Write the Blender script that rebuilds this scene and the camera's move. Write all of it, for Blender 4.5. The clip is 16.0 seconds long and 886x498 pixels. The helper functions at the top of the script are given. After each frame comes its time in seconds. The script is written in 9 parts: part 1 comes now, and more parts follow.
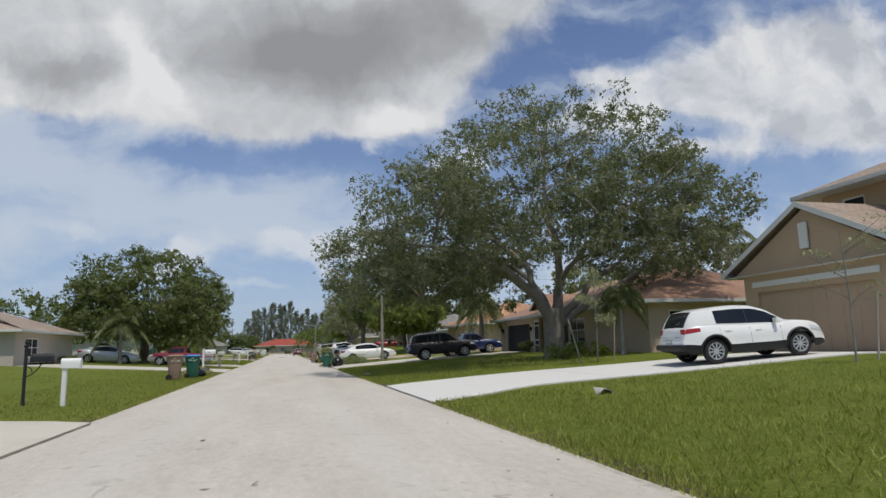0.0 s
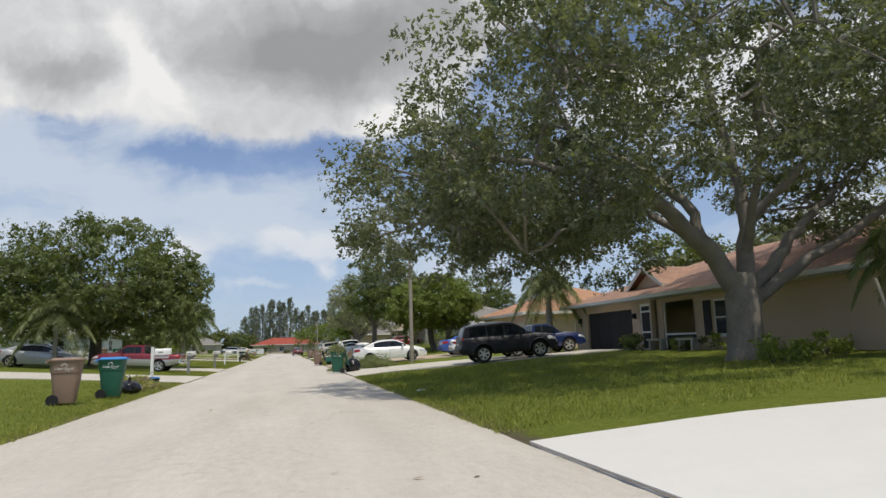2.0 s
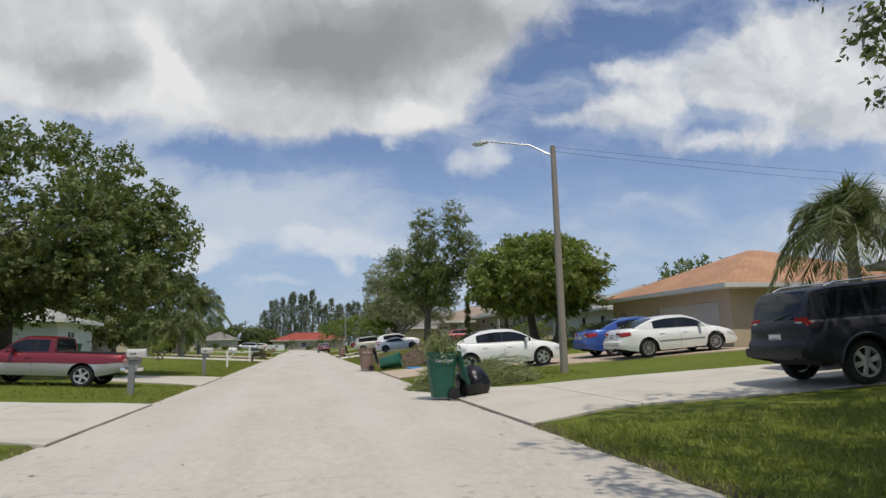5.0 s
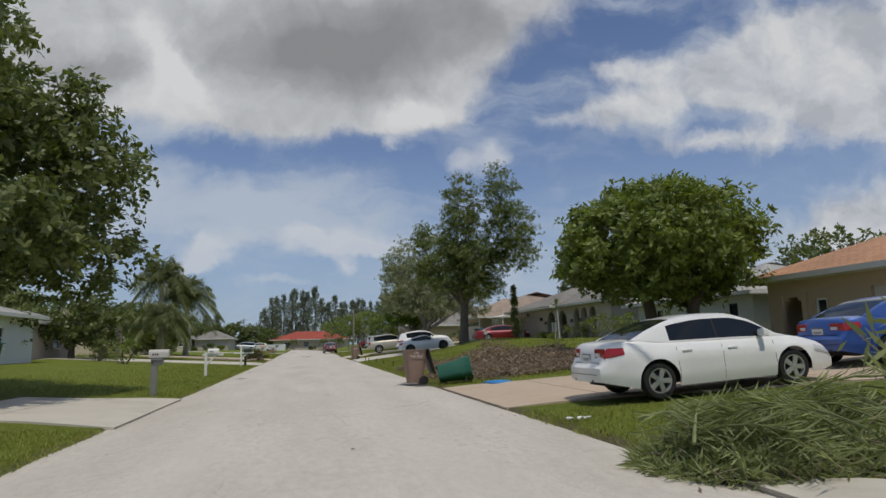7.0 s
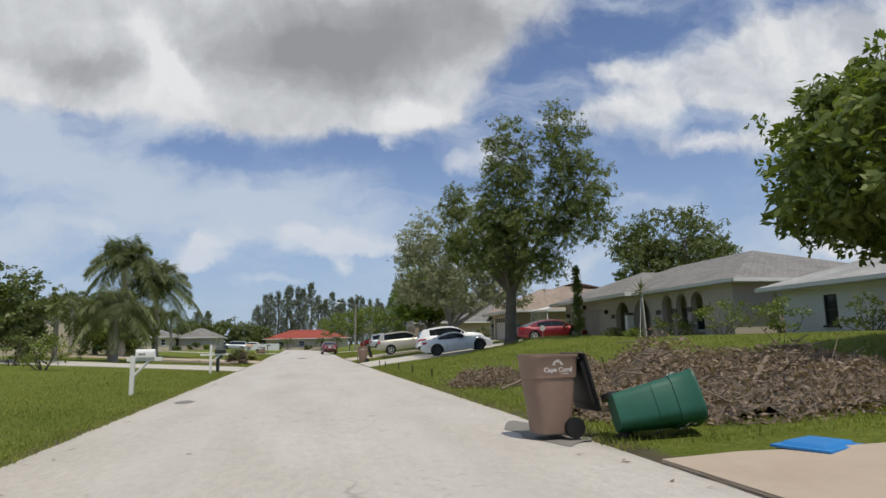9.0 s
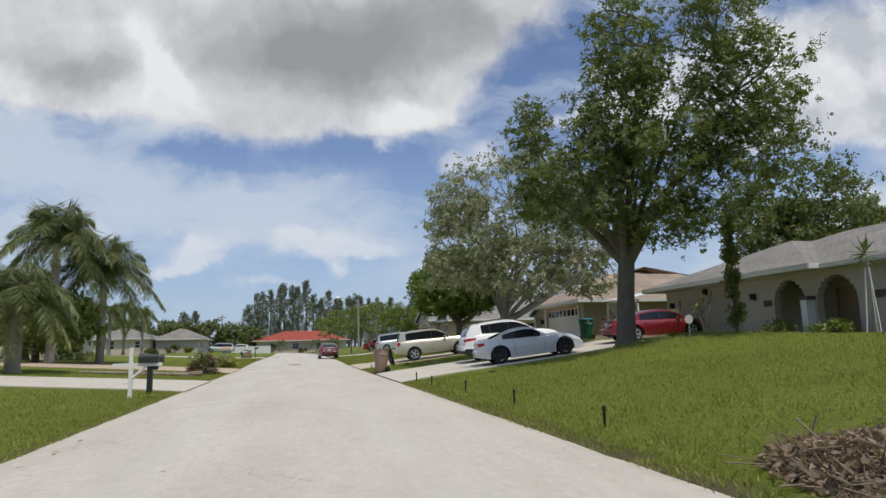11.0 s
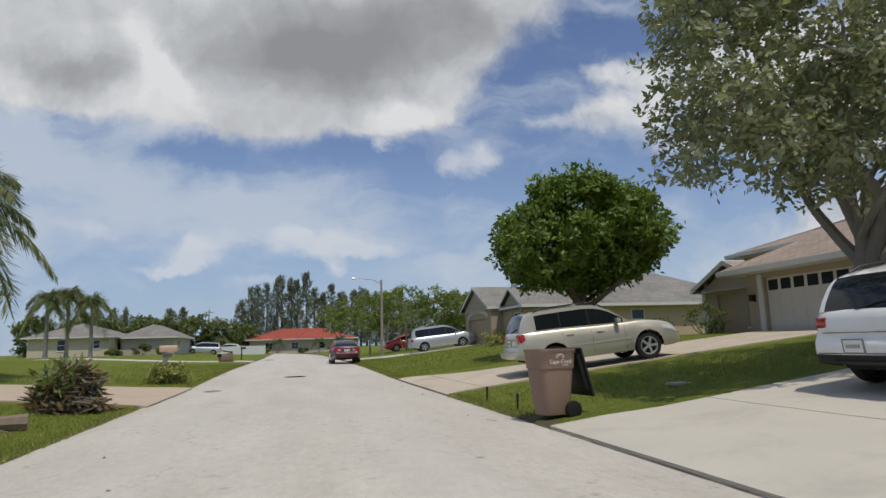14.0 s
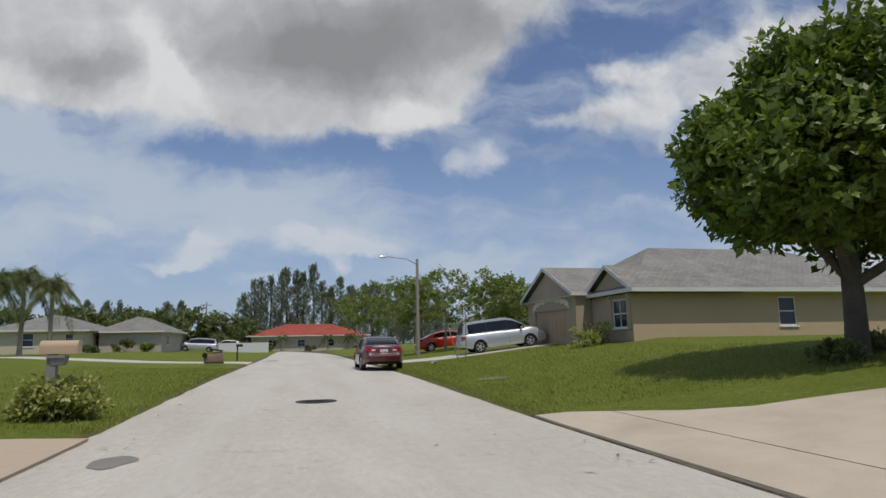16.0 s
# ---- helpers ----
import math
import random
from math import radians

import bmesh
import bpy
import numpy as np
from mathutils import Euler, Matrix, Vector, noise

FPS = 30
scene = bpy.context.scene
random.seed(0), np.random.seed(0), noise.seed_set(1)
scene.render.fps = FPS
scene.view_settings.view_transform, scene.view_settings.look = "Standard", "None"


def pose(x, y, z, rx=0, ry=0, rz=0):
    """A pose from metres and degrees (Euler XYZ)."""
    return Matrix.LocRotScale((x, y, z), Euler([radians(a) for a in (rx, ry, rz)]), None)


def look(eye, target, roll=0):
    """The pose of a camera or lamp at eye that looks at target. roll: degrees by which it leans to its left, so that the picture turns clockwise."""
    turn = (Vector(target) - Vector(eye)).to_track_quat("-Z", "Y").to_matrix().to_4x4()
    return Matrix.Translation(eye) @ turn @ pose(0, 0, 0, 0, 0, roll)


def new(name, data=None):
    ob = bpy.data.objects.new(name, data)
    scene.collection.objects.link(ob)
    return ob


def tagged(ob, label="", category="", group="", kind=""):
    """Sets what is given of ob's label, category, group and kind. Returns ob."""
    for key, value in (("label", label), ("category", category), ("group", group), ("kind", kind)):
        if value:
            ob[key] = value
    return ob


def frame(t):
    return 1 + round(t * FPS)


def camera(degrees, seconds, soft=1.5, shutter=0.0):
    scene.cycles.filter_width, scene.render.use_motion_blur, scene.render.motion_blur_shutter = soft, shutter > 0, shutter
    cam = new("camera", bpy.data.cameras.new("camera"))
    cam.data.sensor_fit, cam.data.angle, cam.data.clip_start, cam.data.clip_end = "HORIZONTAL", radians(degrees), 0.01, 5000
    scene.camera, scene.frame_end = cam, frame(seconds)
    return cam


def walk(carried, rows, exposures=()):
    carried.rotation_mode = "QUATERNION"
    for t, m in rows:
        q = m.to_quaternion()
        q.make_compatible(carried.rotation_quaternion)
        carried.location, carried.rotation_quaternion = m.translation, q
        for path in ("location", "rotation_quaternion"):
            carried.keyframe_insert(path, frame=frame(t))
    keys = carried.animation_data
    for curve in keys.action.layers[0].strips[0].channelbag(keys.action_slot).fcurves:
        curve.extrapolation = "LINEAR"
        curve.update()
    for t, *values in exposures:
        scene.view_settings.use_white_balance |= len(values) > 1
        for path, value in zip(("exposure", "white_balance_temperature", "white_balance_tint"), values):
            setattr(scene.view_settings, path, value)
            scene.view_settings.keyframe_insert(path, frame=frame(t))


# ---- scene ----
cam = camera(70.2, 16.0)
# seconds, eye x y z, yaw, pitch, roll: a car driving up the street, which runs along +y
ROWS = [
    (0, 0.085, 13.562, 1.314, -14.06, 8.78, 1.46),
    (0.5, 0.176, 17.176, 1.317, -14.26, 8.73, 1.53),
    (1, 0.275, 20.681, 1.304, -14.33, 8.71, 1.53),
    (1.5, 0.368, 24.191, 1.309, -14.23, 8.69, 1.51),
    (2, 0.467, 27.611, 1.276, -14.03, 8.67, 1.69),
    (2.5, 0.528, 30.995, 1.305, -13.65, 8.61, 1.75),
    (3, 0.514, 34.245, 1.306, -13.31, 8.52, 1.91),
    (3.5, 0.394, 37.322, 1.291, -12.92, 8.41, 1.67),
    (4, 0.230, 40.358, 1.327, -12.55, 8.33, 1.27),
    (4.5, 0.140, 43.432, 1.313, -12.34, 8.43, 1.37),
    (7, -0.325, 58.372, 1.335, -12.19, 8.38, 1.49),
    (7.5, -0.347, 61.272, 1.314, -12.28, 8.37, 1.39),
    (8, -0.341, 64.121, 1.310, -12.31, 8.36, 1.19),
    (10.5, -0.077, 79.934, 1.335, -12.92, 8.49, 1.55),
    (11, -0.077, 83.442, 1.326, -13.00, 8.55, 1.40),
    (11.5, -0.068, 86.956, 1.301, -13.16, 8.55, 1.21),
    (12, -0.044, 90.489, 1.281, -13.28, 8.44, 1.13),
    (12.5, -0.024, 93.927, 1.309, -13.20, 8.47, 1.62),
    (13, -0.067, 97.293, 1.301, -13.14, 8.65, 1.87),
    (13.5, -0.119, 100.653, 1.300, -13.13, 8.58, 1.65),
    (14, -0.180, 103.934, 1.290, -13.11, 8.50, 1.60),
    (14.5, -0.290, 107.262, 1.302, -13.08, 8.44, 1.61),
    (15, -0.357, 110.469, 1.291, -13.01, 8.46, 1.42),
    (15.5, -0.451, 113.579, 1.319, -12.91, 8.43, 1.26),
    (16, -0.543, 116.632, 1.343, -12.76, 8.40, 1.01),
]
EXPOSURE = -0.28
# stops and kelvin over the clip: the picture brightens and warms under the oak
GAIN = ((0, 0.06, 6500), (1.3, -0.02, 6500), (2.0, 0.25, 6700), (2.6, 0.76, 6900), (3.6, 0.84, 6950), (4.1, 0.72, 6900), (4.5, 0.32, 6700), (6.0, 0.0, 6500), (7.0, -0.2, 6500), (7.6, -0.17, 6500), (8.0, -0.03, 6500), (10.5, 0.15, 6500),
        (12.0, 0.18, 6500), (12.5, 0.18, 6500), (13.4, -0.12, 6500), (14.0, -0.02, 6500), (14.5, 0.12, 6500), (15.0, 0.0, 6500), (15.5, -0.24, 6500), (16, -0.1, 6500))
walk(cam, [(t, pose(x, y, z, 90 + pitch, roll, yaw)) for t, x, y, z, yaw, pitch, roll in ROWS], [(t, EXPOSURE + g, k, 10) for t, g, k in GAIN])

# ---- sky and sun ----
SUN_TO = Vector((0.10, -0.39, 0.915)).normalized()


def nmath(nt, op, a, b=None, c=None, clamp=False):
    n = nt.nodes.new("ShaderNodeMath")
    n.operation, n.use_clamp = op, clamp
    for i, v in enumerate((a, b, c)):
        if v is None:
            continue
        if isinstance(v, (int, float)):
            n.inputs[i].default_value = v
        else:
            nt.links.new(v, n.inputs[i])
    return n.outputs[0]


def nmix(nt, fac, a, b, blend="MIX"):
    n = nt.nodes.new("ShaderNodeMix")
    n.data_type, n.blend_type = "RGBA", blend
    for i, v in ((0, fac), (6, a), (7, b)):
        if isinstance(v, (int, float)):
            n.inputs[i].default_value = v
        elif isinstance(v, tuple):
            n.inputs[i].default_value = (*v, 1) if len(v) == 3 else v
        else:
            nt.links.new(v, n.inputs[i])
    return n.outputs[2]


def nramp(nt, fac, stops, ease="LINEAR"):
    n = nt.nodes.new("ShaderNodeValToRGB")
    n.color_ramp.interpolation = ease
    while len(n.color_ramp.elements) < len(stops):
        n.color_ramp.elements.new(0.5)
    for e, (p, c) in zip(n.color_ramp.elements, stops):
        e.position = p
        e.color = (c, c, c, 1) if isinstance(c, (int, float)) else (*c, 1)
    nt.links.new(fac, n.inputs[0])
    return n.outputs[0]


def nnoise(nt, vec, scale, detail=4.0, rough=0.55, dist=0.0, out=0):
    n = nt.nodes.new("ShaderNodeTexNoise")
    n.inputs["Scale"].default_value, n.inputs["Detail"].default_value = scale, detail
    n.inputs["Roughness"].default_value, n.inputs["Distortion"].default_value = rough, dist
    if vec is not None:
        nt.links.new(vec, n.inputs["Vector"])
    return n.outputs[out]


def nvec(nt, op, a, b):
    n = nt.nodes.new("ShaderNodeVectorMath")
    n.operation = op
    for i, v in enumerate((a, b)):
        if isinstance(v, (tuple, Vector)):
            n.inputs[i].default_value = tuple(v)
        else:
            nt.links.new(v, n.inputs[i])
    return n.outputs["Value"] if op == "DOT_PRODUCT" else n.outputs[0]


world = bpy.data.worlds.new("sky")
scene.world = world
world.use_nodes = True
wt = world.node_tree
wt.nodes.clear()
w_out = wt.nodes.new("ShaderNodeOutputWorld")
w_bg = wt.nodes.new("ShaderNodeBackground")
wt.links.new(w_bg.outputs[0], w_out.inputs[0])
sky = wt.nodes.new("ShaderNodeTexSky")
sky.sky_type, sky.sun_disc = "NISHITA", False
sky.sun_elevation = math.asin(SUN_TO.z)
sky.sun_rotation = math.atan2(SUN_TO.x, SUN_TO.y)
sky.air_density, sky.dust_density, sky.ozone_density = 1.0, 0.6, 1.5
w_dir = wt.nodes.new("ShaderNodeTexCoord").outputs["Generated"]
# the part of the sky over the street, as a plane across its direction: u to the right, v upwards
AX = pose(0, 0, 0, 98.5, 1.5, -13.2).to_3x3()
S_R, S_U, S_F = AX.col[0], AX.col[1], -AX.col[2]
w_df = nmath(wt, "MAXIMUM", nvec(wt, "DOT_PRODUCT", w_dir, S_F), 0.2)
w_u = nmath(wt, "DIVIDE", nvec(wt, "DOT_PRODUCT", w_dir, S_R), w_df)
w_v = nmath(wt, "DIVIDE", nvec(wt, "DOT_PRODUCT", w_dir, S_U), w_df)
w_uv = wt.nodes.new("ShaderNodeCombineXYZ")
wt.links.new(w_u, w_uv.inputs[0])
wt.links.new(w_v, w_uv.inputs[1])
# ragged edges: push the plane about with noise before the banks are laid on it
w_n1 = nnoise(wt, w_uv.outputs[0], 6.0, 7.0, 0.6, 0.2, out=1)
w_warp = nvec(wt, "ADD", w_uv.outputs[0], nvec(wt, "MULTIPLY", nvec(wt, "SUBTRACT", w_n1, (0.5, 0.5, 0.5)), (0.13, 0.11, 0)))
w_sep = wt.nodes.new("ShaderNodeSeparateXYZ")
wt.links.new(w_warp, w_sep.inputs[0])
w_x, w_y = w_sep.outputs[0], w_sep.outputs[1]


def bank(u, v, ru, rv, lean=0.0):
    """A soft oval bank of cloud on the sky's plane, one at its middle."""
    c, s = math.cos(radians(lean)), math.sin(radians(lean))
    dx, dy = nmath(wt, "SUBTRACT", w_x, u), nmath(wt, "SUBTRACT", w_y, v)
    a = nmath(wt, "ADD", nmath(wt, "MULTIPLY", dx, c / ru), nmath(wt, "MULTIPLY", dy, s / ru))
    b = nmath(wt, "SUBTRACT", nmath(wt, "MULTIPLY", dy, c / rv), nmath(wt, "MULTIPLY", dx, s / rv))
    r2 = nmath(wt, "ADD", nmath(wt, "MULTIPLY", a, a), nmath(wt, "MULTIPLY", b, b))
    return nmath(wt, "EXPONENT", nmath(wt, "MULTIPLY", r2, -1.0))


def total(parts):
    out = parts[0]
    for p in parts[1:]:
        out = nmath(wt, "ADD", out, p)
    return out


# heavy grey bank over the left and middle, softer white cumulus to the right, small puffs and long veils below
heavy = total([
    bank(-0.596, 0.360, 0.296, 0.108),
    bank(-0.317, 0.342, 0.269, 0.117),
    bank(-0.165, 0.324, 0.179, 0.108),
    bank(-0.237, 0.225, 0.206, 0.049),
    bank(-0.075, 0.221, 0.067, 0.043),
    bank(-0.022, 0.342, 0.081, 0.099),
    bank(0.041, 0.413, 0.126, 0.063),
    bank(-0.649, 0.279, 0.197, 0.045),
    bank(-0.434, 0.476, 0.628, 0.126)])
puffs = total([
    bank(0.490, 0.297, 0.135, 0.058, 5),
    bank(0.633, 0.315, 0.135, 0.085),
    bank(0.602, 0.203, 0.112, 0.045),
    bank(0.445, 0.243, 0.081, 0.034),
    bank(0.705, 0.225, 0.081, 0.081),
    nmath(wt, "MULTIPLY", bank(0.274, 0.283, 0.085, 0.029), 0.8),
    nmath(wt, "MULTIPLY", bank(0.194, 0.203, 0.099, 0.034), 0.85),
    nmath(wt, "MULTIPLY", bank(0.310, 0.225, 0.072, 0.025), 0.7),
    nmath(wt, "MULTIPLY", bank(0.409, 0.161, 0.126, 0.022), 0.75),
    nmath(wt, "MULTIPLY", bank(0.131, 0.378, 0.063, 0.022), 0.6),
    bank(0.624, 0.041, 0.108, 0.054),
    bank(0.705, 0.010, 0.081, 0.049)])
small = total([
    bank(-0.407, -0.010, 0.056, 0.018),
    bank(-0.387, 0.010, 0.023, 0.015),
    bank(-0.201, 0.012, 0.094, 0.020),
    bank(-0.237, 0.026, 0.032, 0.013),
    bank(-0.129, -0.001, 0.063, 0.013),
    bank(-0.176, -0.026, 0.015, 0.013),
    bank(-0.100, 0.158, 0.015, 0.012),
    bank(0.065, 0.143, 0.025, 0.018),
    bank(0.018, 0.130, 0.029, 0.016),
    bank(-0.434, -0.024, 0.063, 0.008),
    nmath(wt, "MULTIPLY", bank(-0.578, 0.032, 0.063, 0.016), 0.6),
    nmath(wt, "MULTIPLY", bank(-0.282, -0.053, 0.063, 0.011), 0.7)])
thin = total([
    nmath(wt, "MULTIPLY", bank(-0.524, 0.126, 0.341, 0.045, -4), 0.55),
    nmath(wt, "MULTIPLY", bank(-0.300, 0.064, 0.466, 0.045, -6), 0.5),
    nmath(wt, "MULTIPLY", bank(-0.649, 0.198, 0.296, 0.040), 0.9),
    nmath(wt, "MULTIPLY", bank(-0.613, 0.019, 0.296, 0.063), 0.45),
    nmath(wt, "MULTIPLY", bank(0.149, 0.019, 0.215, 0.045), 0.4),
    nmath(wt, "MULTIPLY", bank(0.212, 0.216, 0.215, 0.072), 0.5),
    nmath(wt, "MULTIPLY", bank(-0.407, 0.155, 0.099, 0.014, -3), -0.7),
    nmath(wt, "MULTIPLY", bank(-0.039, 0.126, 0.152, 0.023, -6), -0.6),
    nmath(wt, "MULTIPLY", bank(0.104, 0.100, 0.108, 0.027), -0.3),
    nmath(wt, "MULTIPLY", bank(0.597, 0.140, 0.117, 0.027), -0.6),
    nmath(wt, "MULTIPLY", bank(0.095, 0.306, 0.063, 0.054), -0.9),
    nmath(wt, "MULTIPLY", bank(0.194, 0.342, 0.108, 0.027), -0.3)])
w_fine = nnoise(wt, w_warp, 7.0, 9.0, 0.56)
w_up = nnoise(wt, nvec(wt, "ADD", w_warp, (0.014, 0.032, 0)), 7.0, 9.0, 0.56)
relief = nmath(wt, "SUBTRACT", w_fine, w_up)
w_wide = nnoise(wt, w_uv.outputs[0], 2.6, 6.0, 0.55, 0.4)
w_stre = nnoise(wt, nvec(wt, "MULTIPLY", w_warp, (1.0, 3.4, 1.0)), 3.2, 8.0, 0.56, 0.1)
n_f = nmath(wt, "SUBTRACT", w_fine, 0.5)
w_sz = wt.nodes.new("ShaderNodeSeparateXYZ")
wt.links.new(w_dir, w_sz.inputs[0])
# extra veil above the view, added so the sky lights the street less blue
overhead = nramp(wt, w_sz.outputs[2], ((0.52, 0.0), (0.8, 0.4)))
m_heavy = nramp(wt, nmath(wt, "ADD", heavy, nmath(wt, "MULTIPLY", n_f, 1.1)), ((0.30, 0.0), (0.85, 1.0)), "EASE")
m_puff = nramp(wt, nmath(wt, "ADD", puffs, nmath(wt, "MULTIPLY", n_f, 1.7)), ((0.28, 0.0), (0.95, 0.95)), "EASE")
m_small = nramp(wt, nmath(wt, "ADD", small, nmath(wt, "MULTIPLY", n_f, 2.0)), ((0.26, 0.0), (1.5, 0.66)))
m_veil = nramp(wt, total([nmath(wt, "MULTIPLY", thin, 0.6), nmath(wt, "MULTIPLY", nmath(wt, "SUBTRACT", w_stre, 0.5), 2.3), nmath(wt, "MULTIPLY", n_f, 0.9), nmath(wt, "MULTIPLY", w_wide, 0.44), overhead]), ((0.0, 0.0), (0.86, 0.85)), "EASE")
# thick parts are grey beneath, the rims and the sunward bulges white
shade = total([
    nmath(wt, "MULTIPLY", bank(-0.210, 0.301, 0.170, 0.072), 0.8),
    nmath(wt, "MULTIPLY", bank(-0.111, 0.360, 0.233, 0.063), 0.38),
    nmath(wt, "MULTIPLY", bank(-0.587, 0.290, 0.108, 0.038), 0.52),
    nmath(wt, "MULTIPLY", bank(0.014, 0.378, 0.099, 0.045), 0.2),
    nmath(wt, "MULTIPLY", bank(-0.448, 0.301, 0.094, 0.027, -54), -0.5),
    nmath(wt, "MULTIPLY", bank(-0.057, 0.212, 0.056, 0.025), -0.5),
    nmath(wt, "MULTIPLY", bank(-0.474, 0.261, 0.081, 0.036), -0.25),
    nmath(wt, "MULTIPLY", bank(-0.326, 0.221, 0.117, 0.036), -0.12)])
shade = nmath(wt, "ADD", shade, nmath(wt, "MULTIPLY", nmath(wt, "SUBTRACT", nnoise(wt, w_warp, 4.0, 8.0, 0.55), 0.5), 0.55))
shade = nmath(wt, "ADD", shade, nmath(wt, "MULTIPLY", relief, -0.9))
c_heavy = nramp(wt, nmath(wt, "ADD", shade, 0.22), ((0.0, (0.86, 0.87, 0.88)), (0.28, (0.66, 0.68, 0.71)), (0.6, (0.45, 0.465, 0.49)), (1.0, (0.33, 0.34, 0.355))))
c_puff = nramp(wt, nmath(wt, "ADD", nmath(wt, "MULTIPLY", relief, 3.0), 0.5), ((0.1, (0.56, 0.59, 0.64)), (0.5, (0.72, 0.745, 0.785)), (0.9, (0.86, 0.87, 0.88))))
# blue, paler and greyer towards the horizon
haze = nramp(wt, w_sz.outputs[2], ((0.0, 1.0), (0.12, 0.72), (0.30, 0.22), (0.6, 0.0)))
SKY_STRENGTH = 0.10
blue = nvec(wt, "MULTIPLY", sky.outputs[0], (SKY_STRENGTH * 0.88, SKY_STRENGTH * 0.95, SKY_STRENGTH * 1.18))
col = nmix(wt, nmath(wt, "MULTIPLY", haze, 0.8), blue, (0.43, 0.56, 0.74))
col = nmix(wt, m_veil, col, (0.60, 0.68, 0.79))
col = nmix(wt, m_small, col, (0.78, 0.81, 0.86))
col = nmix(wt, m_puff, col, c_puff)
col = nmix(wt, m_heavy, col, c_heavy)
wt.links.new(col, w_bg.inputs[0])
w_bg.inputs[1].default_value = 1.0

sun = new("sun", bpy.data.lights.new("sun", "SUN"))
sun.data.energy, sun.data.angle, sun.data.color = 3.0, radians(0.6), (1.0, 0.93, 0.81)
sun.matrix_world = look((0, 0, 60), Vector((0, 0, 60)) - SUN_TO)

# ---- materials ----
def material(name, colour, rough=0.6, metal=0.0, var=0.12, scale=3.0, fine=40.0, bump=0.0, bump_scale=60.0, coat=0.0,
             tint=None, tint_amount=0.0, tint_scale=0.7, per_object=0.0, space="Object", ramp=(0.45, 0.75)):
    """A surface with wear at two scales: a coarse drift and a fine grain, and a second colour in patches where one is given."""
    m = bpy.data.materials.new(name)
    m.use_nodes = True
    t = m.node_tree
    b = t.nodes["Principled BSDF"]
    co = t.nodes.new("ShaderNodeTexCoord").outputs[space] if space != "World" else t.nodes.new("ShaderNodeNewGeometry").outputs["Position"]
    big = nnoise(t, co, scale, 3.0, 0.6)
    small = nnoise(t, co, fine, 4.0, 0.65)
    v = nmath(t, "ADD", nmath(t, "MULTIPLY", nmath(t, "SUBTRACT", big, 0.5), 2.0 * var), nmath(t, "MULTIPLY", nmath(t, "SUBTRACT", small, 0.5), 1.6 * var))
    if per_object:
        r = t.nodes.new("ShaderNodeObjectInfo").outputs["Random"]
        v = nmath(t, "ADD", v, nmath(t, "MULTIPLY", nmath(t, "SUBTRACT", r, 0.5), per_object))
    v = nmath(t, "ADD", v, 1.0)
    base = colour
    if tint:
        patch = nramp(t, nnoise(t, co, tint_scale, 5.0, 0.65, 0.3), ((ramp[0], 0.0), (ramp[1], 1.0)))
        base = nmix(t, nmath(t, "MULTIPLY", patch, tint_amount), colour, tint)
    c = nmix(t, 1.0, base, nmix(t, 0.0, v, v), "MULTIPLY")
    t.links.new(c, b.inputs["Base Color"])
    rr = nmath(t, "ADD", rough, nmath(t, "MULTIPLY", nmath(t, "SUBTRACT", small, 0.5), 0.2), clamp=True)
    t.links.new(rr, b.inputs["Roughness"])
    b.inputs["Metallic"].default_value = metal
    b.inputs["Coat Weight"].default_value = coat
    b.inputs["Coat Roughness"].default_value = 0.04
    if bump:
        bn = t.nodes.new("ShaderNodeBump")
        bn.inputs["Strength"].default_value, bn.inputs["Distance"].default_value = bump, 0.02
        t.links.new(nnoise(t, co, bump_scale, 4.0, 0.6), bn.inputs["Height"])
        t.links.new(bn.outputs[0], b.inputs["Normal"])
    return m


def leaf_material(name, colour, colour2, rough=0.45, through_light=0.28):
    """Foliage: each leaf its own green, a little light let through."""
    m = bpy.data.materials.new(name)
    m.use_nodes = True
    t = m.node_tree
    b = t.nodes["Principled BSDF"]
    r = t.nodes.new("ShaderNodeNewGeometry").outputs["Random Per Island"]
    co = t.nodes.new("ShaderNodeTexCoord").outputs["Object"]
    f = nmath(t, "ADD", nmath(t, "MULTIPLY", r, 0.6), nmath(t, "MULTIPLY", nnoise(t, co, 0.6, 3.0), 0.5), clamp=True)
    c = nmix(t, f, colour, colour2)
    t.links.new(c, b.inputs["Base Color"])
    b.inputs["Roughness"].default_value = rough
    b.inputs["Specular IOR Level"].default_value = 0.35
    tr = t.nodes.new("ShaderNodeBsdfTranslucent")
    t.links.new(nmix(t, 1.0, c, (1.1, 1.2, 0.5), "MULTIPLY"), tr.inputs[0])
    mx = t.nodes.new("ShaderNodeMixShader")
    mx.inputs[0].default_value = through_light
    t.links.new(b.outputs[0], mx.inputs[1])
    t.links.new(tr.outputs[0], mx.inputs[2])
    t.links.new(mx.outputs[0], t.nodes["Material Output"].inputs[0])
    return m


def glass_material(name, tint=(0.012, 0.015, 0.018), rough=0.03):
    """Dark tinted car and window glass with its reflections."""
    m = bpy.data.materials.new(name)
    m.use_nodes = True
    b = m.node_tree.nodes["Principled BSDF"]
    b.inputs["Base Color"].default_value = (*tint, 1)
    b.inputs["Roughness"].default_value = rough
    b.inputs["Specular IOR Level"].default_value = 0.42
    return m


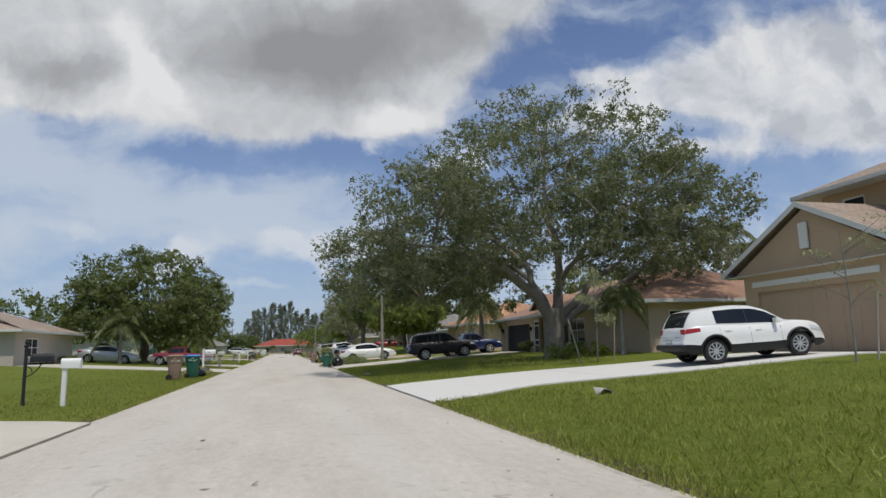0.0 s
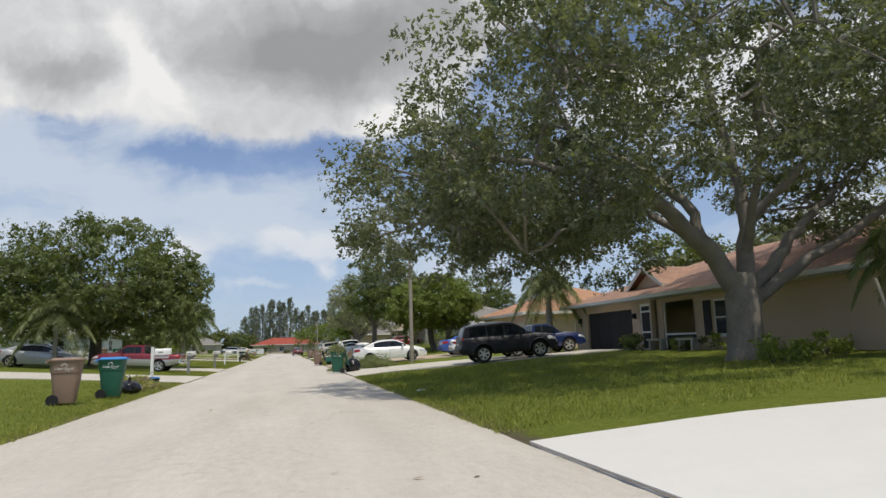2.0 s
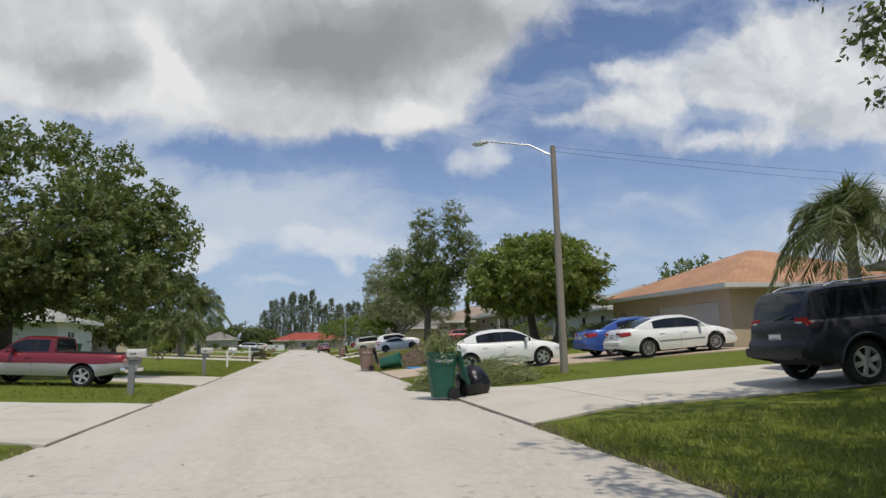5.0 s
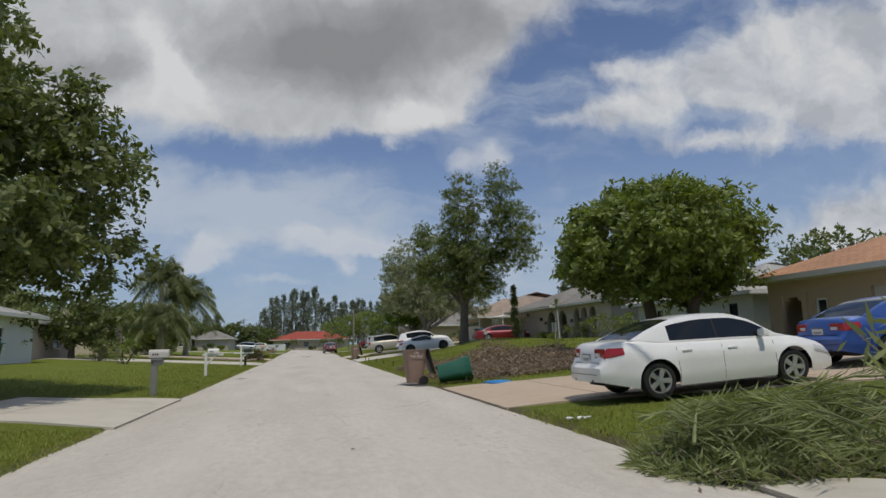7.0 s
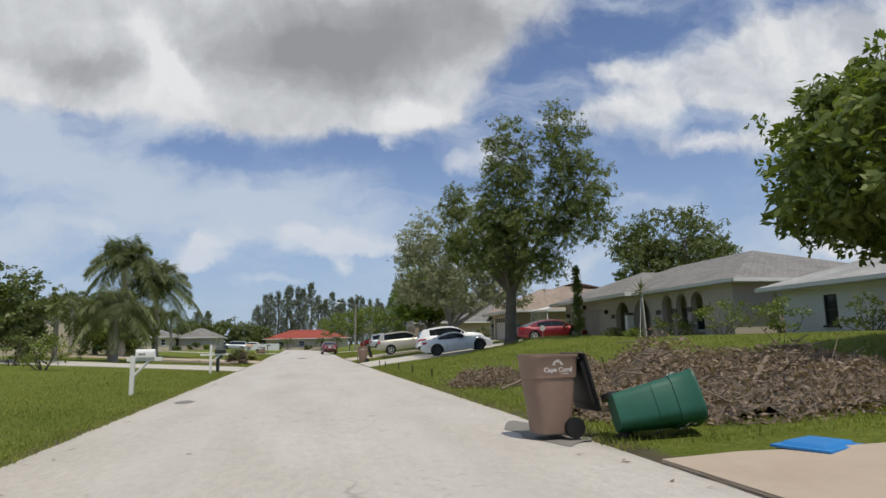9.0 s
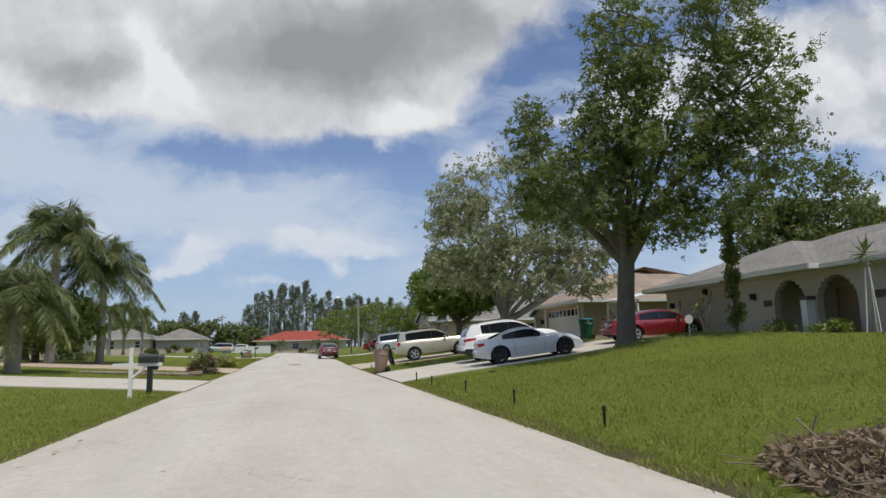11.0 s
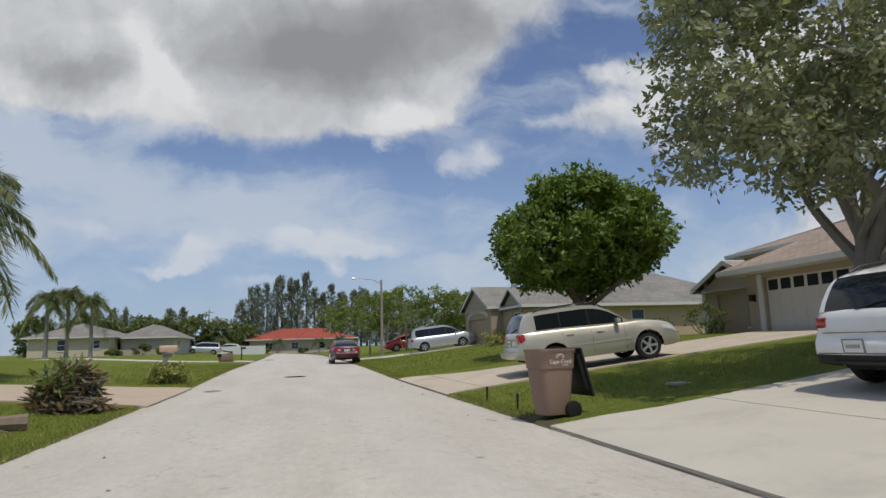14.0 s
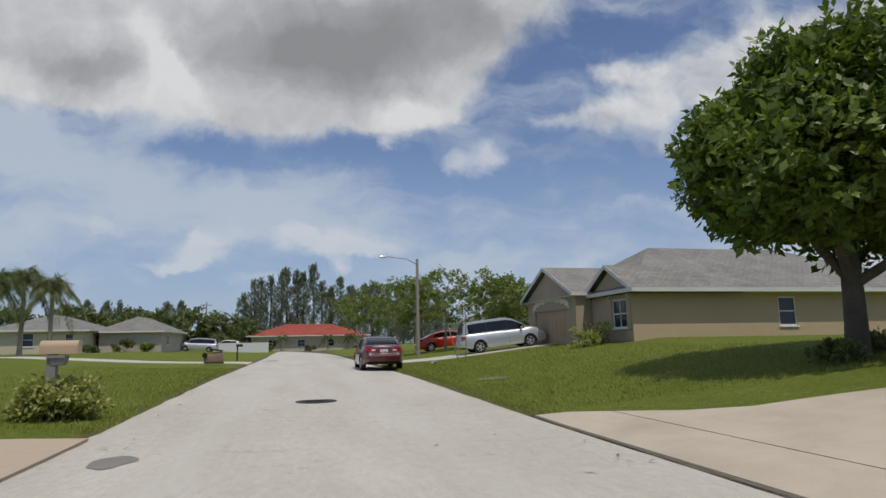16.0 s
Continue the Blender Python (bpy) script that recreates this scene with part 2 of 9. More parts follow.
def roof_material(name, colour, colour2, course=0.19, rough=0.85):
    """Shingles in courses down the slope, each tab a little different."""
    m = bpy.data.materials.new(name)
    m.use_nodes = True
    t = m.node_tree
    b = t.nodes["Principled BSDF"]
    co = t.nodes.new("ShaderNodeTexCoord").outputs["UV"]
    br = t.nodes.new("ShaderNodeTexBrick")
    t.links.new(co, br.inputs[0])
    br.inputs["Color1"].default_value, br.inputs["Color2"].default_value = (*colour, 1), (*colour2, 1)
    br.inputs["Mortar"].default_value = (*[c * 0.6 for c in colour], 1)
    br.inputs["Scale"].default_value = 1.0
    br.inputs["Mortar Size"].default_value, br.inputs["Brick Width"].default_value, br.inputs["Row Height"].default_value = 0.012, course * 1.7, course
    st = nramp(t, nnoise(t, co, 0.5, 5.0, 0.65), ((0.35, 0.8), (0.7, 1.12)))
    gr = nramp(t, nnoise(t, co, 30.0, 3.0, 0.6), ((0.3, 0.85), (0.7, 1.1)))
    t.links.new(nmix(t, 1.0, nmix(t, 1.0, br.outputs[0], st, "MULTIPLY"), gr, "MULTIPLY"), b.inputs["Base Color"])
    b.inputs["Roughness"].default_value = rough
    bn = t.nodes.new("ShaderNodeBump")
    bn.inputs["Strength"].default_value, bn.inputs["Distance"].default_value = 0.5, 0.02
    bn.invert = True
    t.links.new(br.outputs["Fac"], bn.inputs["Height"])
    t.links.new(bn.outputs[0], b.inputs["Normal"])
    return m


def road_material():
    """Pale coral-rock asphalt: worn wheel tracks, oil drips, thin cracks and stone grain."""
    m = bpy.data.materials.new("road_asphalt")
    m.use_nodes = True
    t = m.node_tree
    b = t.nodes["Principled BSDF"]
    co = t.nodes.new("ShaderNodeNewGeometry").outputs["Position"]
    sp = t.nodes.new("ShaderNodeSeparateXYZ")
    t.links.new(co, sp.inputs[0])
    grain = nnoise(t, co, 55.0, 5.0, 0.7)
    stones = t.nodes.new("ShaderNodeTexVoronoi")
    stones.inputs["Scale"].default_value = 45.0
    t.links.new(co, stones.inputs[0])
    drift = nnoise(t, nvec(t, "MULTIPLY", co, (1.0, 0.22, 1.0)), 0.9, 5.0, 0.6)
    c = nmix(t, nramp(t, drift, ((0.3, 0.0), (0.7, 1.0))), (0.545, 0.495, 0.435), (0.665, 0.61, 0.545))
    c = nmix(t, nramp(t, grain, ((0.3, 0.7), (0.5, 0.0))), c, (0.38, 0.35, 0.315))
    c = nmix(t, nramp(t, stones.outputs["Color"], ((0.0, 0.3), (0.35, 0.0))), c, (0.66, 0.63, 0.58))
    c = nmix(t, 1.0, c, nramp(t, nnoise(t, nvec(t, "MULTIPLY", co, (1.0, 0.4, 1.0)), 10.0, 7.0, 0.75), ((0.3, 0.86), (0.7, 1.08))), "MULTIPLY")
    c = nmix(t, nramp(t, nnoise(t, co, 2.2, 7.0, 0.75, 0.5), ((0.60, 0.0), (0.74, 0.25))), c, (0.42, 0.375, 0.325))
    trk = nmath(t, "ABSOLUTE", nmath(t, "SUBTRACT", nmath(t, "ABSOLUTE", nmath(t, "ADD", sp.outputs[0], nmath(t, "MULTIPLY", nnoise(t, co, 0.3, 2.0), 0.5))), 1.55))
    c = nmix(t, nramp(t, trk, ((0.0, 0.32), (0.75, 0.0)), "EASE"), c, (0.62, 0.585, 0.54))
    stain = nramp(t, nnoise(t, nvec(t, "MULTIPLY", co, (1.0, 0.5, 1.0)), 1.3, 6.0, 0.72, 0.8), ((0.58, 0.0), (0.76, 0.4)))
    c = nmix(t, stain, c, (0.40, 0.36, 0.315))
    wv = nvec(t, "ADD", co, nvec(t, "MULTIPLY", nnoise(t, co, 1.5, 4.0, out=1), (0.9, 0.9, 0)))
    vor = t.nodes.new("ShaderNodeTexVoronoi")
    vor.feature = "DISTANCE_TO_EDGE"
    vor.inputs["Scale"].default_value = 0.16
    t.links.new(wv, vor.inputs[0])
    where = nramp(t, nnoise(t, co, 0.35, 2.0), ((0.5, 0.0), (0.6, 1.0)))
    crack = nmath(t, "MULTIPLY", nramp(t, vor.outputs["Distance"], ((0.0, 1.0), (0.0022, 0.0))), where)
    c = nmix(t, nmath(t, "MULTIPLY", crack, 0.4), c, (0.16, 0.15, 0.13))
    spot = nmath(t, "MULTIPLY", nramp(t, nnoise(t, co, 4.5, 6.0, 0.7), ((0.57, 0.0), (0.66, 1.0))), nramp(t, nnoise(t, co, 0.3, 3.0), ((0.48, 0.0), (0.62, 0.6))))
    c = nmix(t, spot, c, (0.27, 0.245, 0.21))
    c = nmix(t, 1.0, c, (0.925, 0.932, 0.915), "MULTIPLY")
    t.links.new(c, b.inputs["Base Color"])
    b.inputs["Roughness"].default_value = 0.92
    bn = t.nodes.new("ShaderNodeBump")
    bn.inputs["Strength"].default_value, bn.inputs["Distance"].default_value = 0.5, 0.012
    t.links.new(grain, bn.inputs["Height"])
    t.links.new(bn.outputs[0], b.inputs["Normal"])
    return m


def lawn_material():
    """St Augustine turf: mown green, yellower and drier in patches, soil showing by the road."""
    m = bpy.data.materials.new("lawn")
    m.use_nodes = True
    t = m.node_tree
    b = t.nodes["Principled BSDF"]
    co = t.nodes.new("ShaderNodeNewGeometry").outputs["Position"]
    c = nmix(t, nramp(t, nnoise(t, co, 0.35, 5.0, 0.65), ((0.3, 0.0), (0.7, 1.0))), (0.136, 0.174, 0.019), (0.212, 0.24, 0.032))
    c = nmix(t, nramp(t, nnoise(t, co, 2.6, 5.0, 0.7), ((0.5, 0.0), (0.75, 0.7))), c, (0.265, 0.265, 0.062))
    c = nmix(t, nramp(t, nnoise(t, co, 26.0, 5.0, 0.75), ((0.38, 0.75), (0.58, 0.0))), c, (0.055, 0.09, 0.014))
    c = nmix(t, nramp(t, nnoise(t, co, 8.0, 6.0, 0.8), ((0.5, 0.0), (0.68, 0.6))), c, (0.30, 0.32, 0.085))
    c = nmix(t, nramp(t, nnoise(t, co, 5.0, 6.0, 0.8), ((0.36, 0.5), (0.5, 0.0))), c, (0.075, 0.115, 0.018))
    c = nmix(t, nramp(t, nnoise(t, co, 1.1, 6.0, 0.75), ((0.66, 0.0), (0.8, 0.6))), c, (0.22, 0.18, 0.09))
    sx = t.nodes.new("ShaderNodeSeparateXYZ")
    t.links.new(co, sx.inputs[0])
    rim = nmath(t, "ADD", nmath(t, "ABSOLUTE", sx.outputs[0]), nmath(t, "MULTIPLY", nmath(t, "SUBTRACT", nnoise(t, co, 1.7, 5.0, 0.7), 0.5), 0.8))
    c = nmix(t, nramp(t, nmath(t, "SUBTRACT", rim, 3.0), ((0.62, 0.85), (0.85, 0.0))), c, (0.13, 0.105, 0.075))
    t.links.new(c, b.inputs["Base Color"])
    b.inputs["Roughness"].default_value = 0.9
    b.inputs["Specular IOR Level"].default_value = 0.15
    bn = t.nodes.new("ShaderNodeBump")
    bn.inputs["Strength"].default_value, bn.inputs["Distance"].default_value = 0.9, 0.06
    t.links.new(nnoise(t, co, 18.0, 5.0, 0.75), bn.inputs["Height"])
    t.links.new(bn.outputs[0], b.inputs["Normal"])
    return m


M_ROAD, M_LAWN = road_material(), lawn_material()
M_CONC = material("pale_concrete", (0.55, 0.51, 0.435), 0.88, var=0.10, scale=0.8, fine=30, bump=0.25, bump_scale=90, tint=(0.30, 0.275, 0.235), tint_amount=0.6, tint_scale=0.9, space="World", ramp=(0.5, 0.85))
M_CONC_NEW = material("new_white_concrete", (0.66, 0.645, 0.61), 0.85, var=0.06, scale=0.7, fine=25, bump=0.15, bump_scale=90, tint=(0.55, 0.54, 0.5), tint_amount=0.4, space="World")
M_CONC_STAIN = material("stained_concrete", (0.54, 0.465, 0.365), 0.88, var=0.12, scale=0.8, fine=30, bump=0.25, bump_scale=90, tint=(0.34, 0.265, 0.19), tint_amount=0.6, tint_scale=0.7, space="World", ramp=(0.45, 0.8))
M_CONC_TAN = material("tan_concrete", (0.50, 0.40, 0.30), 0.88, var=0.10, scale=0.8, fine=30, bump=0.25, bump_scale=90, tint=(0.36, 0.27, 0.19), tint_amount=0.6, tint_scale=0.8, space="World")
M_JOINT = material("joint_dirt", (0.18, 0.155, 0.12), 0.95, var=0.3, scale=5, space="World")
M_BARK = material("bark", (0.125, 0.105, 0.085), 0.95, var=0.3, scale=2.5, fine=18, bump=1.0, bump_scale=14, tint=(0.22, 0.20, 0.17), tint_amount=0.45, tint_scale=1.5)
M_BARK_OAK = material("oak_bark", (0.23, 0.205, 0.175), 0.95, var=0.3, scale=2.5, fine=18, bump=1.0, bump_scale=14, tint=(0.14, 0.125, 0.105), tint_amount=0.5, tint_scale=1.5)
M_BARK_GREY = material("grey_bark", (0.24, 0.22, 0.19), 0.95, var=0.25, scale=2, fine=15, bump=0.8, bump_scale=12)
M_PALM_BARK = material("palm_bark", (0.30, 0.275, 0.235), 0.9, var=0.25, scale=3, fine=20, bump=0.6, bump_scale=10)
L_OAK = leaf_material("oak_leaves", (0.085, 0.098, 0.062), (0.285, 0.300, 0.205), 0.36, 0.45)
L_DARK = leaf_material("dark_leaves", (0.076, 0.102, 0.034), (0.210, 0.242, 0.086), 0.45, 0.36)
L_BRIGHT = leaf_material("bright_leaves", (0.090, 0.126, 0.030), (0.280, 0.330, 0.084), 0.45, 0.38)
L_OLIVE = leaf_material("olive_leaves", (0.085, 0.118, 0.038), (0.265, 0.300, 0.100), 0.45, 0.36)
L_FICUS = leaf_material("ficus_leaves", (0.038, 0.075, 0.015), (0.235, 0.320, 0.060), 0.42, 0.32)
L_GREY = leaf_material("grey_green_leaves", (0.195, 0.212, 0.130), (0.430, 0.435, 0.290), 0.45, 0.34)
L_PINE = leaf_material("casuarina_needles", (0.130, 0.150, 0.112), (0.245, 0.262, 0.200))
L_PALM = leaf_material("palm_leaves", (0.090, 0.115, 0.045), (0.260, 0.290, 0.125))
L_YELLOW = leaf_material("variegated_leaves", (0.08, 0.13, 0.025), (0.55, 0.52, 0.18))
L_DRY = leaf_material("dry_leaves", (0.16, 0.085, 0.04), (0.36, 0.24, 0.14), 0.8)
L_GRASS = leaf_material("grass_blades", (0.085, 0.125, 0.014), (0.37, 0.38, 0.085), 0.6)
M_TWIG = material("dead_twigs", (0.22, 0.17, 0.125), 0.9, var=0.35, scale=3, fine=12)
M_WHITE = material("white_paint", (0.78, 0.78, 0.76), 0.5, var=0.04, scale=2, fine=30)
M_FASCIA = material("fascia_white", (0.66, 0.65, 0.61), 0.6, var=0.08, scale=1.5, fine=20)
M_BLACK = material("black_plastic", (0.012, 0.012, 0.013), 0.5, var=0.2)
M_RUBBER = material("tyre_rubber", (0.018, 0.018, 0.018), 0.85, var=0.2, scale=6)
M_RIM = material("alloy", (0.60, 0.61, 0.62), 0.3, metal=0.6, var=0.06)
M_RIM_DARK = material("dark_alloy", (0.09, 0.09, 0.095), 0.35, metal=0.8, var=0.1)
M_CHROME = material("chrome", (0.8, 0.8, 0.8), 0.12, metal=1.0, var=0.03)
M_GLASS = glass_material("tinted_glass")
M_PANE = glass_material("window_glass", (0.03, 0.036, 0.042), 0.05)
M_LAMP_RED = material("red_lens", (0.36, 0.012, 0.012), 0.15, var=0.08, coat=0.6)
M_LAMP_CLEAR = material("clear_lens", (0.62, 0.63, 0.65), 0.1, var=0.05, coat=0.8)
M_WOODPOLE = material("weathered_pole", (0.30, 0.265, 0.22), 0.9, var=0.2, scale=1.2, fine=22, bump=0.7, bump_scale=25)
M_GALV = material("galvanised", (0.50, 0.51, 0.52), 0.4, metal=0.7, var=0.08)
M_UNDER = material("underbody", (0.02, 0.02, 0.02), 0.8, var=0.1)
M_SCREEN = material("dark_screen", (0.018, 0.018, 0.02), 0.7, var=0.15, scale=2)


def paint(name, colour, metal=0.0, dirt=0.06):
    return material(name, colour, 0.32 if max(colour) > 0.08 else 0.5, metal=metal, var=dirt, scale=1.2, fine=12, coat=0.8 if max(colour) > 0.08 else 0.25)


# ---- building helpers ----
def part(name, bm, mat, parent=None, label="", smooth=False):
    """Links a bmesh as one mesh object under a thing or a part."""
    me = bpy.data.meshes.new(name)
    bm.to_mesh(me)
    bm.free()
    me.materials.append(mat)
    if smooth:
        me.polygons.foreach_set("use_smooth", [True] * len(me.polygons))
        me.set_sharp_from_angle(angle=radians(38))
    ob = new(name, me)
    if parent:
        ob.parent = parent
    if label:
        ob["label"] = label
    return ob


def mesh_part(name, verts, faces, mat, parent=None, label="", smooth=False):
    me = bpy.data.meshes.new(name)
    me.from_pydata([tuple(v) for v in verts], [], [tuple(f) for f in faces])
    me.update()
    me.materials.append(mat)
    if smooth:
        me.polygons.foreach_set("use_smooth", [True] * len(me.polygons))
        me.set_sharp_from_angle(angle=radians(38))
    ob = new(name, me)
    if parent:
        ob.parent = parent
    if label:
        ob["label"] = label
    return ob


def thing(name, m, label, category, group="", kind=""):
    ob = new(name)
    ob.matrix_world = m
    ob.empty_display_size = 0.2
    return tagged(ob, label, category, group, kind)


def add_box(bm, size, at, bevel=0.0, taper=1.0, turn=None):
    """A box of that size about its middle; taper scales its top; bevelled edges."""
    r = bmesh.ops.create_cube(bm, size=1.0)
    vs = r["verts"]
    for v in vs:
        k = taper if v.co.z > 0 else 1.0
        v.co = Vector((v.co.x * size[0] * k, v.co.y * size[1] * k, v.co.z * size[2]))
    if bevel:
        es = {e for v in vs for e in v.link_edges}
        out = bmesh.ops.bevel(bm, geom=list(es), offset=bevel, segments=2, affect="EDGES", profile=0.7)
        vs = list({v for f in out["faces"] for v in f.verts} | {v for v in vs if v.is_valid})
    mt = Matrix.Translation(at) @ (turn if turn else Matrix())
    bmesh.ops.transform(bm, matrix=mt, verts=vs)
    return vs


def add_tube(bm, pts, radii, sides=8, cap=True):
    """A tapered tube along the points."""
    rings = []
    side = None
    for i, p in enumerate(pts):
        p = Vector(p)
        d = (Vector(pts[min(i + 1, len(pts) - 1)]) - Vector(pts[max(i - 1, 0)])).normalized()
        if side is None:
            side = d.orthogonal().normalized()
        side = (side - d * side.dot(d)).normalized()
        up = d.cross(side)
        r = radii[i] if isinstance(radii, (list, tuple)) else radii
        rings.append([bm.verts.new(p + (side * math.cos(a) + up * math.sin(a)) * r) for a in (2 * math.pi * k / sides for k in range(sides))])
    for a, b in zip(rings, rings[1:]):
        for k in range(sides):
            bm.faces.new((a[k], a[(k + 1) % sides], b[(k + 1) % sides], b[k]))
    if cap:
        bm.faces.new(rings[0][::-1])
        bm.faces.new(rings[-1])


def add_lathe(bm, profile, sides=24, axis="z", at=(0, 0, 0), closed=False):
    """Turns (radius, along) pairs round an axis."""
    rings = []
    for r, h in profile:
        ring = []
        for k in range(sides):
            a = 2 * math.pi * k / sides
            p = (r * math.cos(a), r * math.sin(a), h)
            if axis == "y":
                p = (p[0], p[2], p[1])
            elif axis == "x":
                p = (p[2], p[0], p[1])
            ring.append(bm.verts.new(Vector(p) + Vector(at)))
        rings.append(ring)
    pairs = list(zip(rings, rings[1:])) + ([(rings[-1], rings[0])] if closed else [])
    for a, b in pairs:
        for k in range(sides):
            bm.faces.new((a[k], a[(k + 1) % sides], b[(k + 1) % sides], b[k]))
    if not closed:
        for ring in (rings[0][::-1], rings[-1]):
            if profile[0][0] > 1e-4:
                bm.faces.new(ring)
    bmesh.ops.recalc_face_normals(bm, faces=bm.faces)


def smooth01(a, b, v):
    u = min(max((v - a) / (b - a), 0.0), 1.0)
    return u * u * (3 - 2 * u)


def road_rise(y):
    """The street climbs a little past the gold car's drive."""
    return 0.2 * smooth01(124, 143, y)


def ground_z(x, y):
    """The lots rise from the road to the houses, more so on the right from the arched house on."""
    if x > 0:
        z = (0.064 + 0.046 * smooth01(72, 86, y) * (1 - 0.5 * smooth01(167, 205, y))) * max(0.0, min(x, 15.7) - 3.45)
    else:
        z = 0.064 * max(0.0, min(-x, 17.0) - 3.6)
    z += max(0.0, road_rise(y) - 0.5 * z) * (1.0 - smooth01(4.0, 14.0, abs(x)))
    z += 0.42 * math.exp(-((x - 12.0) / 3.0) ** 2 - ((y - 102.2) / 2.4) ** 2)
    z += 0.035 * noise.noise((x * 0.22, y * 0.22, 3.0)) * smooth01(3.7, 7.0, abs(x))
    return z

# ---- ground, road and drives ----
def build_ground():
    xs = sorted({round(v, 3) for v in [-900, -400, -200, -120, -80, -55, -40, -30, -25, -22, 22, 25, 30, 40, 55, 80, 120, 200, 400, 900]} |
                {round(-20 + 0.5 * i, 3) for i in range(81)} | {-3.62, 3.48, -3.74, 3.6})
    ys = sorted({-300, -150, -60, -20, -5} | {i for i in range(0, 236, 1)} | {240, 250, 270, 300, 350, 420, 520, 700, 1000, 1500})
    verts, faces = [], []
    for y in ys:
        for x in xs:
            z = ground_z(x, y) + (0.012 if x >= 3.55 or x <= -3.7 else -0.06 if abs(x) < 3.3 or y < 124 else -0.03)
            verts.append((x, y, z))
    n = len(xs)
    for j in range(len(ys) - 1):
        for i in range(n - 1):
            a = j * n + i
            faces.append((a, a + 1, a + n + 1, a + n))
    tagged(mesh_part("ground", verts, faces, M_LAWN, smooth=True), "mown green lawn rising from the road to the houses", "lawn", kind="structure")


def build_road():
    """One strip with a slight crown and a ragged edge that lips over the grass."""
    rnd = random.Random(4)
    verts, faces = [], []
    xs = [-3.65, -3.1, -2, -1, 0, 1, 2, 3.1, 3.53]
    ys = [-60 + 0.5 * i for i in range(680)]
    for y in ys:
        e0, e1 = 0.045 * noise.noise((y * 0.8, 1, 0)) + rnd.uniform(-0.015, 0.015), 0.045 * noise.noise((y * 0.8, 9, 0)) + rnd.uniform(-0.015, 0.015)
        for i, x in enumerate(xs):
            xx = x + (e0 if i == 0 else e1 if i == len(xs) - 1 else 0)
            z = 0.02 * (1 - (x / 3.57) ** 2) - (0.02 if i in (0, len(xs) - 1) else 0.0)
            bend = -0.0022 * max(0.0, y - 178) ** 2 if y > 178 else 0.0
            xx *= 1.0 - 0.06 * smooth01(124, 145, y)
            verts.append((xx + max(bend, -30.0), y, z + road_rise(y)))
    n = len(xs)
    for j in range(len(ys) - 1):
        for i in range(n - 1):
            a = j * n + i
            faces.append((a, a + 1, a + n + 1, a + n))
    tagged(mesh_part("road", verts, faces, M_ROAD, smooth=True), "pale sun-bleached asphalt street without kerbs, worn and stained", "road", kind="structure")


def build_drive(name, side, y0, y1, x_end, mat, label, flare=0.5, joints=(2.2,), y0e=None, y1e=None, reach=5.6):
    """A concrete drive from the road's edge to the house, with saw-cut joints and a lip at the road."""
    y0e, y1e = y0 if y0e is None else y0e, y1 if y1e is None else y1e
    xs = [3.52] + [3.52 + (abs(x_end) - 3.52) * (i + 1) / 20 for i in range(20)]
    cuts = sorted(list(joints))
    slab_edges = [3.52] + [3.52 + c for c in cuts if 3.52 + c < abs(x_end)] + [abs(x_end)]
    fl0, fl1 = flare if isinstance(flare, tuple) else (flare, flare)
    drv = thing(name, Matrix(), label, "driveway", kind="structure")
    for a, b in zip(slab_edges, slab_edges[1:]):
        verts, faces = [], []
        nx, ny = max(2, int((b - a) / 0.7)), 6
        for i in range(nx + 1):
            x = a + 0.012 + (b - a - 0.024) * i / nx
            k = smooth01(3.5, reach, x)
            s = (x - 3.52) / (abs(x_end) - 3.52)
            f0, f1 = y0 + (y0e - y0) * s, y1 + (y1e - y1) * s
            lo, hi = f0 + fl0 * k, f1 - fl1 * k
            for j in range(ny + 1):
                y = lo + (hi - lo) * j / ny
                z = ground_z(side * x, y) + 0.026 * smooth01(3.5, 4.0, x) + 0.024
                verts.append((side * x, y, z))
        top = len(verts)
        verts += [(v[0], v[1], v[2] - 0.12) for v in verts]
        w = ny + 1
        for i in range(nx):
            for j in range(ny):
                q = i * w + j
                faces.append((q, q + w, q + w + 1, q + 1) if side > 0 else (q, q + 1, q + w + 1, q + w))
        rim = [j for j in range(ny)] + [i * w + ny for i in range(nx)] + [nx * w + j for j in range(ny, 0, -1)] + [i * w for i in range(nx, 0, -1)]
        for p, q in zip(rim, rim[1:] + rim[:1]):
            faces.append((p, q, q + top, p + top))
        mesh_part("slab", verts, faces, mat, drv)
    verts, faces = [], []
    for c in slab_edges[1:-1]:
        s = (c - 3.52) / (abs(x_end) - 3.52)
        k = smooth01(3.5, reach, c)
        lo, hi = y0 + (y0e - y0) * s + fl0 * k, y1 + (y1e - y1) * s - fl1 * k
        b0 = len(verts)
        for j in range(9):
            y = lo + (hi - lo) * j / 8
            z = ground_z(side * c, y) + 0.035
            verts += [(side * (c - 0.02), y, z), (side * (c + 0.02), y, z)]
        faces += [(b0 + 2 * j, b0 + 2 * j + 1, b0 + 2 * j + 3, b0 + 2 * j + 2) for j in range(8)]
    # dark dirt line where the slab meets the street
    b0 = len(verts)
    rnd = random.Random(int(y0))
    for j in range(25):
        y = y0 + (y1 - y0) * j / 24
        e = 3.53 * (1.0 - 0.04 * smooth01(124, 145, y))
        verts += [(side * (e - 0.012) + rnd.uniform(-0.012, 0.010), y, 0.009 + road_rise(y)), (side * e, y, 0.016 + road_rise(y))]
    faces += [(b0 + 2 * j, b0 + 2 * j + 1, b0 + 2 * j + 3, b0 + 2 * j + 2) for j in range(24)]
    mesh_part("joint", verts, faces, M_JOINT, drv)


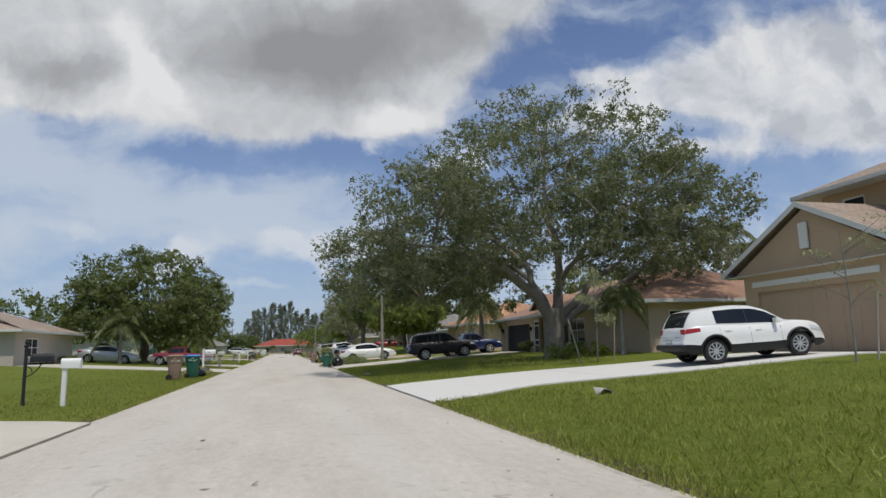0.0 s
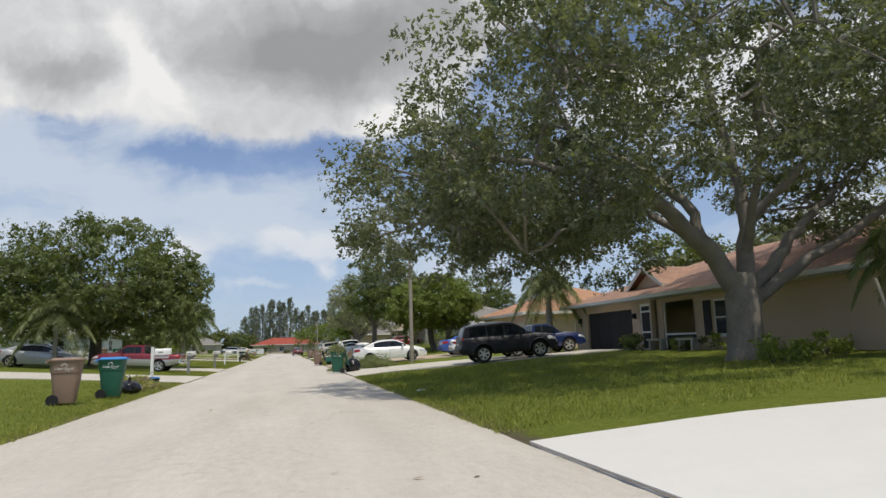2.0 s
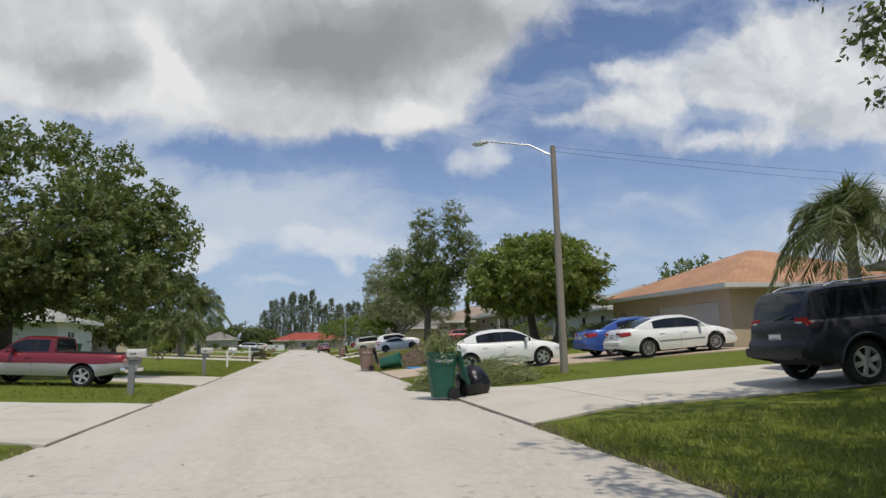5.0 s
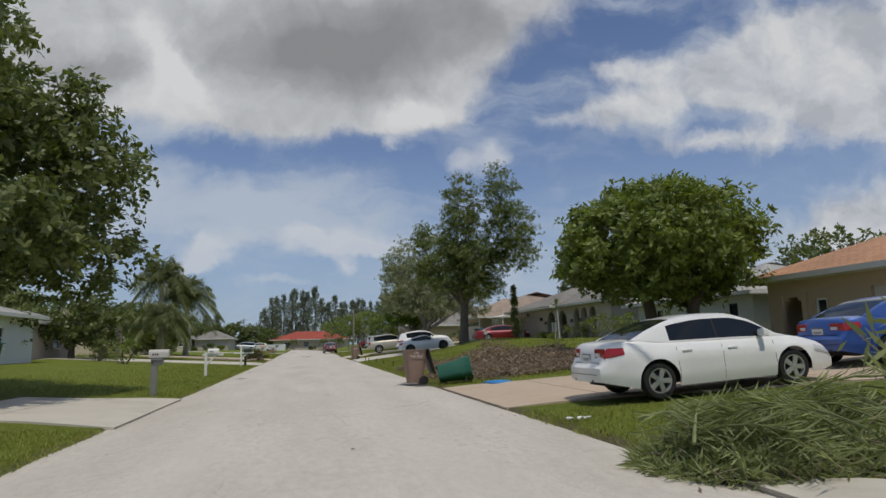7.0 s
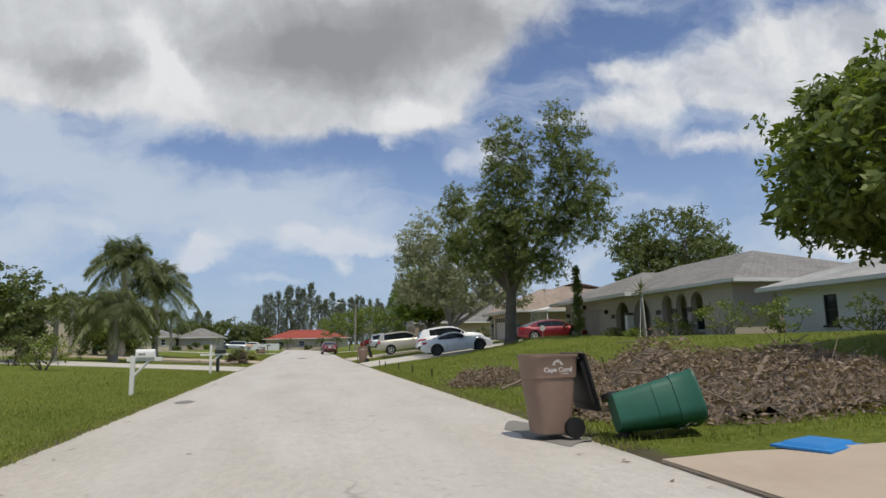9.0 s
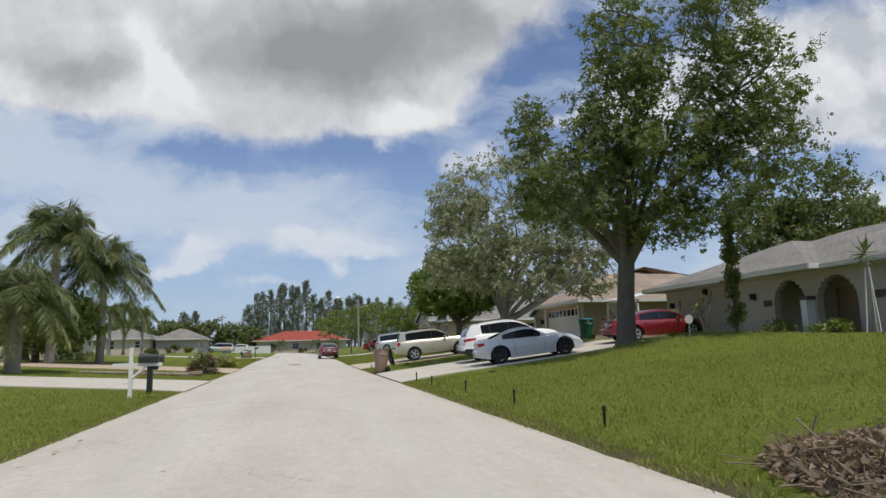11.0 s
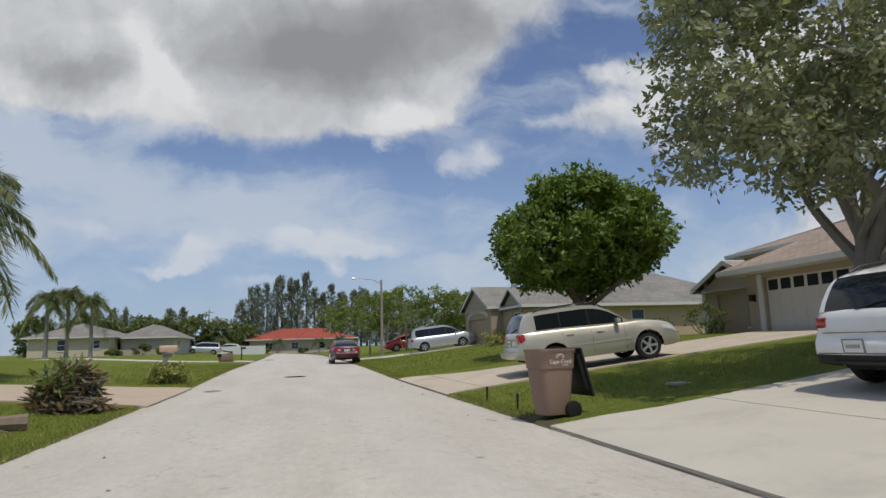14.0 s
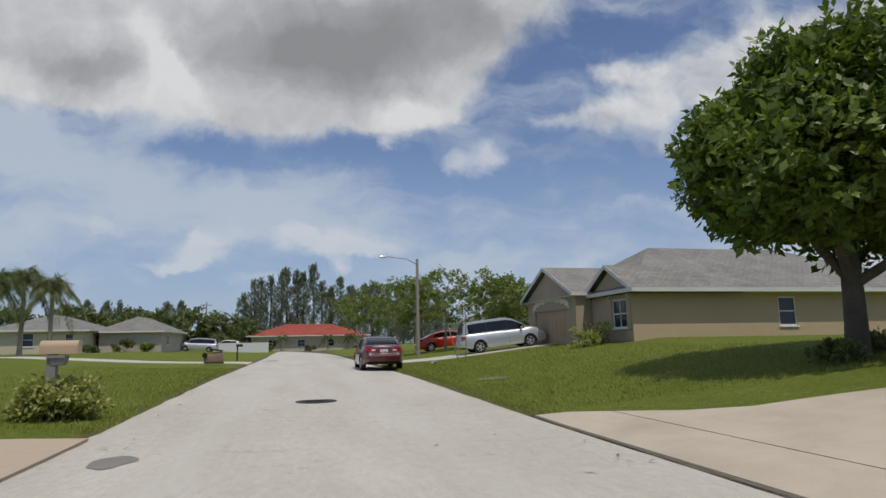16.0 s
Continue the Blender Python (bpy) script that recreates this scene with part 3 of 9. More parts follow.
build_ground()
build_road()
build_drive("driveway", 1, 28.2, 35.45, 17.5, M_CONC_NEW, "new white concrete driveway at the tan two-storey house", (1.75, -0.75), (5.4,), 26.0, 31.5, 7.0)
build_drive("driveway", 1, 56.1, 63.6, 16.4, M_CONC, "pale concrete driveway under the dark sport utility", 1.0, (2.2, 6.5,), 53.1, 60.0)
build_drive("driveway", 1, 70.5, 76.4, 16.8, M_CONC_TAN, "tan concrete driveway with the white saloon on it", 0.4, (2.2, 6.5,), 65.0, 73.7)
build_drive("driveway", 1, 105.8, 113.0, 15.1, M_CONC, "pale concrete driveway with two white cars on it", 0.4, (2.6, 6.9,), 105.2, 114.0)
build_drive("driveway", 1, 119.6, 127.4, 16.4, M_CONC_STAIN, "stained pale concrete driveway under the gold sport utility", (0.25, 2.2), (1.0, 6.7,), 119.2, 125.5, 6.0)
build_drive("driveway", 1, 149.5, 153.4, 14.7, M_CONC, "pale concrete driveway under the silver minivan", 0.3, (3.2,))
build_drive("driveway", -1, 22.2, 27.5, -16.2, M_CONC, "pale concrete driveway beside the twin mailboxes", 0.2, (4.3,))
build_drive("driveway", -1, 56.7, 63.2, -15.5, M_CONC, "pale concrete driveway opposite the dark sport utility", 0.4, (2.4, 6.5,))
build_drive("driveway", -1, 70.5, 76.6, -7.1, M_CONC, "short pale concrete apron beside the red pickup", 0.6, (2.4,))
build_drive("driveway", -1, 105.4, 111.8, -23.8, M_CONC, "pale concrete driveway beside the royal palms", 0.3, (2.4, 6.5,))
build_drive("driveway", -1, 120.3, 127.1, -19.4, M_CONC_TAN, "tan concrete driveway crossing the lawn", 0.5, (2.4, 6.5,))
build_drive("driveway", -1, 157.7, 162.0, -19.4, M_CONC, "pale concrete driveway far along the lawn", 0.3, (3.2,))

# ---- cars ----
def curve(points):
    """A smooth line through (x, z) points."""
    xs, zs = [p[0] for p in points], [p[1] for p in points]

    def at(x):
        if x <= xs[0]:
            return zs[0]
        if x >= xs[-1]:
            return zs[-1]
        i = max(k for k in range(len(xs) - 1) if xs[k] <= x)
        h = xs[i + 1] - xs[i]
        u = (x - xs[i]) / h

        def slope(k):
            if k in (0, len(xs) - 1):
                return 0.0 if k else (zs[1] - zs[0]) / (xs[1] - xs[0])
            a, b = (zs[k] - zs[k - 1]) / (xs[k] - xs[k - 1]), (zs[k + 1] - zs[k]) / (xs[k + 1] - xs[k])
            return 0.0 if a * b <= 0 else 2 * a * b / (a + b)
        m0, m1 = slope(i) * h, slope(i + 1) * h
        return (2 * u ** 3 - 3 * u ** 2 + 1) * zs[i] + (u ** 3 - 2 * u ** 2 + u) * m0 + (-2 * u ** 3 + 3 * u ** 2) * zs[i + 1] + (u ** 3 - u ** 2) * m1
    return at


HS = (0.0, 0.16, 0.32, 0.55, 0.75, 0.81, 0.93, 1.0)
WS = (0.95, 0.985, 1.0, 0.996, 1.0, 0.974, 0.95, 0.90)


def wheel_parts(car, at, r, w, style, rim_mat, outer):
    """A tyre and a spoked alloy rim, the rim's face towards outer (+1 or -1 along y)."""
    wh = new("wheel")
    wh.parent = car
    wh.location = at
    bm = bmesh.new()
    add_lathe(bm, [(r * 0.66, -w / 2 + 0.015), (r * 0.80, -w / 2), (r * 0.94, -w / 2 + 0.012), (r, -w / 2 + 0.045), (r, w / 2 - 0.045), (r * 0.94, w / 2 - 0.012), (r * 0.80, w / 2), (r * 0.66, w / 2 - 0.015)], 28, "y", closed=True)
    part("tyre", bm, M_RUBBER, wh, smooth=True)
    bm = bmesh.new()
    f = outer * w / 2
    add_lathe(bm, [(r * 0.68, f * 0.92), (r * 0.62, f * 0.90), (r * 0.60, f * 0.3), (r * 0.66, f * 0.2)], 28, "y", closed=True)
    n, wide = style
    for k in range(n):
        a = 2 * math.pi * (k + 0.3) / n
        t = Matrix.Rotation(a, 4, "Y")
        add_box(bm, (r * wide * 0.55, 0.022, r * 0.58), t @ Vector((0, f * 0.72, r * 0.34)), 0.006, 1.25, t)
    add_lathe(bm, [(r * 0.17, f * 0.66), (r * 0.17, f * 0.8), (r * 0.10, f * 0.86), (0.0005, f * 0.87)], 14, "y")
    part("rim", bm, rim_mat, wh, smooth=True)
    bm = bmesh.new()
    add_lathe(bm, [(r * 0.58, f * 0.25), (r * 0.58, f * 0.32), (0.0005, f * 0.33)], 20, "y")
    part("brake_disc", bm, M_UNDER, wh, smooth=True)


def build_car(name, label, category, S, body_mat, m):
    """A car out of its outlines: S holds length, width, axles, wheel radius, the deck's and roof's side curves, windows and trim."""
    L, W, r = S["L"], S["W"], S["r"]
    xr, xf = S["xr"], S["xf"]
    deck, roof = curve(S["deck"]), curve(S["roof"])
    zc = S.get("zc", 0.22)
    car = thing(name, m, label, category, S.get("group", ""))
    floor_line = curve([(0, zc + 0.17), (0.35, zc + 0.08), (0.8, zc), (L - 0.8, zc), (L - 0.3, zc), (L, zc + 0.04)])
    ra = r * 1.17

    def half_w(x):
        e = abs(x - L / 2) / (L / 2)
        return W / 2 * (1 - S.get("round", 0.24) * e ** S.get("power", 7))

    def bottom(x):
        z = floor_line(x)
        for xa in (xr, xf):
            if abs(x - xa) < ra:
                z = max(z, r + math.sqrt(ra * ra - (x - xa) ** 2))
        return min(z, deck(x) - 0.12)

    def side(x, h, s):
        """A point on the side at height share h."""
        zb, zt = floor_line(x), deck(x) - 0.015
        z = max(zb + (zt - zb) * h, bottom(x))
        hh = (z - zb) / max(zt - zb, 1e-6)
        wf = float(np.interp(hh, HS, WS))
        bulge = 0.0
        for xa in (xr, xf):
            d = math.hypot(x - xa, z - r)
            bulge = max(bulge, 0.022 * (1 - smooth01(ra, ra + 0.16, d)))
        return Vector((x, s * (half_w(x) * wf + bulge), z))

    z_shelf = S.get("bumper_top", floor_line(0.05) + (deck(0.1) - floor_line(0.05)) * 0.45)
    shelf, bow = S.get("shelf", 0.07), S.get("bow", 0.06)

    def tuck(x, y, z):
        """How far the tail's skin stands in: the lid behind the bumper, the whole bowed across."""
        k = max(0.0, 1.0 - x / 0.5)
        return k * (shelf * smooth01(z_shelf - 0.04, z_shelf + 0.05, z) - bow * max(0.0, 1.0 - (y / half_w(0.1)) ** 2))

    def tucked(b):
        for v in b.verts:
            if v.co.x < 0.5:
                v.co.x += tuck(v.co.x, v.co.y, v.co.z)

    xs = set(np.linspace(0, L, 56)) | {0.02, 0.05, 0.09, L - 0.02, L - 0.05, L - 0.1}
    for xa in (xr, xf):
        xs |= {xa + ra * math.cos(math.pi * k / 16) for k in range(17)}
    xs = sorted(x for x in xs if 0 <= x <= L)
    bm, clad = bmesh.new(), bmesh.new()
    rows = []
    for x in xs:
        zt = deck(x)
        ring = [side(x, h, -1) for h in HS]
        w = abs(ring[-1].y)
        top = [Vector((x, y * w, zt + 0.028 * (1 - y * y))) for y in (-0.72, -0.3, 0.3, 0.72)]
        rows.append(ring + top + [Vector((v.x, -v.y, v.z)) for v in ring[::-1]])
    n = len(rows[0])
    cut = S.get("clad", 0)

    def grid(b, ks):
        vs = [[b.verts.new(p) for p in row] for row in rows]
        for i in range(len(rows) - 1):
            for k in ks:
                q = (vs[i][k], vs[i][k + 1], vs[i + 1][k + 1], vs[i + 1][k])
                if max((a.co - c.co).length for a in q for c in q) > 1e-4:
                    b.faces.new(q)
        return vs
    ks = range(cut, n - 1 - cut)
    vs = grid(bm, ks)
    bm.faces.new(vs[-1][cut:n - cut])
    # the tail across, level by level, in columns so that it can bow
    half = n // 2
    levels = []
    for k in range(cut, half):
        a, b = vs[0][k], vs[0][n - 1 - k]
        levels.append([a] + [bm.verts.new(a.co.lerp(b.co, t)) for t in (0.2, 0.4, 0.6, 0.8)] + [b])
    for lo, hi in zip(levels, levels[1:]):
        for j in range(5):
            q = (lo[j], hi[j], hi[j + 1], lo[j + 1])
            if (lo[j].co - hi[j].co).length > 1e-4:
                bm.faces.new(q)
    bmesh.ops.remove_doubles(bm, verts=bm.verts, dist=0.0005)
    bmesh.ops.recalc_face_normals(bm, faces=bm.faces)
    # cabin: pillars and roof in the body's paint, panes between them
    gx0, gx1 = S["roof"][0][0], S["roof"][-1][0]
    H = max(z for _, z in S["roof"])
    stops = {gx0 + (gx1 - gx0) * i / 40 for i in range(41)}
    for a, b, *_ in S["panes"]:
        stops |= {a, b}
    stops |= {S["ws"], S["rw"]}
    gs = sorted(x for x in stops if gx0 <= x <= gx1)
    tum = S.get("tumble", 0.74)
    SH = (0.0, 0.07, 0.86, 1.0)
    cab = []
    for x in gs:
        zb = deck(x) - 0.012
        zr = max(roof(x), zb + 0.004)
        f = min(1.0, (zr - zb) / max(H - zb, 0.05))
        w0 = half_w(x) * 0.905
        w1 = w0 + (half_w(x) * tum - w0) * f
        drop = 0.055 * f
        ring = []
        for h in SH:
            ring.append(Vector((x, -(w0 + (w1 - w0) * (h ** 1.25)), zb + (zr - drop - zb) * h)))
        top = [Vector((x, y * w1, zr - drop * y * y * 0.55)) for y in (-0.86, -0.4, 0.4, 0.86)]
        cab.append(ring + top + [Vector((v.x, -v.y, v.z)) for v in ring[::-1]])
    metal, panes, rear, front, pillar = bm, {}, bmesh.new(), bmesh.new(), bmesh.new()
    nn = len(cab[0])

    def put(b, i, k):
        q = [b.verts.new(p) for p in (cab[i][k], cab[i][k + 1], cab[i + 1][k + 1], cab[i + 1][k])]
        b.faces.new(q)
    for i in range(len(gs) - 1):
        mid = (gs[i] + gs[i + 1]) / 2
        for k in range(nn - 1):
            sidek = k < 3 or k >= nn - 4
            if sidek:
                strip = k if k < 3 else nn - 2 - k
                pane = next((p for p in S["panes"] if p[0] < mid < p[1]), None)
                if strip == 1 and pane:
                    panes.setdefault((pane[0], k < 3), bmesh.new())
                    put(panes[(pane[0], k < 3)], i, k)
                    continue
                if strip == 1 and S["panes"][0][1] < mid < S["panes"][-1][0]:
                    put(pillar, i, k)
                    continue
            elif mid > S["ws"] and k not in (3, nn - 5):
                put(front, i, k)
                continue
            elif mid < S["rw"] and k not in (3, nn - 5):
                put(rear, i, k)
                continue
            put(metal, i, k)
    tail = [bm.verts.new(p) for p in cab[0]]
    if S.get("hatch"):
        bm.faces.new(tail)
    for b in (front, rear, metal, pillar, *panes.values()):
        bmesh.ops.remove_doubles(b, verts=b.verts, dist=0.0006)
        bmesh.ops.recalc_face_normals(b, faces=b.faces)
    tucked(bm)
    tucked(rear)
    part("body", bm, body_mat, car, smooth=True)
    part("windshield", front, M_GLASS, car, smooth=True)
    part("rear_window", rear, M_GLASS, car, smooth=True)
    while pillar.faces:
        pillar.faces.ensure_lookup_table()
        island, todo = set(), [pillar.faces[0]]
        while todo:
            f = todo.pop()
            if f not in island:
                island.add(f)
                todo += [g for v in f.verts for g in v.link_faces]
        b = bmesh.new()
        for f in island:
            b.faces.new([b.verts.new(v.co) for v in f.verts])
        bmesh.ops.remove_doubles(b, verts=b.verts, dist=0.0006)
        part("window_pillar", b, M_BLACK, car)
        bmesh.ops.delete(pillar, geom=list(island), context="FACES")
    pillar.free()
    for b in panes.values():
        part("side_window", b, M_GLASS, car, smooth=True)
    if cut:
        vs = grid(clad, list(range(cut)) + list(range(n - 1 - cut, n - 1)))
        for row, flip in ((vs[0], 1), (vs[-1], 0)):
            for a in range(cut):
                clad.faces.new((row[a], row[a + 1], row[n - 2 - a], row[n - 1 - a]))
        bmesh.ops.remove_doubles(clad, verts=clad.verts, dist=0.0005)
        bmesh.ops.recalc_face_normals(clad, faces=clad.faces)
        tucked(clad)
        part("lower_cladding", clad, S.get("clad_mat", M_BLACK), car, smooth=True)
    # underbody between the wheels
    bm = bmesh.new()
    add_box(bm, (L - 0.7, W * 0.72, 0.26), (L / 2, 0, zc + 0.16), 0.03)
    lo, hi = zc + 0.2, min(deck(S["ws"]), deck(0.5), deck(L - 0.9)) - 0.09
    add_box(bm, (L - 1.5, W * 0.72, hi - lo), (L / 2 - 0.1, 0, (lo + hi) / 2), 0.03)
    part("underbody", bm, M_UNDER, car)

    def patch(pname, mat, x0, x1, h0, h1, s, out=0.008, nx=6, nh=4, label="", level=None):
        """A lamp or strip that follows the side, standing a little proud."""
        b = bmesh.new()
        g = []
        for i in range(nx + 1):
            row = []
            for j in range(nh + 1):
                x, h = x0 + (x1 - x0) * i / nx, h0 + (h1 - h0) * j / nh
                if level:
                    zz = level[0] + (level[1] - level[0]) * j / nh * (1 - 0.35 * i / nx) + (level[1] - level[0]) * 0.30 * i / nx
                    h = min(0.97, (zz - floor_line(x)) / (deck(x) - 0.015 - floor_line(x)))
                p = side(x, h, s)
                p2, p3 = side(min(x + 0.02, L), h, s), side(x, min(h + 0.04, 1.0), s)
                nrm = (p2 - p).cross(p3 - p)
                nrm = nrm.normalized() if nrm.length > 1e-9 else Vector((0, s, 0))
                if nrm.y * s < 0:
                    nrm = -nrm
                edge = i in (0, nx) or j in (0, nh)
                row.append(b.verts.new(p + nrm * (out * 0.45 if edge else out) + Vector((tuck(p.x, p.y, p.z), 0, 0))))
            g.append(row)
        for i in range(nx):
            for j in range(nh):
                b.faces.new((g[i][j], g[i + 1][j], g[i + 1][j + 1], g[i][j + 1]))
        bmesh.ops.recalc_face_normals(b, faces=b.faces)
        return part(pname, b, mat, car, label, smooth=True)

    for s in (-1, 1):
        a, b, h0, h1 = S["tail"]
        zb, zt = floor_line(0.05), deck(0.10)
        patch("tail_lamp", S.get("tail_mat", M_LAMP_RED), 0.03, 0.03 + (b - a) * 0.85, h0, h1, s, 0.014, level=(zb + (zt - zb) * (h0 + 0.04), zb + (zt - zb) * (h1 - 0.02)))
        a, b, h0, h1 = S["head"]
        patch("headlamp", M_LAMP_CLEAR, L - b * 0.8, L - a, h0 + (h1 - h0) * 0.25, h1, s, 0.012)
        for x in S["seams"]:
            patch("door_seam", M_UNDER, x, x + 0.009, 0.06, 0.995, s, 0.0016, 1, 10)
        for x in S["handles"]:
            p = side(x, 0.80, s)
            b = bmesh.new()
            add_box(b, (0.20, 0.035, 0.035), p + Vector((0, s * 0.016, 0)), 0.012)
            part("door_handle", b, S.get("handle_mat", body_mat), car, smooth=True)
        if S.get("moulding"):
            patch("side_moulding", S["moulding"], xr + ra + 0.05, xf - ra - 0.05, 0.40, 0.47, s, 0.012, 8, 2)
        if S.get("flares"):
            for xa in (xr, xf):
                b = bmesh.new()
                pts = [(xa + (ra + 0.03) * math.cos(t), 0, r + (ra + 0.03) * math.sin(t)) for t in (math.pi * (k / 14) for k in range(15))]
                q = [Vector((p[0], side(p[0], max(0.02, (p[2] - floor_line(p[0])) / (deck(p[0]) - floor_line(p[0]))), s).y, p[2])) for p in pts]
                add_tube(b, q, 0.035, 6)
                part("arch_flare", b, S["flares"], car, smooth=True)
        mx = S["panes"][-1][1] - 0.22
        p = side(mx, 1.0, s)
        b = bmesh.new()
        add_box(b, (0.12, 0.20, 0.13), p + Vector((0.02, s * 0.12, 0.09)), 0.035, 0.92)
        part("door_mirror", b, S.get("mirror_mat", body_mat), car, smooth=True)
        if S.get("rails"):
            b = bmesh.new()
            a, e = S["rails"]
            w1 = half_w((a + e) / 2) * tum * 0.93
            pts = [(a + (e - a) * k / 8, s * w1, roof(a + (e - a) * k / 8) + (0.03 if 0 < k < 8 else -0.02)) for k in range(9)]
            add_tube(b, pts, 0.018, 6)
            part("roof_rail", b, S.get("rail_mat", M_BLACK), car, smooth=True)
    # lamps, boot seam and bumper line across the tail
    def tail_x(z, y=0.0):
        """How far in the tail stands at that height."""
        x = 0.0
        while x < 0.4 and deck(x) < z + 0.02:
            x += 0.005
        return x + tuck(x, y, z)
    zb, zt = floor_line(0.05), deck(0.10)
    z0 = zb + (zt - zb) * S["tail"][2]
    z1 = zb + (zt - zb) * S["tail"][3]
    zm, hw = (z0 + z1) / 2, half_w(0.03)
    wide = S.get("tail_wide", 0.30)
    for s in (-1, 1):
        b = bmesh.new()
        add_box(b, (0.06, wide, (z1 - z0) * 0.86), (tail_x(zm, hw * 0.97 - wide / 2) + 0.014, s * (hw * 0.97 - wide / 2), zm), 0.025, 0.92, Matrix.Rotation(-s * 0.10, 4, "Z"))
        part("rear_lamp", b, S.get("tail_mat", M_LAMP_RED), car, smooth=True)
        if not S.get("reverse", True):
            continue
        b = bmesh.new()
        add_box(b, (0.06, wide * 0.5, (z1 - z0) * 0.32), (tail_x(zm, hw * 0.97 - wide * 0.66) + 0.006, s * (hw * 0.97 - wide * 0.66), zm - (z1 - z0) * 0.08), 0.012, 1.0, Matrix.Rotation(-s * 0.10, 4, "Z"))
        part("reversing_lamp", b, M_LAMP_CLEAR, car, smooth=True)
    b = bmesh.new()
    for zz, ww in ((z0 - 0.05, 1.5), (zb + (zt - zb) * 0.22, 1.7)):
        add_box(b, (0.02, hw * ww, 0.008), (tail_x(zz) + 0.005, 0, zz))
    part("panel_seam", b, M_UNDER, car)
    b = bmesh.new()
    add_box(b, (0.03, hw * 1.2, 0.05), (0.012 - bow * 0.7, 0, zb + 0.03), 0.01)
    part("bumper_insert", b, M_BLACK, car)
    # plate, its writing as bars, and bumper strip at the tail
    zp = S.get("plate", 0.62)
    px = tail_x(zp) - 0.004 + min(0.0, S.get("plate_x", 0.0))
    b = bmesh.new()
    add_box(b, (0.012, 0.31, 0.16), (px, 0, zp), 0.004)
    pl = part("licence_plate", b, M_WHITE, car)
    b = bmesh.new()
    for k in range(6):
        add_box(b, (0.004, 0.022, 0.05), (px - 0.0075, -0.1 + 0.04 * k, zp))
    part("plate_bar", b, P_GREY, pl)
    b = bmesh.new()
    add_box(b, (0.010, 0.36, 0.20), (px + 0.002, 0, zp), 0.004)
    part("plate_frame", b, P_GREY, pl)
    if S.get("bumper"):
        b = bmesh.new()
        add_box(b, (0.16, W * 0.86, 0.17), (0.03 - bow, 0, zc + 0.28), 0.05)
        part("rear_bumper", b, S["bumper"], car, smooth=True)
    b = bmesh.new()
    add_box(b, (0.05, W * 0.55, 0.16), (L - 0.005, 0, zc + 0.33), 0.02)
    part("grille", b, M_BLACK, car)
    if S.get("spoiler"):
        b = bmesh.new()
        x, z, wide = S["spoiler"]
        add_box(b, (0.20, W * wide, 0.03), (x, 0, z), 0.012)
        for s in (-1, 1):
            add_box(b, (0.10, 0.03, 0.1), (x + 0.02, s * W * wide * 0.42, z - 0.06), 0.01)
        part("spoiler", b, body_mat, car, smooth=True)
    if S.get("wiper"):
        b = bmesh.new()
        x0 = S["roof"][0][0]
        add_tube(b, [(x0 - 0.005, 0.0, deck(x0) + 0.02), (x0 + 0.05, -0.4, deck(x0) + 0.12)], 0.012, 5)
        part("rear_wiper", b, M_BLACK, car)
    for xa in (xr, xf):
        for s in (-1, 1):
            wheel_parts(car, (xa, s * (W / 2 - 0.125), r), r, 0.215, S.get("rim", (5, 0.3)), S.get("rim_mat", M_RIM), s)
    return car


def car_pose(x, y, heading, S, side=-1):
    """Where the car stands when its rear wheel on that side rests at (x, y); heading in degrees from +x."""
    a = radians(heading)
    fx, fy = math.cos(a), math.sin(a)
    ox = x - S["xr"] * fx + side * (S["W"] / 2 - 0.125) * fy
    oy = y - S["xr"] * fy - side * (S["W"] / 2 - 0.125) * fx
    wb = S["xf"] - S["xr"]
    lift = 0.052 if S.get("on_slab", True) else 0.016

    def mean(d):
        px, py = ox + d * fx, oy + d * fy
        k = (S["W"] / 2 - 0.12)
        return sum(ground_z(px - s * k * fy, py + s * k * fx) for s in (-1, 1)) / 2
    z0, z1 = mean(S["xr"]), mean(S["xf"])
    pitch = math.atan2(z1 - z0, wb)
    base = z0 + lift - S["xr"] * math.tan(pitch)
    return Matrix.Translation((ox, oy, base)) @ Matrix.Rotation(a, 4, "Z") @ Matrix.Rotation(-pitch, 4, "Y")


SALOON = dict(L=4.82, W=1.82, xr=1.03, xf=3.806, r=0.33, zc=0.21, round=0.26, power=6,
              deck=[(0, 0.70), (0.04, 0.96), (0.14, 1.05), (0.7, 1.075), (1.1, 1.02), (1.8, 0.985), (3.2, 0.945), (3.75, 0.93), (4.35, 0.80), (4.68, 0.66), (4.82, 0.50)],
              roof=[(0.62, 1.08), (1.05, 1.27), (1.55, 1.42), (2.1, 1.475), (2.6, 1.46), (3.0, 1.35), (3.72, 0.95)],
              panes=[(1.34, 2.30, 0), (2.33, 3.40, 0)], ws=2.72, rw=1.52, tail=(0.02, 0.46, 0.60, 0.93), head=(0.06, 0.62, 0.55, 0.85), shelf=0.10, tail_wide=0.34,
              seams=(1.42, 2.34, 3.42), handles=(1.62, 2.55), plate=0.78, plate_x=0.005)
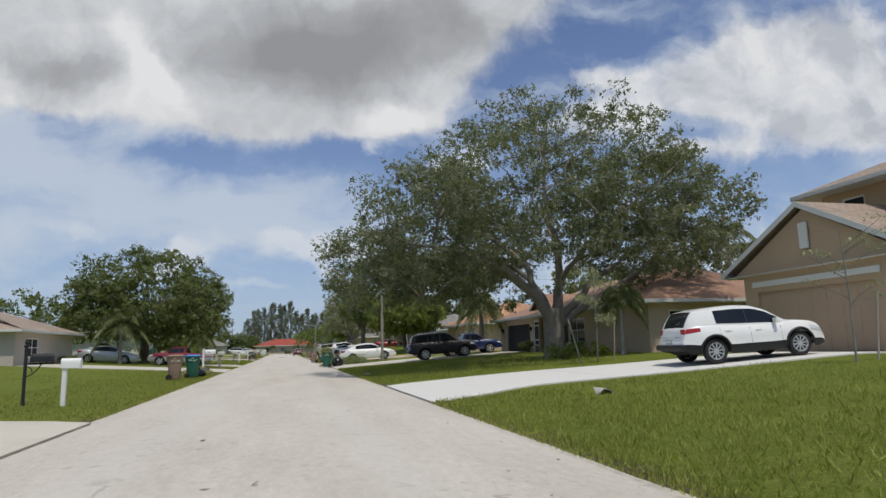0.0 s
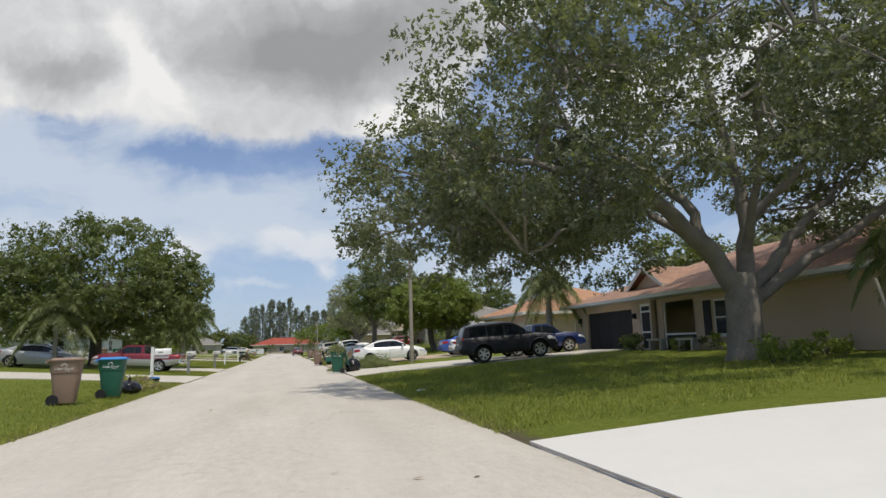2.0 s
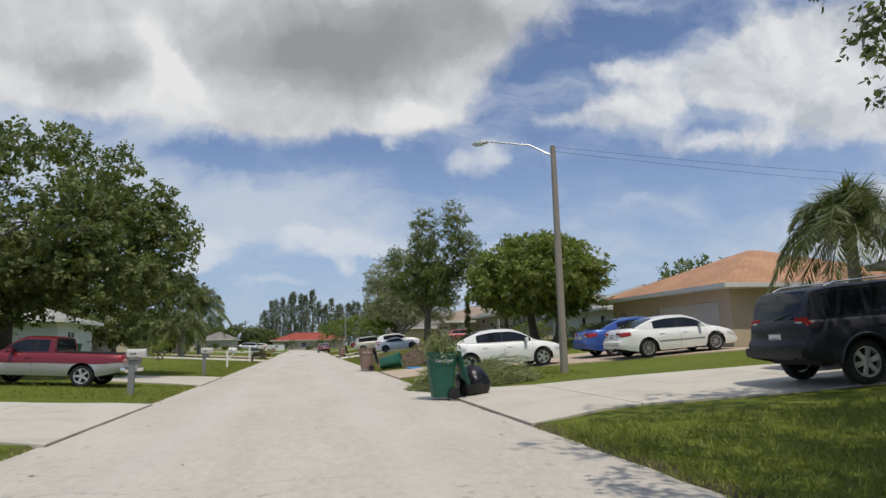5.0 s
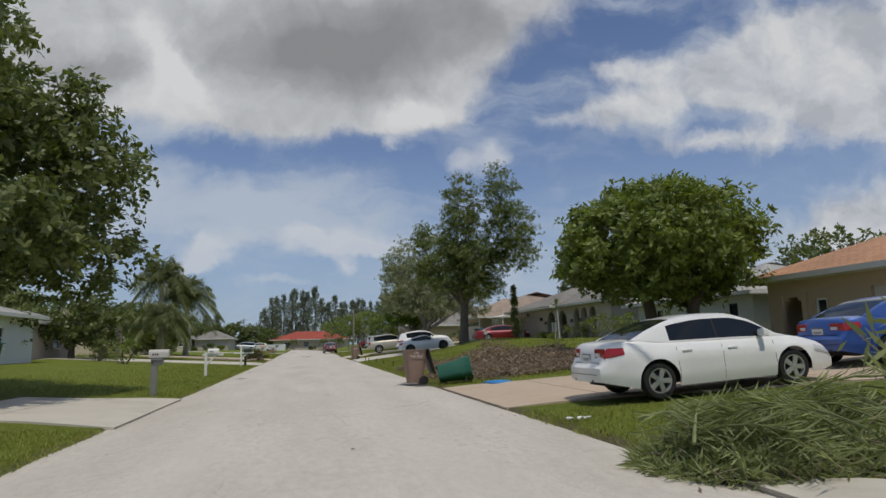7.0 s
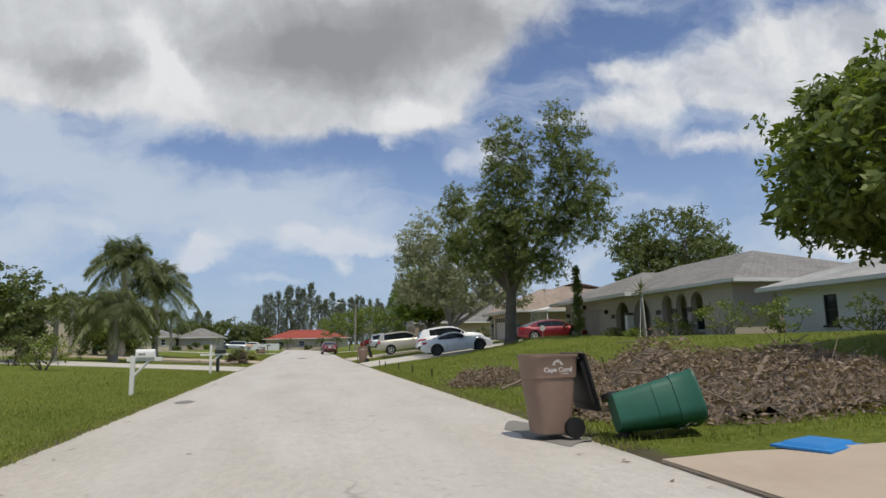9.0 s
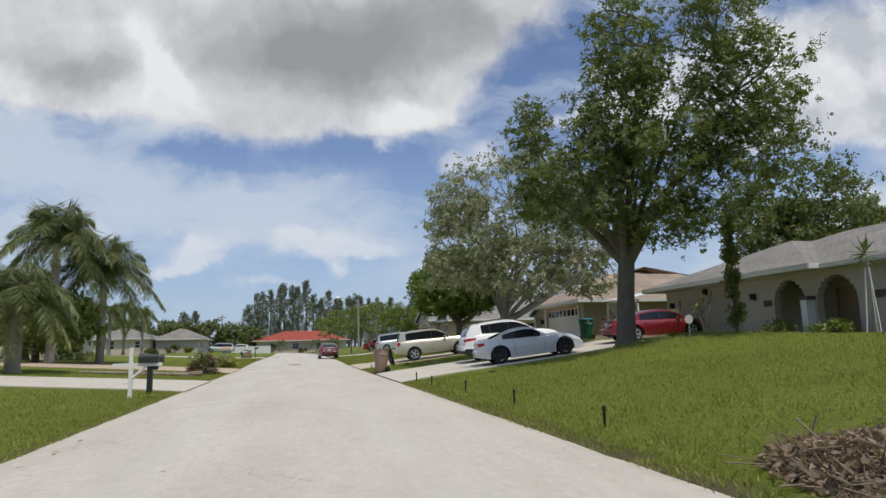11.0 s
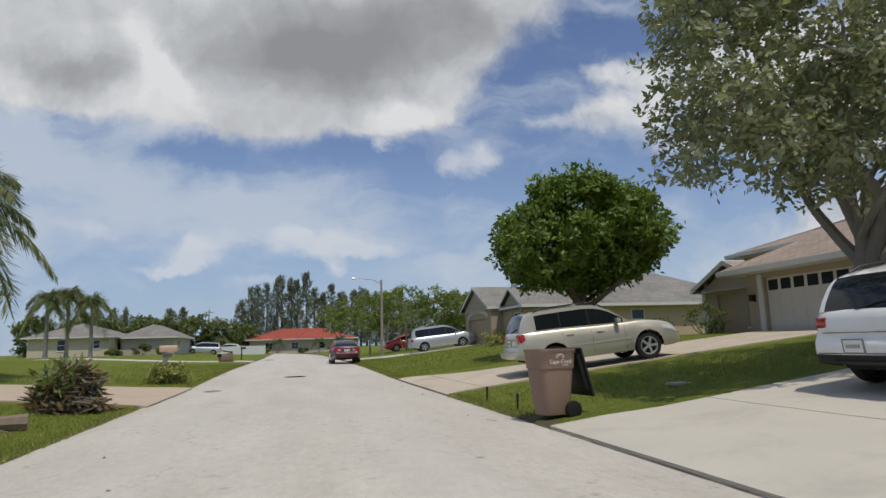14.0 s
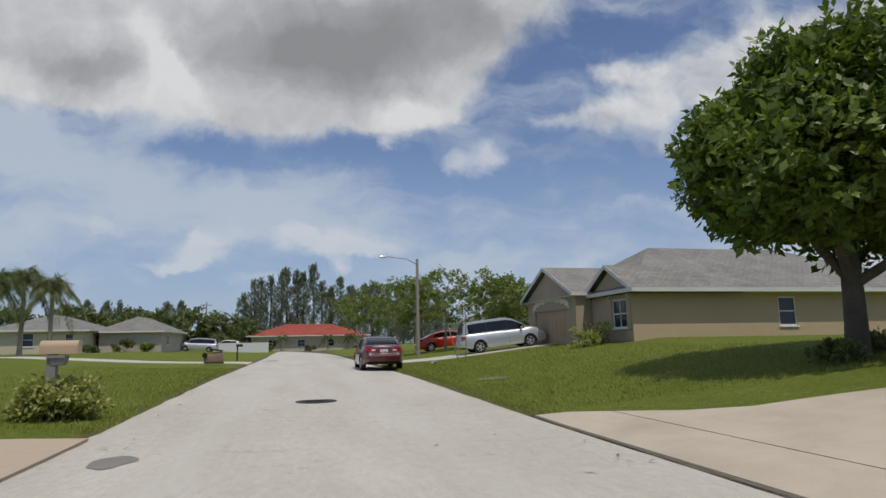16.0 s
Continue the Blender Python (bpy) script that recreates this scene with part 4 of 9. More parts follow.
SUV = dict(L=4.44, W=1.86, xr=0.90, xf=3.54, r=0.36, zc=0.25, round=0.20, power=7, hatch=True,
           deck=[(0, 0.80), (0.03, 1.0), (0.10, 1.08), (0.6, 1.13), (1.6, 1.07), (2.9, 1.01), (3.35, 1.03), (3.95, 0.93), (4.28, 0.76), (4.44, 0.55)],
           roof=[(0.10, 1.09), (0.22, 1.30), (0.45, 1.545), (0.9, 1.62), (1.7, 1.645), (2.2, 1.61), (2.6, 1.48), (3.36, 1.04)],
           panes=[(0.66, 1.10, 0), (1.16, 1.98, 0), (2.06, 3.02, 0)], ws=2.32, rw=0.44, tail=(0.03, 0.46, 0.62, 0.88), head=(0.06, 0.66, 0.56, 0.84),
           seams=(1.10, 2.02, 2.98), handles=(1.34, 2.28), plate=0.66, clad=1, wiper=True, tumble=0.72)


def spec(base, **kw):
    d = dict(base)
    d.update(kw)
    return d


def stretch(base, L, H, xr, wb, **kw):
    """The same outlines drawn out to another length and height."""
    kx = L / base["L"]
    top = max(z for _, z in base["roof"])
    kz = H / top
    f = lambda ps: [(x * kx, z * kz) for x, z in ps]
    d = dict(base, L=L, deck=f(base["deck"]), roof=f(base["roof"]), panes=[(a * kx, b * kx, 0) for a, b, _ in base["panes"]],
             ws=base["ws"] * kx, rw=base["rw"] * kx, seams=tuple(x * kx for x in base["seams"]), handles=tuple(x * kx for x in base["handles"]), xr=xr, xf=xr + wb)
    d.update(kw)
    return d


P_WHITE = paint("white_car_paint", (0.86, 0.855, 0.835))
P_NAVY = paint("navy_car_paint", (0.006, 0.007, 0.014))
P_BLUE = paint("dark_blue_car_paint", (0.012, 0.025, 0.10))
P_BRIGHT_BLUE = paint("bright_blue_car_paint", (0.035, 0.10, 0.36), metal=0.3)
P_GOLD = paint("champagne_car_paint", (0.56, 0.53, 0.45), metal=0.35)
P_SILVER = paint("silver_car_paint", (0.50, 0.53, 0.56), metal=0.4)
P_PEARL = paint("pearl_car_paint", (0.64, 0.66, 0.66), metal=0.15)
P_RED = paint("dark_red_car_paint", (0.20, 0.012, 0.018), metal=0.2)
P_SIGNAL = paint("bright_red_car_paint", (0.55, 0.03, 0.02))
P_MAROON = paint("maroon_car_paint", (0.085, 0.008, 0.014))
P_GREY = material("grey_cladding", (0.22, 0.22, 0.215), 0.6, var=0.1)

s_kia = spec(SUV, group="parked cars", clad=2, rim=(10, 0.16), panes=[(1.04, 2.0, 0), (2.03, 3.04, 0)], flares=M_BLACK, bumper=M_BLACK, tail=(0.03, 0.60, 0.70, 0.98), tail_wide=0.2, reverse=False,
             deck=[(0, 0.80), (0.03, 1.0), (0.10, 1.08), (0.6, 1.13), (1.6, 1.07), (2.9, 1.02), (3.35, 1.06), (3.95, 1.0), (4.25, 0.90), (4.38, 0.74), (4.44, 0.55)])
build_car("sport_utility_car", "white compact sport utility with black lower cladding on a driveway", "car", s_kia, P_WHITE, car_pose(12.18, 29.51, -7, s_kia))
s_pf = stretch(SUV, 4.66, 1.78, 1.02, 2.70, W=1.80, r=0.385, zc=0.34, clad=1, clad_mat=M_BLACK, flares=P_NAVY, rails=(0.6, 2.1), rail_mat=M_CHROME, bumper=M_BLACK, round=0.12, power=10,
               tail=(0.02, 0.13, 0.80, 1.08), tumble=0.80, rim=(6, 0.34), wiper=True, plate=0.86, group="parked cars",
               roof=[(0.07, 1.18), (0.16, 1.50), (0.30, 1.70), (0.9, 1.755), (2.2, 1.775), (2.55, 1.72), (2.8, 1.60), (3.45, 1.14)],
               deck=[(0, 1.0), (0.02, 1.12), (0.08, 1.18), (1.0, 1.17), (3.0, 1.12), (3.4, 1.13), (4.3, 1.05), (4.55, 0.92), (4.66, 0.62)], ws=2.62, rw=0.28,
               panes=[(0.45, 1.22, 0), (1.30, 2.06, 0), (2.14, 3.10, 0)], seams=(1.28, 2.10, 3.12), handles=(1.5, 2.36))
build_car("sport_utility_car", "dark navy boxy sport utility with chrome wheels and roof rails", "car", s_pf, P_NAVY, car_pose(9.42, 55.66, -4, s_pf))
s_cam = spec(SALOON, group="parked cars", rim=(5, 0.42))
build_car("saloon_car", "white four-door saloon with tinted windows on a tan driveway", "car", s_cam, P_WHITE, car_pose(5.92, 68.90, -1, s_cam))
s_acc = stretch(SALOON, 4.76, 1.44, 1.02, 2.71, W=1.78, moulding=P_GREY, group="parked cars", rim=(10, 0.14))
build_car("saloon_car", "older white four-door saloon with side mouldings in front of a garage", "car", s_acc, P_WHITE, car_pose(12.14, 67.35, -1, s_acc))
s_blue = stretch(SALOON, 4.85, 1.49, 1.06, 2.765, W=1.82, group="parked cars")
build_car("saloon_car", "bright blue four-door saloon beside a house entrance", "car", s_blue, P_BRIGHT_BLUE, car_pose(12.1, 69.9, 0, s_blue))
s_frs = stretch(SALOON, 4.24, 1.29, 0.86, 2.57, W=1.775, r=0.325, zc=0.16, rim=(10, 0.13), rim_mat=M_RIM_DARK, round=0.32, power=4, group="parked cars",
                deck=[(0, 0.72), (0.04, 0.90), (0.14, 0.96), (0.7, 0.965), (1.1, 0.90), (1.8, 0.85), (2.7, 0.84), (3.0, 0.86), (3.4, 0.84), (3.9, 0.70), (4.14, 0.55), (4.24, 0.42)],
                roof=[(0.55, 0.965), (0.95, 1.10), (1.45, 1.24), (1.85, 1.285), (2.15, 1.26), (2.9, 0.86)],
                panes=[(1.02, 1.42, 0), (1.50, 2.52, 0)], ws=2.18, rw=1.42, seams=(1.45, 2.62), handles=(1.62,), tail=(0.02, 0.30, 0.60, 0.88), plate=0.66, mirror_mat=M_BLACK)
build_car("coupe_car", "pearl white two-door sports coupe with dark alloy wheels", "car", s_frs, P_PEARL, car_pose(7.63, 106.87, -7, s_frs))
s_esc = stretch(SUV, 4.52, 1.69, 0.93, 2.69, W=1.84, r=0.36, clad=2, rails=(0.7, 2.3), panes=[(0.84, 1.20, 0), (1.23, 2.06, 0), (2.09, 3.06, 0)], reverse=False, tail_wide=0.22, tail=(0.02, 0.62, 0.68, 0.93), group="parked cars", rim=(5, 0.36))
build_car("sport_utility_car", "white crossover with black roof rails and dark lower trim", "car", s_esc, P_WHITE, car_pose(8.05, 110.08, -3, s_esc))
s_hl = stretch(SUV, 4.69, 1.735, 0.99, 2.715, W=1.83, r=0.37, zc=0.30, clad=0, rails=(0.6, 2.7), bumper=P_GOLD, tail=(0.01, 0.20, 0.58, 0.99), reverse=False, tail_wide=0.16, tumble=0.78, round=0.13, power=9, plate=0.90, moulding=P_GOLD, group="parked cars",
               roof=[(0.09, 1.16), (0.20, 1.45), (0.36, 1.66), (0.9, 1.72), (1.9, 1.735), (2.3, 1.70), (2.62, 1.58), (3.4, 1.10)],
               deck=[(0, 0.95), (0.02, 1.10), (0.09, 1.16), (1.0, 1.15), (2.9, 1.09), (3.4, 1.09), (4.2, 1.0), (4.56, 0.84), (4.69, 0.58)], ws=2.40, rw=0.34,
               panes=[(0.58, 1.26, 0), (1.29, 2.08, 0), (2.12, 3.08, 0)], seams=(1.26, 2.10, 3.05), handles=(1.48, 2.34))
build_car("sport_utility_car", "champagne gold sport utility with black roof rails on a stained driveway", "car", s_hl, P_GOLD, car_pose(6.71, 120.05, -4, s_hl))
s_van = stretch(SUV, 5.0, 1.80, 1.0, 2.97, W=1.83, r=0.34, zc=0.24, clad=0, tail=(0.01, 0.16, 0.5, 0.92), tumble=0.80, round=0.14, power=8, group="parked cars",
                roof=[(0.08, 1.08), (0.18, 1.50), (0.34, 1.72), (1.0, 1.79), (2.6, 1.80), (3.0, 1.72), (3.3, 1.58), (4.1, 1.10)],
                deck=[(0, 0.85), (0.02, 1.02), (0.08, 1.08), (1.5, 1.07), (3.6, 1.04), (4.1, 1.09), (4.6, 0.98), (4.9, 0.80), (5.0, 0.55)], ws=3.05, rw=0.33,
                panes=[(0.42, 1.45, 0), (1.55, 2.70, 0), (2.80, 3.72, 0)], seams=(1.5, 2.75, 3.75), handles=(2.6, 2.95))
build_car("minivan", "silver-blue minivan parked on a side driveway", "car", s_van, P_SILVER, car_pose(9.37, 150.88, 0, s_van))
s_red = stretch(SALOON, 4.80, 1.43, 1.0, 2.76, W=1.80, group="parked cars", on_slab=False)
build_car("saloon_car", "maroon four-door saloon parked at the edge of the road", "car", s_red, P_MAROON, car_pose(2.15, 144.0, 90, s_red, 1))
s_cp = stretch(SALOON, 4.7, 1.34, 1.0, 2.7, W=1.80, spoiler=(0.2, 1.16, 0.8), group="parked cars", on_slab=False)
build_car("coupe_car", "dark red coupe with a tail spoiler beside the arched house", "car", s_cp, P_RED, car_pose(14.3, 108.5, -3, s_cp))
s_sil = stretch(SALOON, 4.6, 1.42, 0.95, 2.65, W=1.75, group="parked cars", on_slab=False)
build_car("saloon_car", "silver saloon under a spreading tree, facing the road", "car", s_sil, P_SILVER, car_pose(-15.0, 69.9, 2, s_sil))
s_far = stretch(SUV, 4.7, 1.75, 0.98, 2.8, group="parked cars", on_slab=False)
build_car("minivan", "silver minivan parked before a white wall far off", "car", stretch(s_van, 5.0, 1.78, 1.0, 2.97, on_slab=False, W=1.83), P_SILVER, car_pose(-12.0, 205.0, 180, s_van, 1))
build_car("sport_utility_car", "white sport utility parked far down the street", "car", s_far, P_WHITE, car_pose(-10.4, 221.0, 182, s_far, 1))
build_car("saloon_car", "red saloon behind the minivan, half hidden by trees", "car", s_red, P_SIGNAL, car_pose(9.3, 164.0, 0, s_red))


def build_pickup(label, m, top_mat, low_mat, S, group="parked cars"):
    """An extended-cab pickup: cab and bonnet by the car builder, an open bed behind."""
    truck = build_car("pickup_truck", label, "pickup truck", S, top_mat, m)
    L, W = S["L"], S["W"]
    bm = bmesh.new()
    add_box(bm, (1.75, W * 0.70, 0.03), (0.98, 0, S["deck"][2][1] + 0.022), 0.008)
    part("bed_liner", bm, M_BLACK, truck)
    bm = bmesh.new()
    add_box(bm, (0.16, W * 0.92, 0.16), (-0.06, 0, 0.55), 0.03)
    part("step_bumper", bm, M_CHROME, truck, smooth=True)
    return truck


PICK = dict(L=4.9, W=1.73, xr=1.12, xf=3.93, r=0.345, zc=0.33, round=0.12, power=9, clad=3, hatch=True,
            deck=[(0, 0.98), (0.03, 1.02), (0.08, 1.03), (1.95, 1.03), (2.2, 1.03), (3.3, 1.0), (3.75, 1.02), (4.5, 0.94), (4.8, 0.82), (4.9, 0.6)],
            roof=[(1.99, 1.04), (2.02, 1.32), (2.07, 1.49), (2.25, 1.535), (2.85, 1.53), (3.05, 1.47), (3.68, 1.03)],
            panes=[(2.18, 2.50, 0), (2.60, 3.40, 0)], ws=2.98, rw=2.06, tail=(0.01, 0.12, 0.55, 0.9), head=(0.04, 0.5, 0.6, 0.85), seams=(2.58, 3.46), handles=(2.72,), plate=0.58, plate_x=-0.15, tumble=0.80, rim=(5, 0.34), on_slab=False, shelf=0.0, bow=0.0, group="parked cars")
p_silverlow = paint("silver_lower_paint", (0.42, 0.42, 0.42), metal=0.4)
s_pick = spec(PICK, clad_mat=p_silverlow, on_slab=False)
build_pickup("red and silver extended-cab pickup on the grass by the road", car_pose(-6.66, 68.24, 174, s_pick, 1), P_RED, p_silverlow, s_pick)
s_pickb = spec(PICK, clad_mat=P_BLUE, on_slab=True, r=0.36)
build_pickup("dark blue pickup beside the dark sport utility", car_pose(11.9, 57.9, -1, s_pickb), P_BLUE, P_BLUE, s_pickb)

# ---- trees and plants ----
def leaf_mesh(name, pts, axes, sides, mat, parent=None, label="", kind=""):
    """Many small leaves as one mesh: each a bent diamond at its point, along its axis, as wide as its side vector."""
    n = len(pts)
    v = np.empty((n, 4, 3))
    v[:, 0], v[:, 2] = pts, pts + axes
    v[:, 1], v[:, 3] = pts + axes * 0.45 + sides, pts + axes * 0.45 - sides
    me = bpy.data.meshes.new(name)
    me.vertices.add(4 * n)
    me.vertices.foreach_set("co", v.ravel())
    me.loops.add(4 * n)
    me.loops.foreach_set("vertex_index", np.arange(4 * n))
    me.polygons.add(n)
    me.polygons.foreach_set("loop_start", np.arange(0, 4 * n, 4))
    me.update(calc_edges=True)
    me.materials.append(mat)
    ob = new(name, me)
    if parent:
        ob.parent = parent
    return tagged(ob, label, kind=kind)


def unit(a):
    return a / np.maximum(np.linalg.norm(a, axis=1), 1e-9)[:, None]


def crown_leaves(rng, centres, radii, per, length, width, droop=0.25, flat=0.6):
    """Leaves round the clump centres, thick at their skin, facing out and up, hanging a little."""
    c = np.repeat(centres, per, axis=0)
    r = np.repeat(radii, per)
    d = unit(rng.normal(size=(len(c), 3)) * (1, 1, flat) + (0, 0, 0.35))
    p = c + d * (r * 0.85 * rng.uniform(0.3, 1.05, len(c)))[:, None] * (1, 1, 0.7)
    a = unit(d * 0.7 + rng.normal(size=d.shape) * 0.7 - (0, 0, droop))
    s = unit(np.cross(a, unit(rng.normal(size=d.shape) * 0.8 + (0, 0, 1.0))))
    k = rng.uniform(0.7, 1.3, len(c))
    return p, a * (length * k)[:, None], s * (width * k)[:, None]


def tufted_leaves(rng, centres, radii, per, length, width, droop=0.25, tuft=8):
    """Leaves in rosettes at the twigs' ends: each tuft faces out and up from its clump, its leaves spread round that axis."""
    n = max(1, int(round(per / tuft)))
    c = np.repeat(centres, n, axis=0)
    r = np.repeat(radii, n)
    d = unit(rng.normal(size=c.shape) * (1, 1, 0.75) + (0, 0, 0.25))
    q = c + d * (r * rng.uniform(0.35, 1.1, len(c)))[:, None] * (1, 1, 0.75)
    axis = unit(d + rng.normal(size=d.shape) * 0.35 + (0, 0, 0.45))
    q, axis = np.repeat(q, tuft, axis=0), np.repeat(axis, tuft, axis=0)
    k = np.repeat(rng.uniform(0.75, 1.25, len(c)), tuft)
    out = rng.normal(size=q.shape)
    out = unit(out - axis * np.sum(out * axis, axis=1)[:, None])
    a = unit(out * 0.9 + axis * rng.uniform(0.1, 0.9, len(q))[:, None] - (0, 0, droop))
    s = unit(np.cross(a, axis + rng.normal(size=q.shape) * 0.3))
    k = k * rng.uniform(0.75, 1.2, len(q))
    q = q + rng.normal(size=q.shape) * length * 0.3
    return q + axis * (length * rng.uniform(-0.4, 0.3, len(q)))[:, None], a * (length * k)[:, None], s * (width * k)[:, None]


def clump_centres(rng, lobes, n, low=-1e9, core=0.45):
    """Clump middles in the lobes, more of them near the skin, none under the height low."""
    w = np.array([l[3] * l[4] * l[5] for l in lobes]) ** 0.67
    out = []
    while len(out) < n:
        l = lobes[rng.choice(len(lobes), p=w / w.sum())]
        d = rng.normal(size=3)
        d /= np.linalg.norm(d)
        q = np.array(l[:3]) + d * np.array(l[3:6]) * rng.uniform(core, 1.0) ** 0.6
        if q[2] > low:
            out.append(q)
    return np.array(out)


def limb(bm, a, b, r0, r1, rng, bend=0.12, sides=7, steps=6, sag=0.0):
    a, b = np.array(a, float), np.array(b, float)
    L = np.linalg.norm(b - a)
    w = rng.normal(size=3) * bend * L * (1, 1, 0.5)
    pts = [a + (b - a) * t + w * math.sin(math.pi * t) + np.array((0, 0, sag * L)) * math.sin(math.pi * t) for t in np.linspace(0, 1, steps + 1)]
    add_tube(bm, [tuple(p) for p in pts], [r0 + (r1 - r0) * t for t in np.linspace(0, 1, steps + 1)], sides)
    return pts


def broad_tree(name, label, x, y, lobes, clumps, per, length, width, leaf, bark, trunk_r, fork, seed, low=-1e9, clump_r=(0.5, 0.9), stems=1, droop=0.25, lean=(0, 0), limbs=9, group="", core=0.45, twigs=40, mains=(), tuft=8, bend=0.17):
    """A tree on its own limbs: trunk, great limbs where given, forks to the lobes, twigs to the clumps, and a crown of single leaves."""
    rng = np.random.default_rng(seed)
    z0 = ground_z(x, y) - 0.1
    tree = thing(name, Matrix.Translation((x, y, z0)), label, "tree", group)
    o = np.array((x, y, z0))
    lob = [(l[0] - x, l[1] - y, l[2] - z0, *l[3:6]) for l in lobes]
    cs = clump_centres(rng, lob, clumps, low - z0, core)
    bm = bmesh.new()
    tops = []
    for s in range(stems):
        off = np.array((rng.uniform(-0.1, 0.1), rng.uniform(-0.1, 0.1), 0)) if stems == 1 else np.array((0.35 * math.cos(2.4 * s), 0.35 * math.sin(2.4 * s), 0))
        top = off * 2.5 + np.array((lean[0], lean[1], fork))
        lead = top * 1.75 + np.array((rng.uniform(-0.4, 0.4), rng.uniform(-0.4, 0.4), 0)) * fork * 0.3
        pts = [off * 0.6, off + top * 0.12, off + top * 0.45, top, (top + lead) / 2 + np.array((0.12, -0.1, 0)) * fork * 0.3, lead]
        if mains:
            pts = pts[:4]
            add_tube(bm, [tuple(p) for p in pts[:3]] + [tuple((pts[2] + pts[3]) / 2), tuple(pts[3])], [trunk_r * 1.4, trunk_r * 1.08, trunk_r, trunk_r * 1.02, trunk_r * 0.7], 16)
        else:
            add_tube(bm, [tuple(p) for p in pts], [trunk_r * 1.45, trunk_r * 1.05, trunk_r * 0.92, trunk_r * 0.85, trunk_r * 0.6, trunk_r * 0.3], 12)
        tops.append((top, (top + lead) / 2, lead))
    part("trunk", bm, bark, tree, smooth=True)
    ends = []
    forks = []
    for r0, r1, line in mains:
        q = [np.array(p, float) - o for p in line]
        q = [2 * q[0] - q[1]] + q + [2 * q[-1] - q[-2]]
        curve = []
        for j in range(1, len(q) - 2):
            for t in np.linspace(0, 1, 5)[:4 if j < len(q) - 3 else 5]:
                curve.append(0.5 * (2 * q[j] + (q[j + 1] - q[j - 1]) * t + (2 * q[j - 1] - 5 * q[j] + 4 * q[j + 1] - q[j + 2]) * t * t + (3 * q[j] - q[j - 1] - 3 * q[j + 1] + q[j + 2]) * t ** 3))
        curve = [c + rng.normal(size=3) * 0.05 * (k > 0) for k, c in enumerate(curve)]
        bm = bmesh.new()
        add_tube(bm, [tuple(c) for c in curve], [r0 + (r1 - r0) * (k / (len(curve) - 1)) ** 0.8 * rng.uniform(0.94, 1.06) for k in range(len(curve))], 10)
        part("great_limb", bm, bark, tree, smooth=True)
        forks += [(c, r0 + (r1 - r0) * k / len(curve)) for k, c in enumerate(curve)][len(curve) // 2:]
        ends += curve[len(curve) // 2:]
    for i in range(limbs):
        l = lob[i % len(lob)]
        a = 2 * math.pi * (i + rng.uniform(-0.3, 0.3)) / limbs
        k = rng.uniform(0.35, 0.7)
        e = np.array((l[0] + l[3] * k * math.cos(a), l[1] + l[4] * k * math.sin(a), l[2] + l[5] * rng.uniform(-0.35, 0.35)))
        e[2] = max(e[2], fork * 0.9)
        bm = bmesh.new()
        st = tops[i % stems]
        u = rng.uniform(0.0, 1.0) ** 1.3
        base = st[0] * 0.92 + (st[1] - st[0] * 0.92) * u if u < 0.75 else st[1]
        r0 = trunk_r * (0.50 - 0.22 * u)
        if mains:
            base, r0 = min(forks, key=lambda f: np.linalg.norm(f[0] - e) + 2.0 * abs(f[1] - 0.12))
            r0 *= 0.7
        pts = limb(bm, base, e, r0, trunk_r * 0.05, rng, bend, 8, 8, 0.6 * bend)
        part("limb", bm, bark, tree, smooth=True)
        ends += [p for p in pts[2:]]
    ends = np.array(ends)
    bm = bmesh.new()
    for c in cs[rng.permutation(len(cs))[:twigs]]:
        j = np.argmin(np.linalg.norm(ends - c, axis=1))
        limb(bm, ends[j], c, trunk_r * 0.12, 0.012, rng, 0.15, 4, 3)
    tagged(part("branchwork", bm, bark, tree), kind="stuff")
    rs = rng.uniform(*clump_r, len(cs))
    p, a, s = tufted_leaves(rng, cs, rs, per, length, width, droop, tuft)
    leaf_mesh("crown", p, a, s, leaf, tree)
    return tree


